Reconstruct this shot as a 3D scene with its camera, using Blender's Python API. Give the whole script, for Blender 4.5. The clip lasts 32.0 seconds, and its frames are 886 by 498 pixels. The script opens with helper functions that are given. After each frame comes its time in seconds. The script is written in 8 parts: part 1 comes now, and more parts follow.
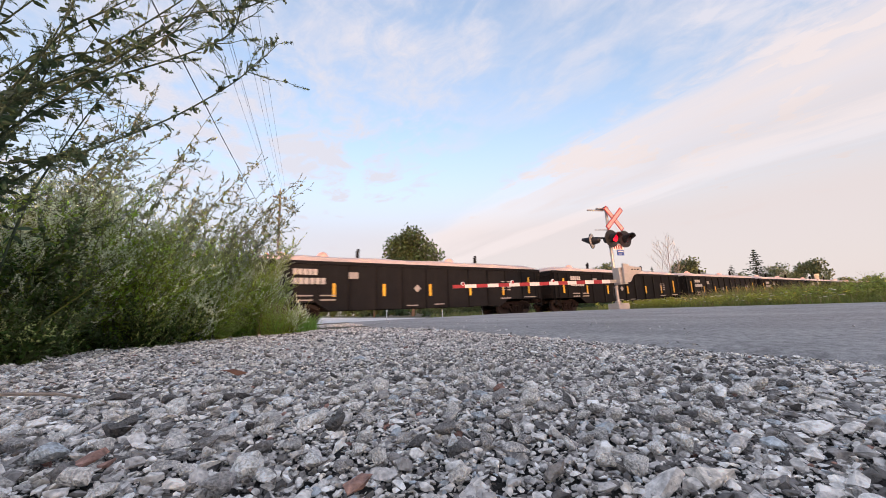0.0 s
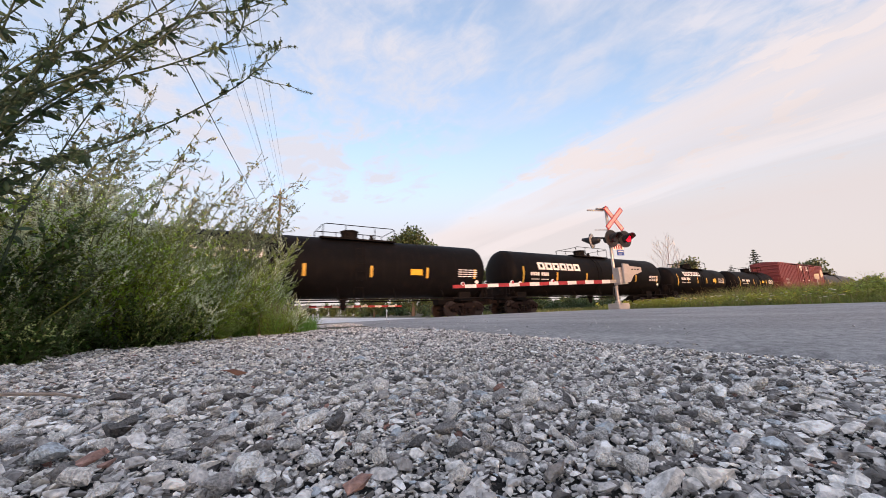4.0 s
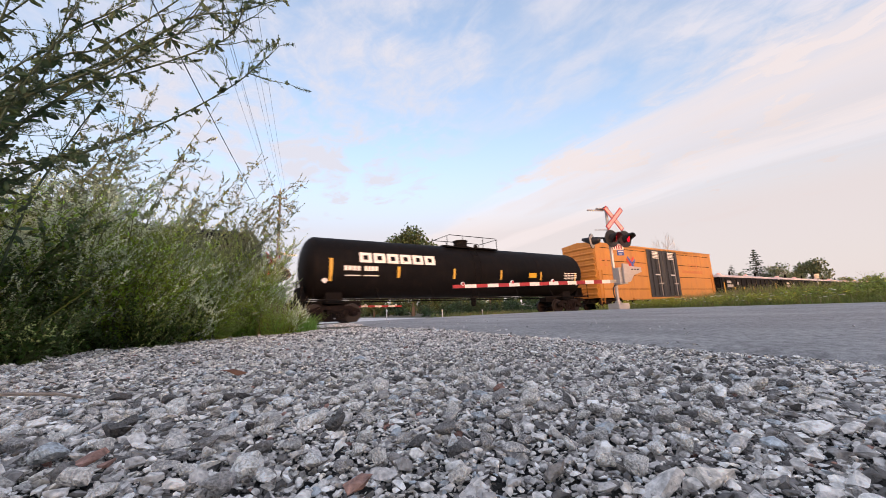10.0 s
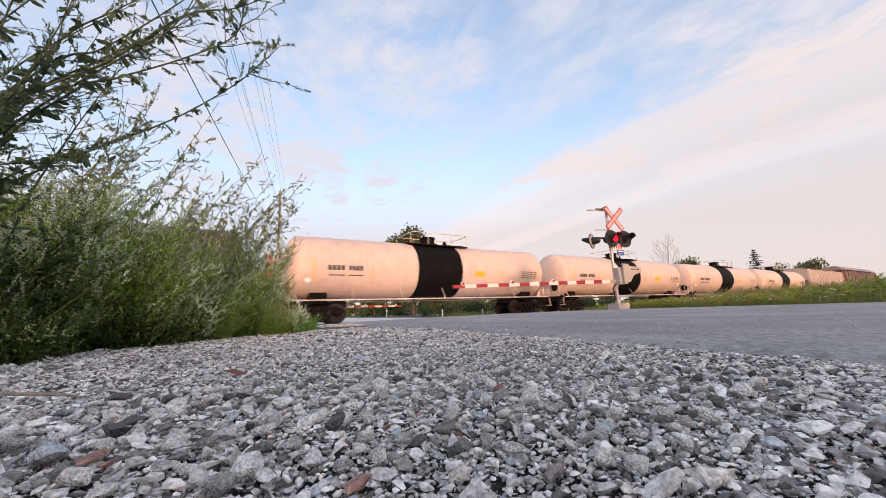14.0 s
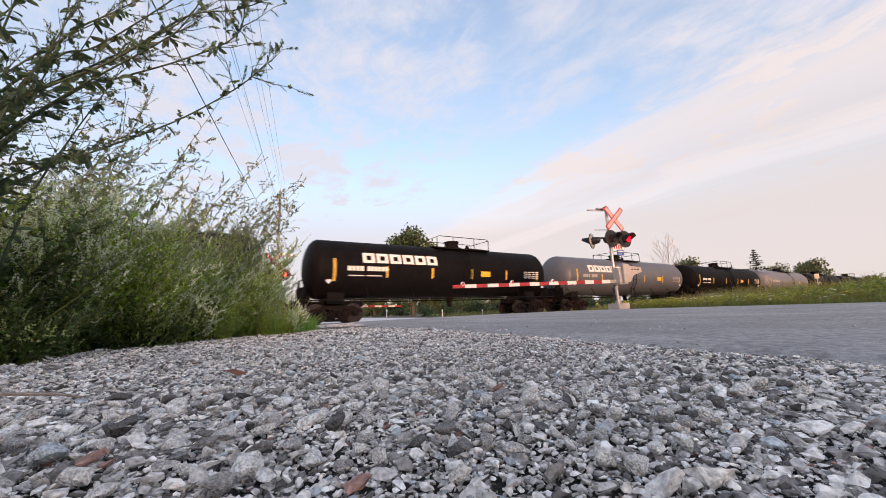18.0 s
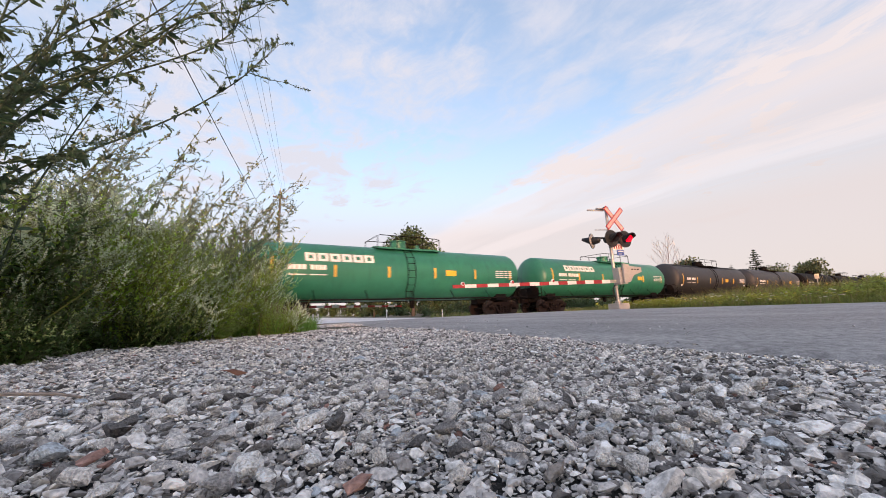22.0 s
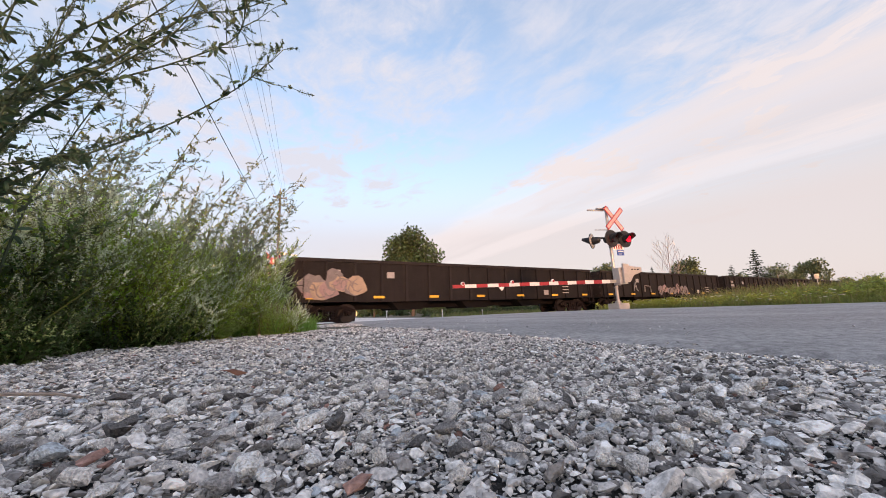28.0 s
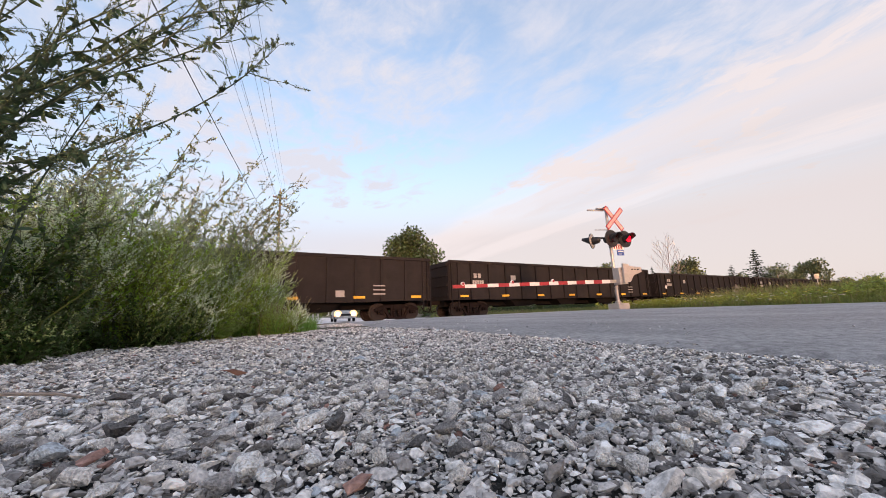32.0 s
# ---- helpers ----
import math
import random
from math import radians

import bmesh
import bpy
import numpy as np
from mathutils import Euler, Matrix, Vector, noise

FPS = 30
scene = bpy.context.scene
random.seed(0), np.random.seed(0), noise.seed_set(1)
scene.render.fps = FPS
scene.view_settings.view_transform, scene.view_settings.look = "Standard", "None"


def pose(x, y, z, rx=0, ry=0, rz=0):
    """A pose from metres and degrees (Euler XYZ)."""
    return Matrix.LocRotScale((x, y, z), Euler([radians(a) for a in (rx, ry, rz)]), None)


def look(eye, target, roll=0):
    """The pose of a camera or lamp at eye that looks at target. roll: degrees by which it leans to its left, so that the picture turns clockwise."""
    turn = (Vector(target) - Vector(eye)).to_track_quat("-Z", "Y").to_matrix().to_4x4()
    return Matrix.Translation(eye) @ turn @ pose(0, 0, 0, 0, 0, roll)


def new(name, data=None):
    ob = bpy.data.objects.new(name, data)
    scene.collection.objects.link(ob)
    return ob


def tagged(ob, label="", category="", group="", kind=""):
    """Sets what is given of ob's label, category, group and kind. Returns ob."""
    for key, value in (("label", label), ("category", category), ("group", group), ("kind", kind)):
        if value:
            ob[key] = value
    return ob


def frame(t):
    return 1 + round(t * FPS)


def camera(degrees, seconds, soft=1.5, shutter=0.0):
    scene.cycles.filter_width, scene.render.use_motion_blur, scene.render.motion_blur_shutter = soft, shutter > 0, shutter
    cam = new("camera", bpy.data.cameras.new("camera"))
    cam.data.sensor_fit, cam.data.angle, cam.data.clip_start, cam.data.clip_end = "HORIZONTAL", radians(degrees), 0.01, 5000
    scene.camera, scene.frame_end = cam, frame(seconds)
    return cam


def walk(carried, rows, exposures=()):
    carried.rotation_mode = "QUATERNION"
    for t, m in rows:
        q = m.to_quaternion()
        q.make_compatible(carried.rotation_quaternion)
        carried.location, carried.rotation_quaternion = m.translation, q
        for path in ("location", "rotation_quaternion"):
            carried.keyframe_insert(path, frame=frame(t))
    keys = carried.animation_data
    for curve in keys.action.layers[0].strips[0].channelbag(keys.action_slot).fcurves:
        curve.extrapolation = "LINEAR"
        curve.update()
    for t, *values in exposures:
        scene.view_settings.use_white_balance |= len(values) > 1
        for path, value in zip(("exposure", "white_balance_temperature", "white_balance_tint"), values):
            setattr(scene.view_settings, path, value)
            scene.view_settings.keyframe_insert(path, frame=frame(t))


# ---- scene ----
cam = camera(102.2, 32.0, soft=0.65, shutter=0.08)
EYE = (0.0, 0.0, 0.3485)
YAW, TILT = 0.5573, 0.1744
AIM = (EYE[0] + math.sin(YAW) * math.cos(TILT), EYE[1] + math.cos(YAW) * math.cos(TILT), EYE[2] + math.sin(TILT))
walk(cam, [(0.0, look(EYE, AIM, -2.25)), (32.0, look(EYE, AIM, -2.25))])

# ---- world, sun, exposure ----
SUN_AZ = radians(200)      # clockwise from +Y: low sun behind the camera
SUN_EL = radians(5.5)
world = bpy.data.worlds.new("world")
scene.world = world
world.use_nodes = True
wn = world.node_tree
wn.nodes.clear()
sky = wn.nodes.new("ShaderNodeTexSky")
sky.sky_type = "NISHITA"
sky.sun_disc = False
sky.sun_elevation = SUN_EL
sky.sun_rotation = SUN_AZ
sky.air_density, sky.dust_density, sky.ozone_density = 1.0, 1.2, 2.0
bg = wn.nodes.new("ShaderNodeBackground")
bg.inputs["Strength"].default_value = 0.15
wo = wn.nodes.new("ShaderNodeOutputWorld")
wn.links.new(sky.outputs[0], bg.inputs["Color"])
wn.links.new(bg.outputs[0], wo.inputs["Surface"])
scene.view_settings.exposure = 1.95
scene.view_settings.use_white_balance = True
scene.view_settings.white_balance_temperature, scene.view_settings.white_balance_tint = 6850, 17

sun_data = bpy.data.lights.new("sun", "SUN")
sun_data.energy, sun_data.angle, sun_data.color = 1.05, radians(6), (1.0, 0.52, 0.32)
sun = new("sun", sun_data)
sun_way = Vector((math.sin(SUN_AZ) * math.cos(SUN_EL), math.cos(SUN_AZ) * math.cos(SUN_EL), math.sin(SUN_EL)))
sun.matrix_world = look(sun_way * 50, (0, 0, 0))


# ---- materials ----
MATS = {}


def node_mat(name):
    m = bpy.data.materials.new(name)
    m.use_nodes = True
    nt = m.node_tree
    return m, nt, nt.nodes["Principled BSDF"]


def mat(name, color, rough=0.6, metal=0.0, var=0.25, scale=6.0, fine=60.0, bump=0.15, stain=None, stain_amt=0.5, spread=0.0, coat=0.0, spec=0.5):
    """Plain procedural surface: base colour varied at two scales, streaky stains, fine relief."""
    if name in MATS:
        return MATS[name]
    m, nt, bs = node_mat(name)
    N, L = nt.nodes, nt.links
    tc = N.new("ShaderNodeTexCoord")
    big = N.new("ShaderNodeTexNoise")
    big.inputs["Scale"].default_value, big.inputs["Detail"].default_value = scale, 6
    small = N.new("ShaderNodeTexNoise")
    small.inputs["Scale"].default_value, small.inputs["Detail"].default_value = fine, 4
    L.new(tc.outputs["Object"], big.inputs["Vector"])
    L.new(tc.outputs["Object"], small.inputs["Vector"])
    mix = N.new("ShaderNodeMix")
    mix.data_type = "RGBA"
    dark = tuple(c * (1 - var) for c in color)
    light = tuple(min(1, c * (1 + var)) for c in color)
    mix.inputs["A"].default_value, mix.inputs["B"].default_value = (*dark, 1), (*light, 1)
    add = N.new("ShaderNodeMath")
    add.operation = "MULTIPLY_ADD"
    add.inputs[1].default_value = 0.5
    half = N.new("ShaderNodeMath")
    half.operation = "MULTIPLY"
    half.inputs[1].default_value = 0.5
    L.new(small.outputs["Fac"], half.inputs[0])
    L.new(big.outputs["Fac"], add.inputs[0])
    L.new(half.outputs[0], add.inputs[2])
    ramp = N.new("ShaderNodeMapRange")
    ramp.inputs["From Min"].default_value, ramp.inputs["From Max"].default_value = 0.32, 0.68
    L.new(add.outputs[0], ramp.inputs["Value"])
    L.new(ramp.outputs[0], mix.inputs["Factor"])
    out = mix.outputs["Result"]
    if spread:
        info = N.new("ShaderNodeObjectInfo")
        hsv = N.new("ShaderNodeHueSaturation")
        mr = N.new("ShaderNodeMapRange")
        mr.inputs["To Min"].default_value, mr.inputs["To Max"].default_value = 1 - spread, 1 + spread
        L.new(info.outputs["Random"], mr.inputs["Value"])
        L.new(mr.outputs[0], hsv.inputs["Value"])
        L.new(out, hsv.inputs["Color"])
        out = hsv.outputs[0]
    if stain:
        st = N.new("ShaderNodeTexNoise")
        st.inputs["Scale"].default_value, st.inputs["Detail"].default_value = 1.0, 8
        mp = N.new("ShaderNodeMapping")
        mp.inputs["Scale"].default_value = (3.5, 3.5, 0.35)
        L.new(tc.outputs["Object"], mp.inputs["Vector"])
        L.new(mp.outputs[0], st.inputs["Vector"])
        sr = N.new("ShaderNodeMapRange")
        sr.inputs["From Min"].default_value, sr.inputs["From Max"].default_value = 0.5, 0.72
        sr.inputs["To Max"].default_value = stain_amt
        L.new(st.outputs["Fac"], sr.inputs["Value"])
        m2 = N.new("ShaderNodeMix")
        m2.data_type = "RGBA"
        m2.inputs["B"].default_value = (*stain, 1)
        L.new(sr.outputs[0], m2.inputs["Factor"])
        L.new(out, m2.inputs["A"])
        out = m2.outputs["Result"]
    L.new(out, bs.inputs["Base Color"])
    bs.inputs["Metallic"].default_value = metal
    rr = N.new("ShaderNodeMapRange")
    rr.inputs["To Min"].default_value, rr.inputs["To Max"].default_value = max(0.05, rough - 0.12), min(1, rough + 0.12)
    L.new(big.outputs["Fac"], rr.inputs["Value"])
    L.new(rr.outputs[0], bs.inputs["Roughness"])
    bs.inputs["Coat Weight"].default_value = coat
    bs.inputs["Specular IOR Level"].default_value = spec
    if bump:
        bp = N.new("ShaderNodeBump")
        bp.inputs["Strength"].default_value, bp.inputs["Distance"].default_value = bump, 0.01
        L.new(small.outputs["Fac"], bp.inputs["Height"])
        L.new(bp.outputs[0], bs.inputs["Normal"])
    MATS[name] = m
    return m


def leaf_mat(name, color, var=0.35, trans=0.35, hue=0.03):
    """Leaves: colour varied leaf by leaf, some light passing through."""
    m, nt, bs = node_mat(name)
    N, L = nt.nodes, nt.links
    geo = N.new("ShaderNodeNewGeometry")
    hsv = N.new("ShaderNodeHueSaturation")
    hsv.inputs["Color"].default_value = (*color, 1)
    a = N.new("ShaderNodeMapRange")
    a.inputs["To Min"].default_value, a.inputs["To Max"].default_value = 1 - var, 1 + var
    b = N.new("ShaderNodeMapRange")
    b.inputs["To Min"].default_value, b.inputs["To Max"].default_value = 0.5 - hue, 0.5 + hue
    L.new(geo.outputs["Random Per Island"], a.inputs["Value"])
    L.new(geo.outputs["Random Per Island"], b.inputs["Value"])
    L.new(a.outputs[0], hsv.inputs["Value"])
    L.new(b.outputs[0], hsv.inputs["Hue"])
    L.new(hsv.outputs[0], bs.inputs["Base Color"])
    bs.inputs["Roughness"].default_value = 0.55
    tr = N.new("ShaderNodeBsdfTranslucent")
    L.new(hsv.outputs[0], tr.inputs["Color"])
    mx = N.new("ShaderNodeMixShader")
    mx.inputs[0].default_value = trans
    L.new(bs.outputs[0], mx.inputs[1])
    L.new(tr.outputs[0], mx.inputs[2])
    L.new(mx.outputs[0], N["Material Output"].inputs["Surface"])
    return m


def glow_mat(name, color, strength):
    m, nt, bs = node_mat(name)
    bs.inputs["Base Color"].default_value = (*color, 1)
    bs.inputs["Emission Color"].default_value = (*color, 1)
    bs.inputs["Emission Strength"].default_value = strength
    bs.inputs["Roughness"].default_value = 0.3
    return m


def island_mat(name, stops, rough=0.8, fine=150.0, bump=0.7):
    """Stones: one colour of the ramp for each stone, with grain and veins."""
    m, nt, bs = node_mat(name)
    N, L = nt.nodes, nt.links
    geo = N.new("ShaderNodeNewGeometry")
    info = N.new("ShaderNodeObjectInfo")
    sm = N.new("ShaderNodeMath")
    sm.operation = "ADD"
    L.new(geo.outputs["Random Per Island"], sm.inputs[0])
    L.new(info.outputs["Random"], sm.inputs[1])
    fr = N.new("ShaderNodeMath")
    fr.operation = "FRACT"
    L.new(sm.outputs[0], fr.inputs[0])
    cr = N.new("ShaderNodeValToRGB")
    cr.color_ramp.interpolation = "CONSTANT"
    while len(cr.color_ramp.elements) < len(stops):
        cr.color_ramp.elements.new(0.5)
    for e, (p, c) in zip(cr.color_ramp.elements, stops):
        e.position, e.color = p, (*c, 1)
    L.new(fr.outputs[0], cr.inputs["Fac"])
    tc = N.new("ShaderNodeTexCoord")
    nz = N.new("ShaderNodeTexNoise")
    nz.inputs["Scale"].default_value, nz.inputs["Detail"].default_value = fine, 6
    L.new(tc.outputs["Object"], nz.inputs["Vector"])
    mr = N.new("ShaderNodeMapRange")
    mr.inputs["From Min"].default_value, mr.inputs["From Max"].default_value = 0.3, 0.7
    mr.inputs["To Min"].default_value, mr.inputs["To Max"].default_value = 0.6, 1.42
    L.new(nz.outputs["Fac"], mr.inputs["Value"])
    n2 = N.new("ShaderNodeTexNoise")
    n2.inputs["Scale"].default_value, n2.inputs["Detail"].default_value = fine * 0.3, 3
    L.new(tc.outputs["Object"], n2.inputs["Vector"])
    pr = N.new("ShaderNodeMath")
    pr.operation = "MULTIPLY"
    m3 = N.new("ShaderNodeMapRange")
    m3.inputs["From Min"].default_value, m3.inputs["From Max"].default_value = 0.3, 0.7
    m3.inputs["To Min"].default_value, m3.inputs["To Max"].default_value = 0.7, 1.3
    L.new(n2.outputs["Fac"], m3.inputs["Value"])
    L.new(mr.outputs[0], pr.inputs[0])
    L.new(m3.outputs[0], pr.inputs[1])
    mu = N.new("ShaderNodeMix")
    mu.data_type, mu.blend_type = "RGBA", "MULTIPLY"
    mu.inputs["Factor"].default_value = 1
    L.new(cr.outputs[0], mu.inputs["A"])
    L.new(pr.outputs[0], mu.inputs["B"])
    L.new(mu.outputs["Result"], bs.inputs["Base Color"])
    bs.inputs["Roughness"].default_value = rough
    bp = N.new("ShaderNodeBump")
    bp.inputs["Strength"].default_value, bp.inputs["Distance"].default_value = bump, 0.006
    hs = N.new("ShaderNodeMath")
    hs.operation = "MULTIPLY_ADD"
    hs.inputs[1].default_value = 2.0
    L.new(n2.outputs["Fac"], hs.inputs[0])
    L.new(nz.outputs["Fac"], hs.inputs[2])
    L.new(hs.outputs[0], bp.inputs["Height"])
    L.new(bp.outputs[0], bs.inputs["Normal"])
    return m


# ---- mesh helpers ----
class Geo:
    """Collects vertices and faces for one mesh."""

    def __init__(self):
        self.v, self.f = [], []

    def add(self, verts, faces):
        o = len(self.v)
        self.v.extend(tuple(map(float, p)) for p in verts)
        self.f.extend(tuple(i + o for i in f) for f in faces)
        return self

    def box(self, x0, x1, y0, y1, z0, z1, bev=0.0):
        if bev <= 0:
            v = [(x, y, z) for z in (z0, z1) for y in (y0, y1) for x in (x0, x1)]
            return self.add(v, [(0, 2, 3, 1), (4, 5, 7, 6), (0, 1, 5, 4), (2, 6, 7, 3), (0, 4, 6, 2), (1, 3, 7, 5)])
        b = bev
        ring = [(x0 + b, y0), (x1 - b, y0), (x1, y0 + b), (x1, y1 - b), (x1 - b, y1), (x0 + b, y1), (x0, y1 - b), (x0, y0 + b)]
        v = [(x, y, z) for z in (z0, z1) for x, y in ring]
        return self.add(v, [tuple(range(7, -1, -1)), tuple(range(8, 16))] + [(i, (i + 1) % 8, 8 + (i + 1) % 8, 8 + i) for i in range(8)])

    def prism(self, pts, y0, y1):
        """A polygon in x, z pushed from y0 to y1 (points anticlockwise seen from -y)."""
        n = len(pts)
        v = [(x, y0, z) for x, z in pts] + [(x, y1, z) for x, z in pts]
        return self.add(v, [tuple(range(n)), tuple(range(2 * n - 1, n - 1, -1))] + [(i, n + i, n + (i + 1) % n, (i + 1) % n) for i in range(n)])

    def tube(self, path, r, n=6, r1=None):
        path = [Vector(p) for p in path]
        rings = []
        for i, p in enumerate(path):
            d = (path[min(i + 1, len(path) - 1)] - path[max(i - 1, 0)]).normalized()
            a = d.orthogonal().normalized() if i == 0 else (a - d * a.dot(d)).normalized()
            b = d.cross(a)
            rr = r if r1 is None else r + (r1 - r) * i / (len(path) - 1)
            rings.append([p + (a * math.cos(2 * math.pi * k / n) + b * math.sin(2 * math.pi * k / n)) * rr for k in range(n)])
        v = [q for ring in rings for q in ring]
        f = [(i * n + k, i * n + (k + 1) % n, (i + 1) * n + (k + 1) % n, (i + 1) * n + k) for i in range(len(path) - 1) for k in range(n)]
        f += [tuple(range(n - 1, -1, -1)), tuple(range(len(v) - n, len(v)))]
        return self.add(v, f)

    def lathe(self, prof, n=24, axis="y", at=(0, 0, 0)):
        """prof: rows of (place along the axis, radius)."""
        v, f = [], []
        for a, r in prof:
            for k in range(n):
                c, s = math.cos(2 * math.pi * k / n) * r, math.sin(2 * math.pi * k / n) * r
                p = {"x": (a, c, s), "y": (s, a, c), "z": (c, s, a)}[axis]
                v.append((p[0] + at[0], p[1] + at[1], p[2] + at[2]))
        m = len(prof)
        f += [(i * n + k, i * n + (k + 1) % n, (i + 1) * n + (k + 1) % n, (i + 1) * n + k) for i in range(m - 1) for k in range(n)]
        f += [tuple(range(n - 1, -1, -1)), tuple(range((m - 1) * n, m * n))]
        return self.add(v, f)

    def mesh(self, name, smooth=False):
        me = bpy.data.meshes.new(name)
        me.from_pydata(self.v, [], self.f)
        if smooth:
            me.polygons.foreach_set("use_smooth", [True] * len(me.polygons))
            me.set_sharp_from_angle(angle=radians(35))
        me.update()
        return me


def part(name, geo, material, parent=None, label="", smooth=False, at=None):
    """Links geometry (or a ready mesh) as one object, under a thing or a part."""
    me = geo if isinstance(geo, bpy.types.Mesh) else geo.mesh(name, smooth)
    if not me.materials:
        me.materials.append(material)
    ob = new(name, me)
    if parent:
        ob.parent = parent
    if at is not None:
        ob.matrix_basis = at if isinstance(at, Matrix) else Matrix.Translation(at)
    if label:
        tagged(ob, label)
    return ob


def thing(name, label, category, group="", at=None):
    ob = new(name)
    ob.empty_display_size = 0.3
    tagged(ob, label, category, group)
    if at is not None:
        ob.matrix_basis = at if isinstance(at, Matrix) else Matrix.Translation(at)
    return ob


CACHE = {}


def shared(key, build, material, smooth=False):
    """One mesh for all alike pieces."""
    k = (key, material.name)
    if k not in CACHE:
        me = build().mesh(key if isinstance(key, str) else str(key[0]), smooth)
        me.materials.append(material)
        CACHE[k] = me
    return CACHE[k]


def bulk(name, verts, faces, material, smooth=False):
    """A large mesh from arrays; faces all of one length."""
    me = bpy.data.meshes.new(name)
    verts, faces = np.asarray(verts, dtype=np.float32), np.asarray(faces, dtype=np.int32)
    n, k = faces.shape
    me.vertices.add(len(verts))
    me.vertices.foreach_set("co", verts.ravel())
    me.loops.add(n * k)
    me.loops.foreach_set("vertex_index", faces.ravel())
    me.polygons.add(n)
    me.polygons.foreach_set("loop_start", np.arange(0, n * k, k, dtype=np.int32))
    me.polygons.foreach_set("use_smooth", np.full(n, smooth))
    me.update(calc_edges=True)
    me.materials.append(material)
    return me


# ---- ground, road, track ----
TRACK_Y = 18.0
ROAD = Vector((0.165, 0.986, 0)).normalized()      # the road's direction
ROAD_SIDE = Vector((ROAD.y, -ROAD.x, 0))
ROAD_W = 11.6                                      # from the left edge at (1.3, 0)


def road_z(y):
    if y < 9:
        return 0.18
    if y < 16:
        k = (y - 9) / 7
        return 0.18 - 0.19 * k * k * (3 - 2 * k)
    return -0.01 if y < 20.5 else -0.01 - min(0.15, (y - 20.5) * 0.02)


def road_u(x, y):
    """How far right of the road's left edge."""
    return (x - 1.3) * ROAD_SIDE.x + y * ROAD_SIDE.y


def ground_z(x, y):
    u = road_u(x, y)
    base = 0.12
    if y > 9:
        k = min(1, (y - 9) / 5)
        base = 0.12 - 0.45 * k * k * (3 - 2 * k)
    if y > 23:
        base = -0.33 + 0.13 * min(1, (y - 23) / 6)
    if -1.6 < u < ROAD_W + 0.5:
        edge = min(1, max(0, (u + 1.6) / 0.8)) * min(1, max(0, (ROAD_W + 0.5 - u) / 0.5))
        base = base * (1 - edge) + (road_z(y) - 0.05) * edge
    return base


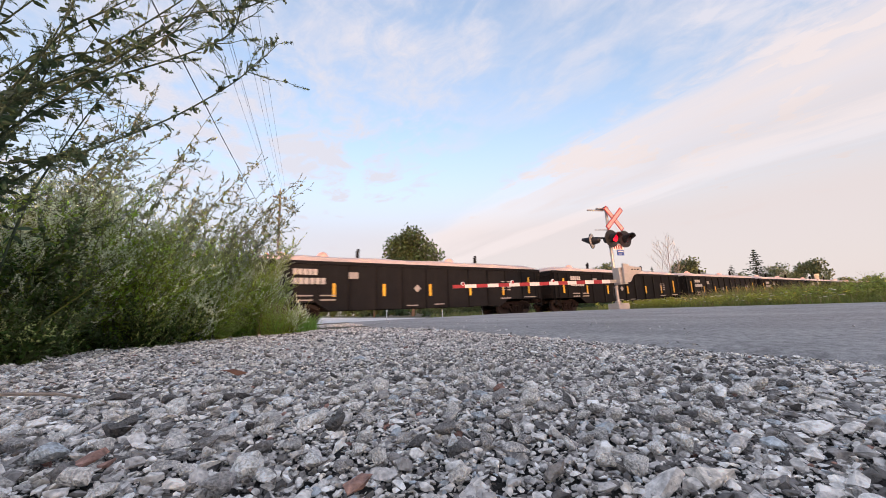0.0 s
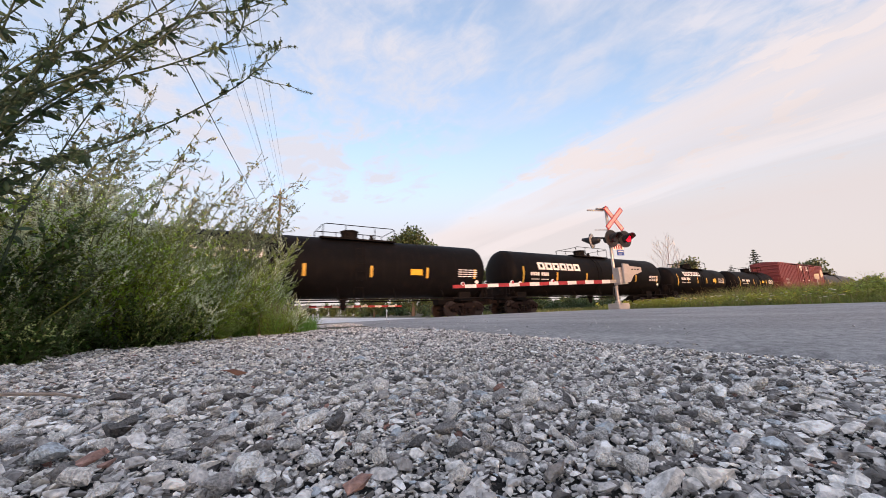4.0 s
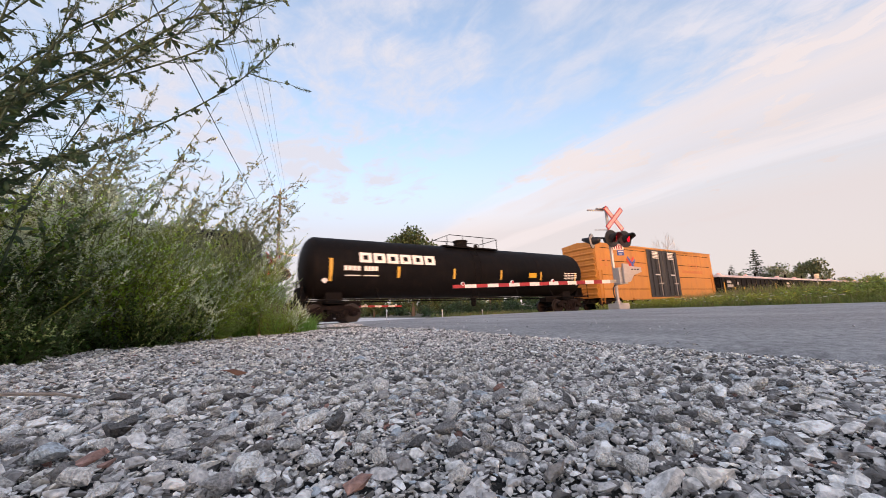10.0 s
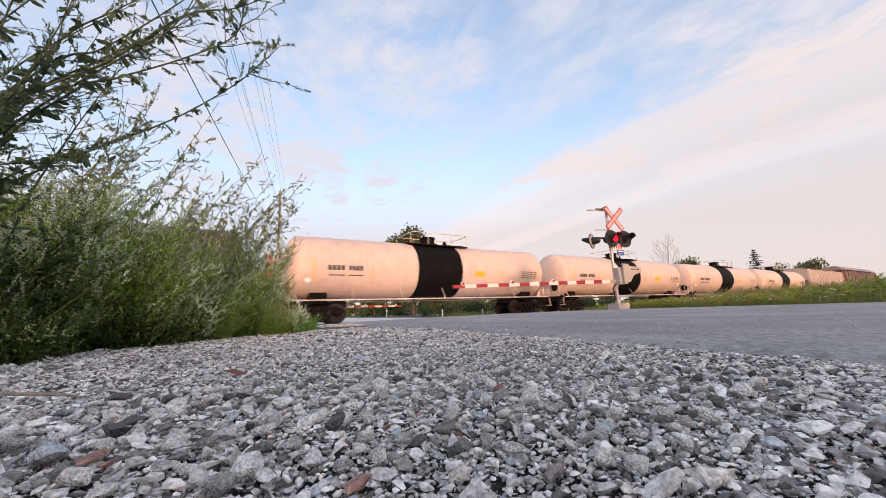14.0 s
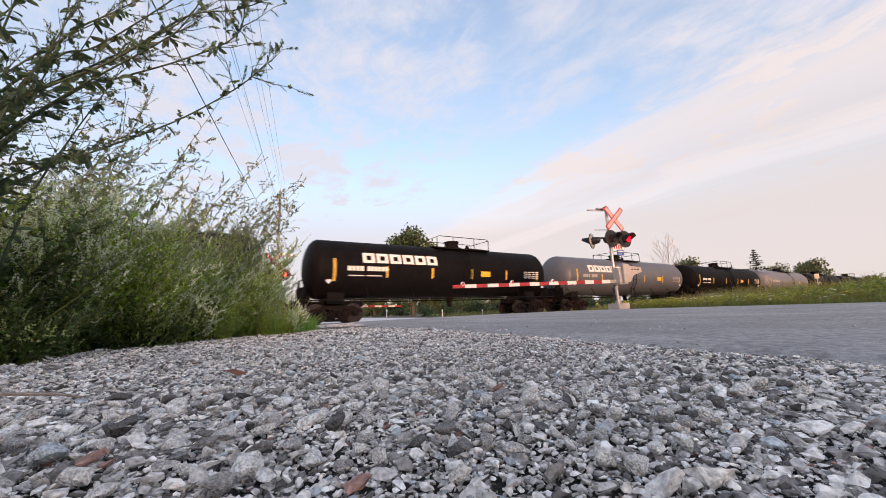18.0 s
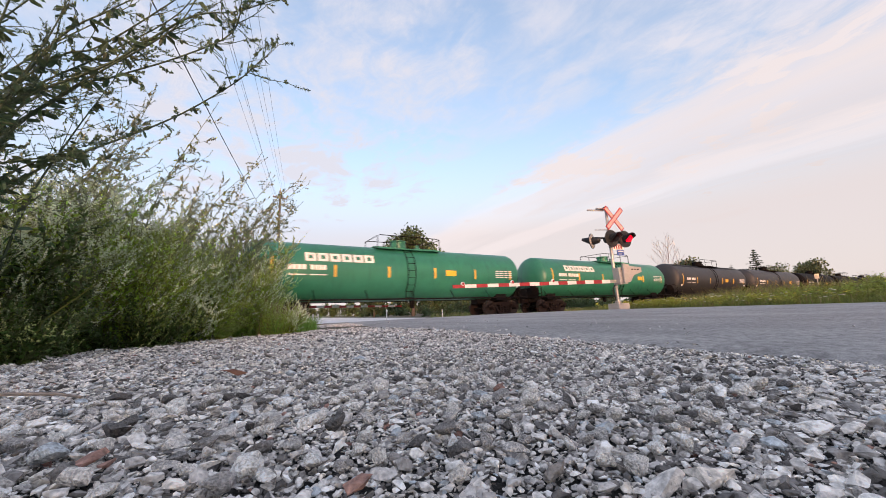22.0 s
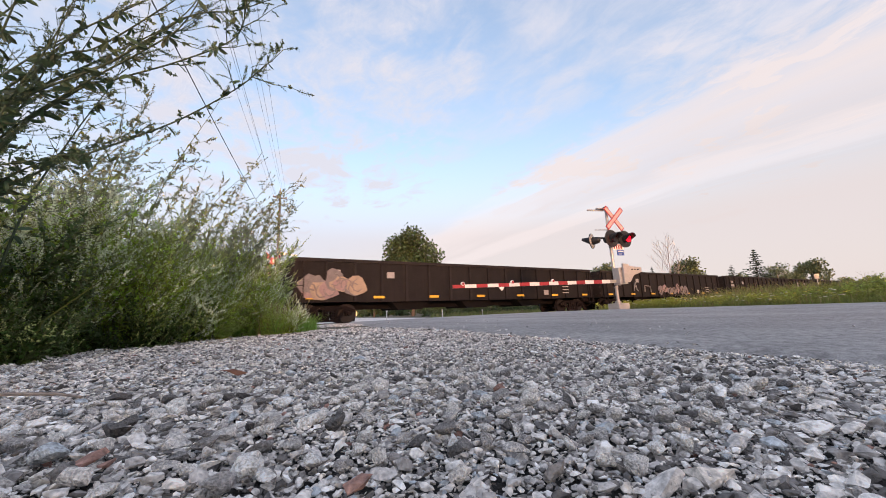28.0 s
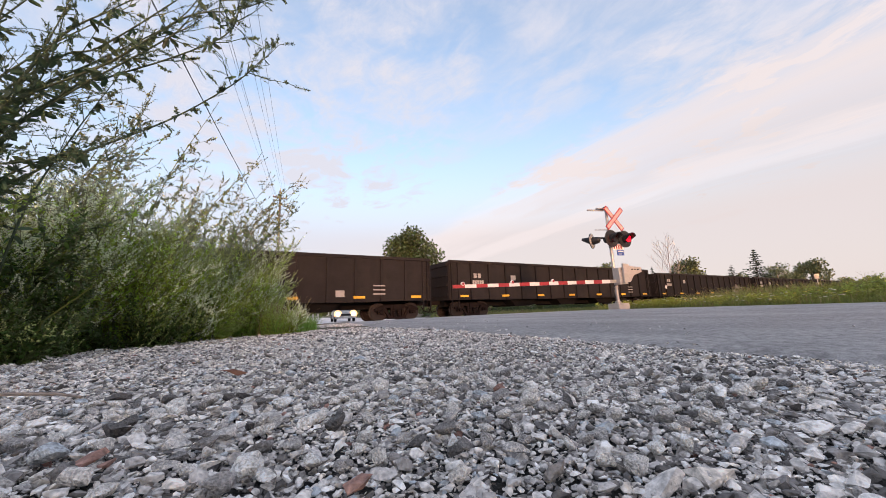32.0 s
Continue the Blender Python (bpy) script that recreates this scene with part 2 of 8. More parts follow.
def dusty_asphalt():
    """Asphalt, paler with ground-in dust where it meets the crossing."""
    m = mat("asphalt", (0.335, 0.317, 0.310), 0.85, var=0.30, scale=1.3, fine=180, bump=0.5)
    nt = m.node_tree
    N, L = nt.nodes, nt.links
    bs = N["Principled BSDF"]
    old = bs.inputs["Base Color"].links[0].from_socket
    tc = N.new("ShaderNodeTexCoord")
    sep = N.new("ShaderNodeSeparateXYZ")
    L.new(tc.outputs["Object"], sep.inputs[0])
    nz = N.new("ShaderNodeTexNoise")
    nz.inputs["Scale"].default_value, nz.inputs["Detail"].default_value = 0.7, 5
    L.new(tc.outputs["Object"], nz.inputs["Vector"])
    wob = N.new("ShaderNodeMath")
    wob.operation = "MULTIPLY_ADD"
    wob.inputs[1].default_value = 5.0
    L.new(nz.outputs["Fac"], wob.inputs[0])
    L.new(sep.outputs["Y"], wob.inputs[2])
    mr = N.new("ShaderNodeMapRange")
    mr.interpolation_type = "SMOOTHSTEP"
    mr.inputs["From Min"].default_value, mr.inputs["From Max"].default_value = 11.0, 15.0
    mr.inputs["To Max"].default_value = 1.0
    L.new(wob.outputs[0], mr.inputs["Value"])
    mx = N.new("ShaderNodeMix")
    mx.data_type = "RGBA"
    mx.inputs["B"].default_value = (0.74, 0.69, 0.67, 1)
    L.new(mr.outputs[0], mx.inputs["Factor"])
    L.new(old, mx.inputs["A"])
    # long darker and lighter patches of wear along the lanes
    mp = N.new("ShaderNodeMapping")
    mp.inputs["Rotation"].default_value = (0, 0, radians(9.5))
    mp.inputs["Scale"].default_value = (1.1, 0.18, 1)
    L.new(tc.outputs["Object"], mp.inputs["Vector"])
    n2 = N.new("ShaderNodeTexNoise")
    n2.inputs["Scale"].default_value, n2.inputs["Detail"].default_value = 1.6, 7
    L.new(mp.outputs[0], n2.inputs["Vector"])
    m2 = N.new("ShaderNodeMapRange")
    m2.inputs["From Min"].default_value, m2.inputs["From Max"].default_value = 0.3, 0.7
    m2.inputs["To Min"].default_value, m2.inputs["To Max"].default_value = 0.84, 1.16
    L.new(n2.outputs["Fac"], m2.inputs["Value"])
    mu = N.new("ShaderNodeMix")
    mu.data_type, mu.blend_type = "RGBA", "MULTIPLY"
    mu.inputs["Factor"].default_value = 1
    L.new(mx.outputs["Result"], mu.inputs["A"])
    L.new(m2.outputs[0], mu.inputs["B"])
    # coarse aggregate
    n3 = N.new("ShaderNodeTexNoise")
    n3.inputs["Scale"].default_value, n3.inputs["Detail"].default_value, n3.inputs["Roughness"].default_value = 26.0, 9, 0.8
    L.new(tc.outputs["Object"], n3.inputs["Vector"])
    m4 = N.new("ShaderNodeMapRange")
    m4.inputs["From Min"].default_value, m4.inputs["From Max"].default_value = 0.36, 0.64
    m4.inputs["To Min"].default_value, m4.inputs["To Max"].default_value = 0.55, 1.45
    L.new(n3.outputs["Fac"], m4.inputs["Value"])
    m5 = N.new("ShaderNodeMix")
    m5.data_type, m5.blend_type = "RGBA", "MULTIPLY"
    m5.inputs["Factor"].default_value = 1
    L.new(mu.outputs["Result"], m5.inputs["A"])
    L.new(m4.outputs[0], m5.inputs["B"])
    L.new(m5.outputs["Result"], bs.inputs["Base Color"])
    return m


M_asphalt = dusty_asphalt()
M_soil = mat("soil and thatch", (0.085, 0.075, 0.045), 0.95, var=0.4, scale=2, fine=40, bump=0.8)
M_concrete = mat("concrete", (0.42, 0.39, 0.36), 0.85, var=0.2, scale=3, fine=50, bump=0.4)
M_rail = mat("rail steel", (0.16, 0.10, 0.07), 0.6, 0.5, var=0.3)
M_sleeper = mat("sleeper wood", (0.10, 0.075, 0.055), 0.9, var=0.35, scale=8)
STONE_STOPS = [(0.0, (0.60, 0.555, 0.53)), (0.13, (0.82, 0.76, 0.715)), (0.27, (0.27, 0.248, 0.237)), (0.40, (0.69, 0.64, 0.605)),
               (0.51, (0.90, 0.845, 0.80)), (0.61, (0.42, 0.388, 0.37)), (0.72, (0.96, 0.92, 0.885)), (0.78, (0.51, 0.545, 0.58)),
               (0.82, (0.80, 0.74, 0.69)), (0.90, (0.14, 0.128, 0.122)), (0.984, (0.36, 0.20, 0.16)), (0.990, (0.80, 0.72, 0.65))]
M_stone = island_mat("crushed stone", STONE_STOPS)
M_stone_near = island_mat("crushed stone, single", STONE_STOPS, fine=5.0, bump=0.9)
M_ballast = island_mat("ballast stone", [(0, (0.20, 0.18, 0.165)), (0.3, (0.27, 0.25, 0.235)), (0.6, (0.15, 0.14, 0.135)), (0.85, (0.32, 0.29, 0.27))], fine=40)
# fines bed; shade in the gaps between stones is put into its colour
M_fines = mat("shade-dark gravel fines", (0.045, 0.044, 0.043), 0.95, var=0.4, scale=25, fine=220, bump=1.0)


def build_ground():
    def axis(lim, near):
        a = [0.0]
        step = near
        while a[-1] < lim:
            a.append(a[-1] + step)
            if a[-1] > 24:
                step *= 1.35
        return a
    xs = sorted({-v for v in axis(4000, 0.6)} | set(axis(4000, 0.6)))
    ys = xs
    g = Geo()
    n = len(xs)
    rng = random.Random(4)
    for y in ys:
        for x in xs:
            far = max(0, math.hypot(x, y) - 60)
            g.v.append((x, y, ground_z(x, y) + (0 if far else rng.uniform(-0.012, 0.012)) - min(0.4, far * 0.002)))
    g.f = [(j * n + i, j * n + i + 1, (j + 1) * n + i + 1, (j + 1) * n + i) for j in range(n - 1) for i in range(n - 1)]
    tagged(part("ground", g, M_soil, smooth=True), "dark soil with dry thatch under the verges and fields", "ground", kind="structure")


def build_road():
    g = Geo()
    us = [0, 0.25, 0.8, 2, 3.5, 5.2, 7, 8.5, 10, 11.2, ROAD_W]
    ss = [-60, -30, -15, -8, -4, -2] + [v * 0.5 for v in range(-2, 60)] + [32, 36, 42, 50, 70, 110, 180]
    rng = random.Random(2)
    wob = [rng.uniform(-0.07, 0.07) for _ in ss]
    for s, w in zip(ss, wob):
        for i, u in enumerate(us):
            uu = u + (w if i == 0 else (-w if i == len(us) - 1 else 0))
            p = Vector((1.3, 0, 0)) + ROAD * s + ROAD_SIDE * uu
            crown = 0.03 * (1 - ((u - ROAD_W / 2) / (ROAD_W / 2)) ** 2)
            edge = -0.05 if i in (0, len(us) - 1) else 0
            g.v.append((p.x, p.y, road_z(p.y) + (crown if p.y < 14 else 0) + edge))
    n = len(us)
    g.f = [(j * n + i, j * n + i + 1, (j + 1) * n + i + 1, (j + 1) * n + i) for j in range(len(ss) - 1) for i in range(n - 1)]
    road = tagged(part("road", g, M_asphalt, smooth=True), "worn grey asphalt road with loose gravel at its edge", "road", kind="structure")
    # pale crossing panels beside and between the rails
    for k, (y0, y1) in enumerate(((16.1, 17.15), (17.32, 18.68), (18.85, 19.9))):
        for j in range(5):
            u0 = 0.2 + j * 2.25
            y_mid = (y0 + y1) / 2
            x0 = 1.3 + ROAD.x / ROAD.y * y_mid + u0
            part("crossing_panel", shared(("crossing_panel", round(y1 - y0, 2)), lambda: Geo().box(0, 2.2, 0, y1 - y0, -0.2, 0.0, 0.03), M_concrete), M_concrete, road, at=(x0, y0, 0.0))


def build_track():
    tr = thing("railway_track", "brown steel rails on wooden sleepers in grey ballast", "railway track")
    for y in (TRACK_Y - 0.755, TRACK_Y + 0.755):
        g = Geo()
        prof = [(-0.07, -0.17), (0.07, -0.17), (0.07, -0.155), (0.012, -0.13), (0.012, -0.05), (0.036, -0.035), (0.036, 0.0), (-0.036, 0.0), (-0.036, -0.035), (-0.012, -0.05), (-0.012, -0.13), (-0.07, -0.155)]
        v = [(x, y + a, b) for x in (-120, 700) for a, b in prof]
        m = len(prof)
        g.add(v, [tuple(range(m)), tuple(range(2 * m - 1, m - 1, -1))] + [(i, m + i, m + (i + 1) % m, (i + 1) % m) for i in range(m)])
        part("rail", g, M_rail, tr)
    sl = shared("sleeper", lambda: Geo().box(-0.11, 0.11, -1.3, 1.3, -0.34, -0.16, 0.015), M_sleeper)
    for i in range(150):
        x = -12 + i * 0.55
        if road_u(x, TRACK_Y) > 0 and road_u(x, TRACK_Y) < ROAD_W:
            continue
        part("sleeper", sl, M_sleeper, tr, at=(x, TRACK_Y, 0))
    # ballast shoulders either side of the crossing
    rng = np.random.default_rng(7)
    n = 9000
    x = rng.uniform(-8, 70, n)
    y = TRACK_Y + rng.uniform(-2.6, 2.6, n)
    u = (x - 1.3) * ROAD_SIDE.x + y * ROAD_SIDE.y
    ok = (u < 0) | (u > ROAD_W)
    x, y = x[ok], y[ok]
    z = -0.2 - np.clip(np.abs(y - TRACK_Y) - 1.4, 0, 2) * 0.35
    scatter("ballast", x, y, z, rng.uniform(0.025, 0.055, len(x)), M_ballast, rng, "grey-brown ballast stones along the track", flat=0.75)


def stone_shapes(k=10, seed=3, points=12):
    """Angular broken-stone prototypes: (verts, triangles)."""
    rng = np.random.default_rng(seed)
    out = []
    for _ in range(k):
        bm = bmesh.new()
        axes = np.array([rng.uniform(1.0, 1.45), rng.uniform(0.78, 1.05), rng.uniform(0.5, 0.82)])
        for _ in range(points):
            d = rng.normal(size=3)
            d /= np.abs(d).max() * 0.55 + np.linalg.norm(d) * 0.45
            bm.verts.new(d * axes * rng.uniform(0.8, 1.05))
        bm.verts.ensure_lookup_table()
        res = bmesh.ops.convex_hull(bm, input=bm.verts[:], use_existing_faces=False)
        junk = [v for v in bm.verts if not v.link_faces]
        bmesh.ops.delete(bm, geom=junk, context="VERTS")
        bmesh.ops.triangulate(bm, faces=bm.faces[:])
        bm.verts.index_update()
        pts = np.array([v.co[:] for v in bm.verts])
        tri = np.array([[v.index for v in f.verts] for f in bm.faces])
        bm.free()
        out.append((pts, tri))
    return out


def turn_matrices(rng, n, lean=0.35):
    a = rng.uniform(0, 2 * math.pi, n)
    b = rng.normal(0, lean, n)
    c = rng.normal(0, lean, n)
    ca, sa, cb, sb, cc, sc = np.cos(a), np.sin(a), np.cos(b), np.sin(b), np.cos(c), np.sin(c)
    R = np.empty((n, 3, 3))
    R[:, 0, 0], R[:, 0, 1], R[:, 0, 2] = ca * cb, ca * sb * sc - sa * cc, ca * sb * cc + sa * sc
    R[:, 1, 0], R[:, 1, 1], R[:, 1, 2] = sa * cb, sa * sb * sc + ca * cc, sa * sb * cc - ca * sc
    R[:, 2, 0], R[:, 2, 1], R[:, 2, 2] = -sb, cb * sc, cb * cc
    return R


def rough_stone(p, t, seed):
    """A broken-stone shape with worn edges and uneven faces."""
    rng = np.random.default_rng(seed)
    bm = bmesh.new()
    vs = [bm.verts.new(q) for q in p]
    for f in t:
        bm.faces.new([vs[int(i)] for i in f])
    bmesh.ops.subdivide_edges(bm, edges=bm.edges[:], cuts=2, use_grid_fill=True)
    bmesh.ops.smooth_vert(bm, verts=bm.verts[:], factor=0.42, use_axis_x=True, use_axis_y=True, use_axis_z=True)
    off = Vector(rng.uniform(-20, 20, 3))
    for v in bm.verts:
        v.co *= 1.06 + 0.13 * noise.noise(v.co * 1.7 + off) + 0.05 * noise.noise(v.co * 4.5 + off)
    bm.verts.index_update()
    g = Geo().add([v.co[:] for v in bm.verts], [tuple(v.index for v in f.verts) for f in bm.faces])
    bm.free()
    return g


SHAPES = {1: stone_shapes(14, 3, 9), 2: stone_shapes(18, 5, 15)}


def scatter(name, x, y, z, r, material, rng, label, flat=1.0, cuts=1, lean=0.35):
    """Many loose stones as one mesh."""
    V, F, o = [], [], 0
    pick = rng.integers(0, len(SHAPES[cuts]), len(x))
    R = turn_matrices(rng, len(x), lean)
    for k, (p, t) in enumerate(SHAPES[cuts]):
        idx = np.where(pick == k)[0]
        if not len(idx):
            continue
        q = np.einsum("nij,vj->nvi", R[idx], p * np.array([1, 1, flat])) * r[idx][:, None, None]
        q += np.stack([x[idx], y[idx], z[idx]], 1)[:, None, :]
        V.append(q.reshape(-1, 3))
        F.append((t[None] + (np.arange(len(idx)) * len(p))[:, None, None] + o).reshape(-1, 3))
        o += len(idx) * len(p)
    me = bulk(name, np.concatenate(V), np.concatenate(F), material)
    return tagged(new(name, me), label, name.replace("_", " "), kind="stuff")


GRAVEL_Z = 0.205


def gravel_z(x, y):
    return GRAVEL_Z - 0.02 * np.clip(y - 3, 0, 6)


def build_gravel():
    # compacted fines under the loose stones
    g = Geo()
    rng = random.Random(8)
    xs = [-3.2 + 0.2 * i for i in range(28)]
    ys = [-3 + 0.2 * i for i in range(62)]
    for y in ys:
        for x in xs:
            u = road_u(x, y)
            z = float(gravel_z(x, y)) - 0.024 + rng.uniform(-0.005, 0.005) - max(0, u + 0.15) * 0.09
            bush = max(0, -1.2 - (x - 0.25 * max(0, y - 1)))
            g.v.append((x, y, z - 0.1 * bush))
    n = len(xs)
    g.f = [(j * n + i, j * n + i + 1, (j + 1) * n + i + 1, (j + 1) * n + i) for j in range(len(ys) - 1) for i in range(n - 1)]
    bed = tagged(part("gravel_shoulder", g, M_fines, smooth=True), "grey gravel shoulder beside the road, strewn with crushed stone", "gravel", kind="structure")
    rg = np.random.default_rng(11)

    def spot(n, x0, x1, y0, y1, keep):
        x, y = rg.uniform(x0, x1, n), rg.uniform(y0, y1, n)
        u = (x - 1.3) * ROAD_SIDE.x + y * ROAD_SIDE.y
        ok = (u < keep + rg.normal(0, 0.12, n)) & (x > -2.2 + 0.2 * y)
        return x[ok], y[ok]
    def drop(x, y):
        """How far the shoulder falls away at the asphalt."""
        return np.clip((x - 1.3) * ROAD_SIDE.x + y * ROAD_SIDE.y + 0.15, 0, 1) * 0.09

    # an under-layer of grit and small stones, then farther and farther coarser bands
    bands = [(26000, -0.4, 1.2, -0.05, 0.8, 0.0034, 0.002, 1), (22000, -0.6, 1.6, 0.6, 1.4, 0.0038, 0.0025, 1), (6000, -1.9, 1.3, -3.0, -0.2, 0.009, 0.005, 1), (3000, -1.9, -0.6, -0.3, 1.0, 0.009, 0.005, 1), (30000, -1.0, 2.1, 1.3, 2.7, 0.0052, 0.0035, 1), (34000, -1.8, 2.4, 2.3, 5.0, 0.0072, 0.0045, 1), (13000, -1.5, 3.0, 4.9, 10.0, 0.0115, 0.007, 1)]
    for n, x0, x1, y0, y1, mid, low, cuts in bands:
        x, y = spot(n, x0, x1, y0, y1, 0.0)
        r = np.clip(mid * np.exp(rg.normal(0, 0.5, len(x))), low, max(0.021, mid * 2))
        z = gravel_z(x, y) - np.where(y < 2.6, 0.0175, 0.016) + r * 0.35 + rg.uniform(-0.004, 0.004, len(x)) - drop(x, y)
        far = np.hypot(x, y) > 0.10 + r * 2
        scatter("gravel", x[far], y[far], z[far], r[far], M_stone, rg, "loose crushed grey stones of mixed sizes", cuts=cuts, flat=0.8, lean=0.32)
    # stones that lie side by side on top: the large ones first, smaller ones in the gaps
    grid, top = {}, []
    cell = 0.022

    def settle(tries, r0, r1, reach, lo, hi):
        for _ in range(tries):
            d, az = math.sqrt(rg.uniform(lo * lo, hi * hi)), rg.uniform(-0.50, 1.62)
            x, y = d * math.sin(az), d * math.cos(az)
            if road_u(x, y) > rg.normal(-0.03, 0.06):
                continue
            # coarser stones have gathered towards the clover
            r = float(rg.uniform(r0, r1)) * min(1.0, max(0.82, 0.95 - 0.3 * az))
            i, j = int(x // cell), int(y // cell)
            if any((x - p) ** 2 + (y - q) ** 2 < ((r + w) * reach) ** 2 for a in (-2, -1, 0, 1, 2) for b in (-2, -1, 0, 1, 2) for p, q, w in grid.get((i + a, j + b), ())):
                continue
            grid.setdefault((i, j), []).append((x, y, r))
            top.append((x, y, r))
    settle(40, 0.016, 0.020, 1.3, 0.26, 0.9)
    settle(40, 0.015, 0.019, 1.6, 0.9, 2.6)
    settle(1000, 0.0095, 0.0145, 1.05, 0.17, 1.0)
    settle(500, 0.0095, 0.0135, 1.2, 0.9, 2.8)
    settle(1800, 0.006, 0.0095, 0.86, 0.15, 1.0)
    settle(3500, 0.0065, 0.0095, 0.95, 0.9, 2.8)
    settle(10000, 0.0034, 0.006, 0.76, 0.14, 1.0)
    settle(26000, 0.0042, 0.0065, 0.80, 0.9, 2.4)
    settle(16000, 0.0022, 0.0034, 0.74, 0.13, 0.95)
    single = [q for q in top if 0.2 < q[1] < 0.95 and -0.35 < q[0] < 0.95 and q[2] > 0.0062][:300]
    chosen = set(single)
    rest = np.array([q for q in top if q not in chosen])
    x, y, r = rest.T
    scatter("gravel", x, y, gravel_z(x, y) - 0.009 + r * rg.uniform(0.2, 0.8, len(r)) - drop(x, y), r, M_stone, rg, "loose crushed grey stones of mixed sizes", cuts=2, flat=0.78, lean=0.28)
    # stones along the asphalt as far as the track
    s, u = rg.uniform(7.5, 16.0, 15000), -1.9 * rg.power(0.8, 15000) + 0.05
    x, y = 1.3 + ROAD.x * s + ROAD_SIDE.x * u, ROAD.y * s + ROAD_SIDE.y * u
    r = np.clip(0.013 * np.exp(rg.normal(0, 0.4, len(x))), 0.008, 0.03)
    z = np.array([ground_z(a, b) for a, b in zip(x, y)]) + r * 0.3
    scatter("gravel", x, y, z, r, M_stone, rg, "loose crushed grey stones of mixed sizes", flat=0.8)
    # loose chips strewn on the asphalt's edge
    n = 130
    s, u = rg.uniform(-1, 9, n), rg.power(0.45, n) * 2.2
    x, y = 1.3 + ROAD.x * s + ROAD_SIDE.x * u, ROAD.y * s + ROAD_SIDE.y * u
    scatter("loose_chips", x, y, np.full(n, 0.197), rg.uniform(0.004, 0.011, n), M_stone, rg, "small stone chips lying on the asphalt edge")
    # the stones nearest to the lens, one by one
    for k, (x, y, r) in enumerate(single):
        i = k % 18

        def build(i=i):
            return rough_stone(*SHAPES[2][i], i)
        m = Matrix.Translation((x, y, GRAVEL_Z - 0.006 + r * rg.uniform(0.3, 0.7))) @ Euler((rg.normal(0, 0.3), rg.normal(0, 0.3), rg.uniform(0, 6.28))).to_matrix().to_4x4() @ Matrix.Scale(r, 4)
        part("stone", shared(("stone", i), build, M_stone_near, True), M_stone_near, bed, at=m)


# ---- the train ----
# seconds and how far the train has come, in metres
RUN = [(0.0, 18.22), (0.4, 36.78), (0.8, 55.37), (1.2, 74.12), (1.6, 93.07), (2.0, 112.36), (2.7, 144.84), (3.1, 162.97), (3.5, 181.25), (4.0, 203.35),
       (4.5, 224.96), (5.0, 246.32), (5.5, 267.7), (6.0, 289.35), (6.5, 311.19), (7.0, 333.15), (7.5, 355.17), (8.0, 377.2), (8.5, 399.21), (9.0, 421.2),
       (9.4, 438.73), (9.8, 456.26), (10.4, 482.66), (10.8, 500.58), (11.2, 518.62), (11.6, 536.02), (12.0, 552.55), (12.5, 573.71), (13.0, 595.42), (13.4, 612.88),
       (13.9, 634.86), (14.5, 661.46), (15, 683.84), (15.5, 706.39), (16, 729.1), (16.5, 751.94), (17.0, 774.88), (17.5, 797.4), (18.0, 819.64), (18.5, 841.7),
       (19.0, 863.39), (19.5, 885.16), (20.0, 907.09), (20.5, 929.21), (21.0, 951.6), (21.5, 974.1), (22.0, 996.73), (22.5, 1019.46), (23.0, 1042.24), (23.5, 1064.9),
       (24.0, 1087.51), (24.5, 1110.22), (25.0, 1133.11), (25.5, 1155.32), (26, 1177.08), (26.5, 1198.49), (27, 1219.66), (27.5, 1240.7), (27.769, 1252.0), (27.849, 1255.05),
       (27.929, 1257.45), (28.009, 1259.22), (28.3, 1264.48), (28.5, 1268.1), (29.0, 1277.19), (29.5, 1286.16), (30.0, 1295.17), (30.5, 1304.11), (31.3, 1318.48), (32.0, 1330.85)]
GONDOLA_BLACK, LONG_BLACK = "gondola", "long"
M_car_black = mat("weathered black car paint", (0.0095, 0.0098, 0.0108), 0.7, spec=0.12, var=0.35, scale=2, fine=30, stain=(0.02, 0.018, 0.018), stain_amt=0.45, spread=0.25)
M_car_long = mat("rusty black car paint", (0.019, 0.0165, 0.0165), 0.7, spec=0.12, var=0.35, scale=2, fine=30, stain=(0.03, 0.024, 0.022), stain_amt=0.4, spread=0.2)
M_car_brown = mat("olive brown car paint", (0.034, 0.030, 0.020), 0.65, var=0.3, scale=2, fine=30, stain=(0.07, 0.04, 0.028), stain_amt=0.6)
M_car_rust = mat("dark oxide car paint", (0.018, 0.014, 0.014), 0.65, var=0.3, scale=2, stain=(0.03, 0.02, 0.018), stain_amt=0.6)
M_truck = mat("truck iron", (0.011, 0.0072, 0.0066), 0.85, 0.0, spec=0.15, var=0.4, scale=5, fine=50, bump=0.4)
M_wheel = mat("wheel steel", (0.017, 0.0112, 0.0098), 0.55, 0.2, var=0.35, scale=5)
M_under = mat("underframe iron", (0.008, 0.007, 0.007), 0.85, 0.0, spec=0.1, var=0.4)
M_tarp = mat("pale cover", (0.50, 0.42, 0.40), 0.7, var=0.2, scale=1.2, fine=12, bump=0.5)
M_yellow = mat("yellow reflector", (0.70, 0.40, 0.03), 0.45, var=0.12)
M_white = mat("white lettering", (0.72, 0.70, 0.67), 0.6, var=0.12)
M_soft_letter = mat("weathered white lettering", (0.46, 0.445, 0.43), 0.6, var=0.25, scale=8)
M_grey_letter = mat("faded lettering", (0.34, 0.32, 0.30), 0.7, var=0.2)
M_redpaint = mat("red paint", (0.55, 0.03, 0.03), 0.5, var=0.15)
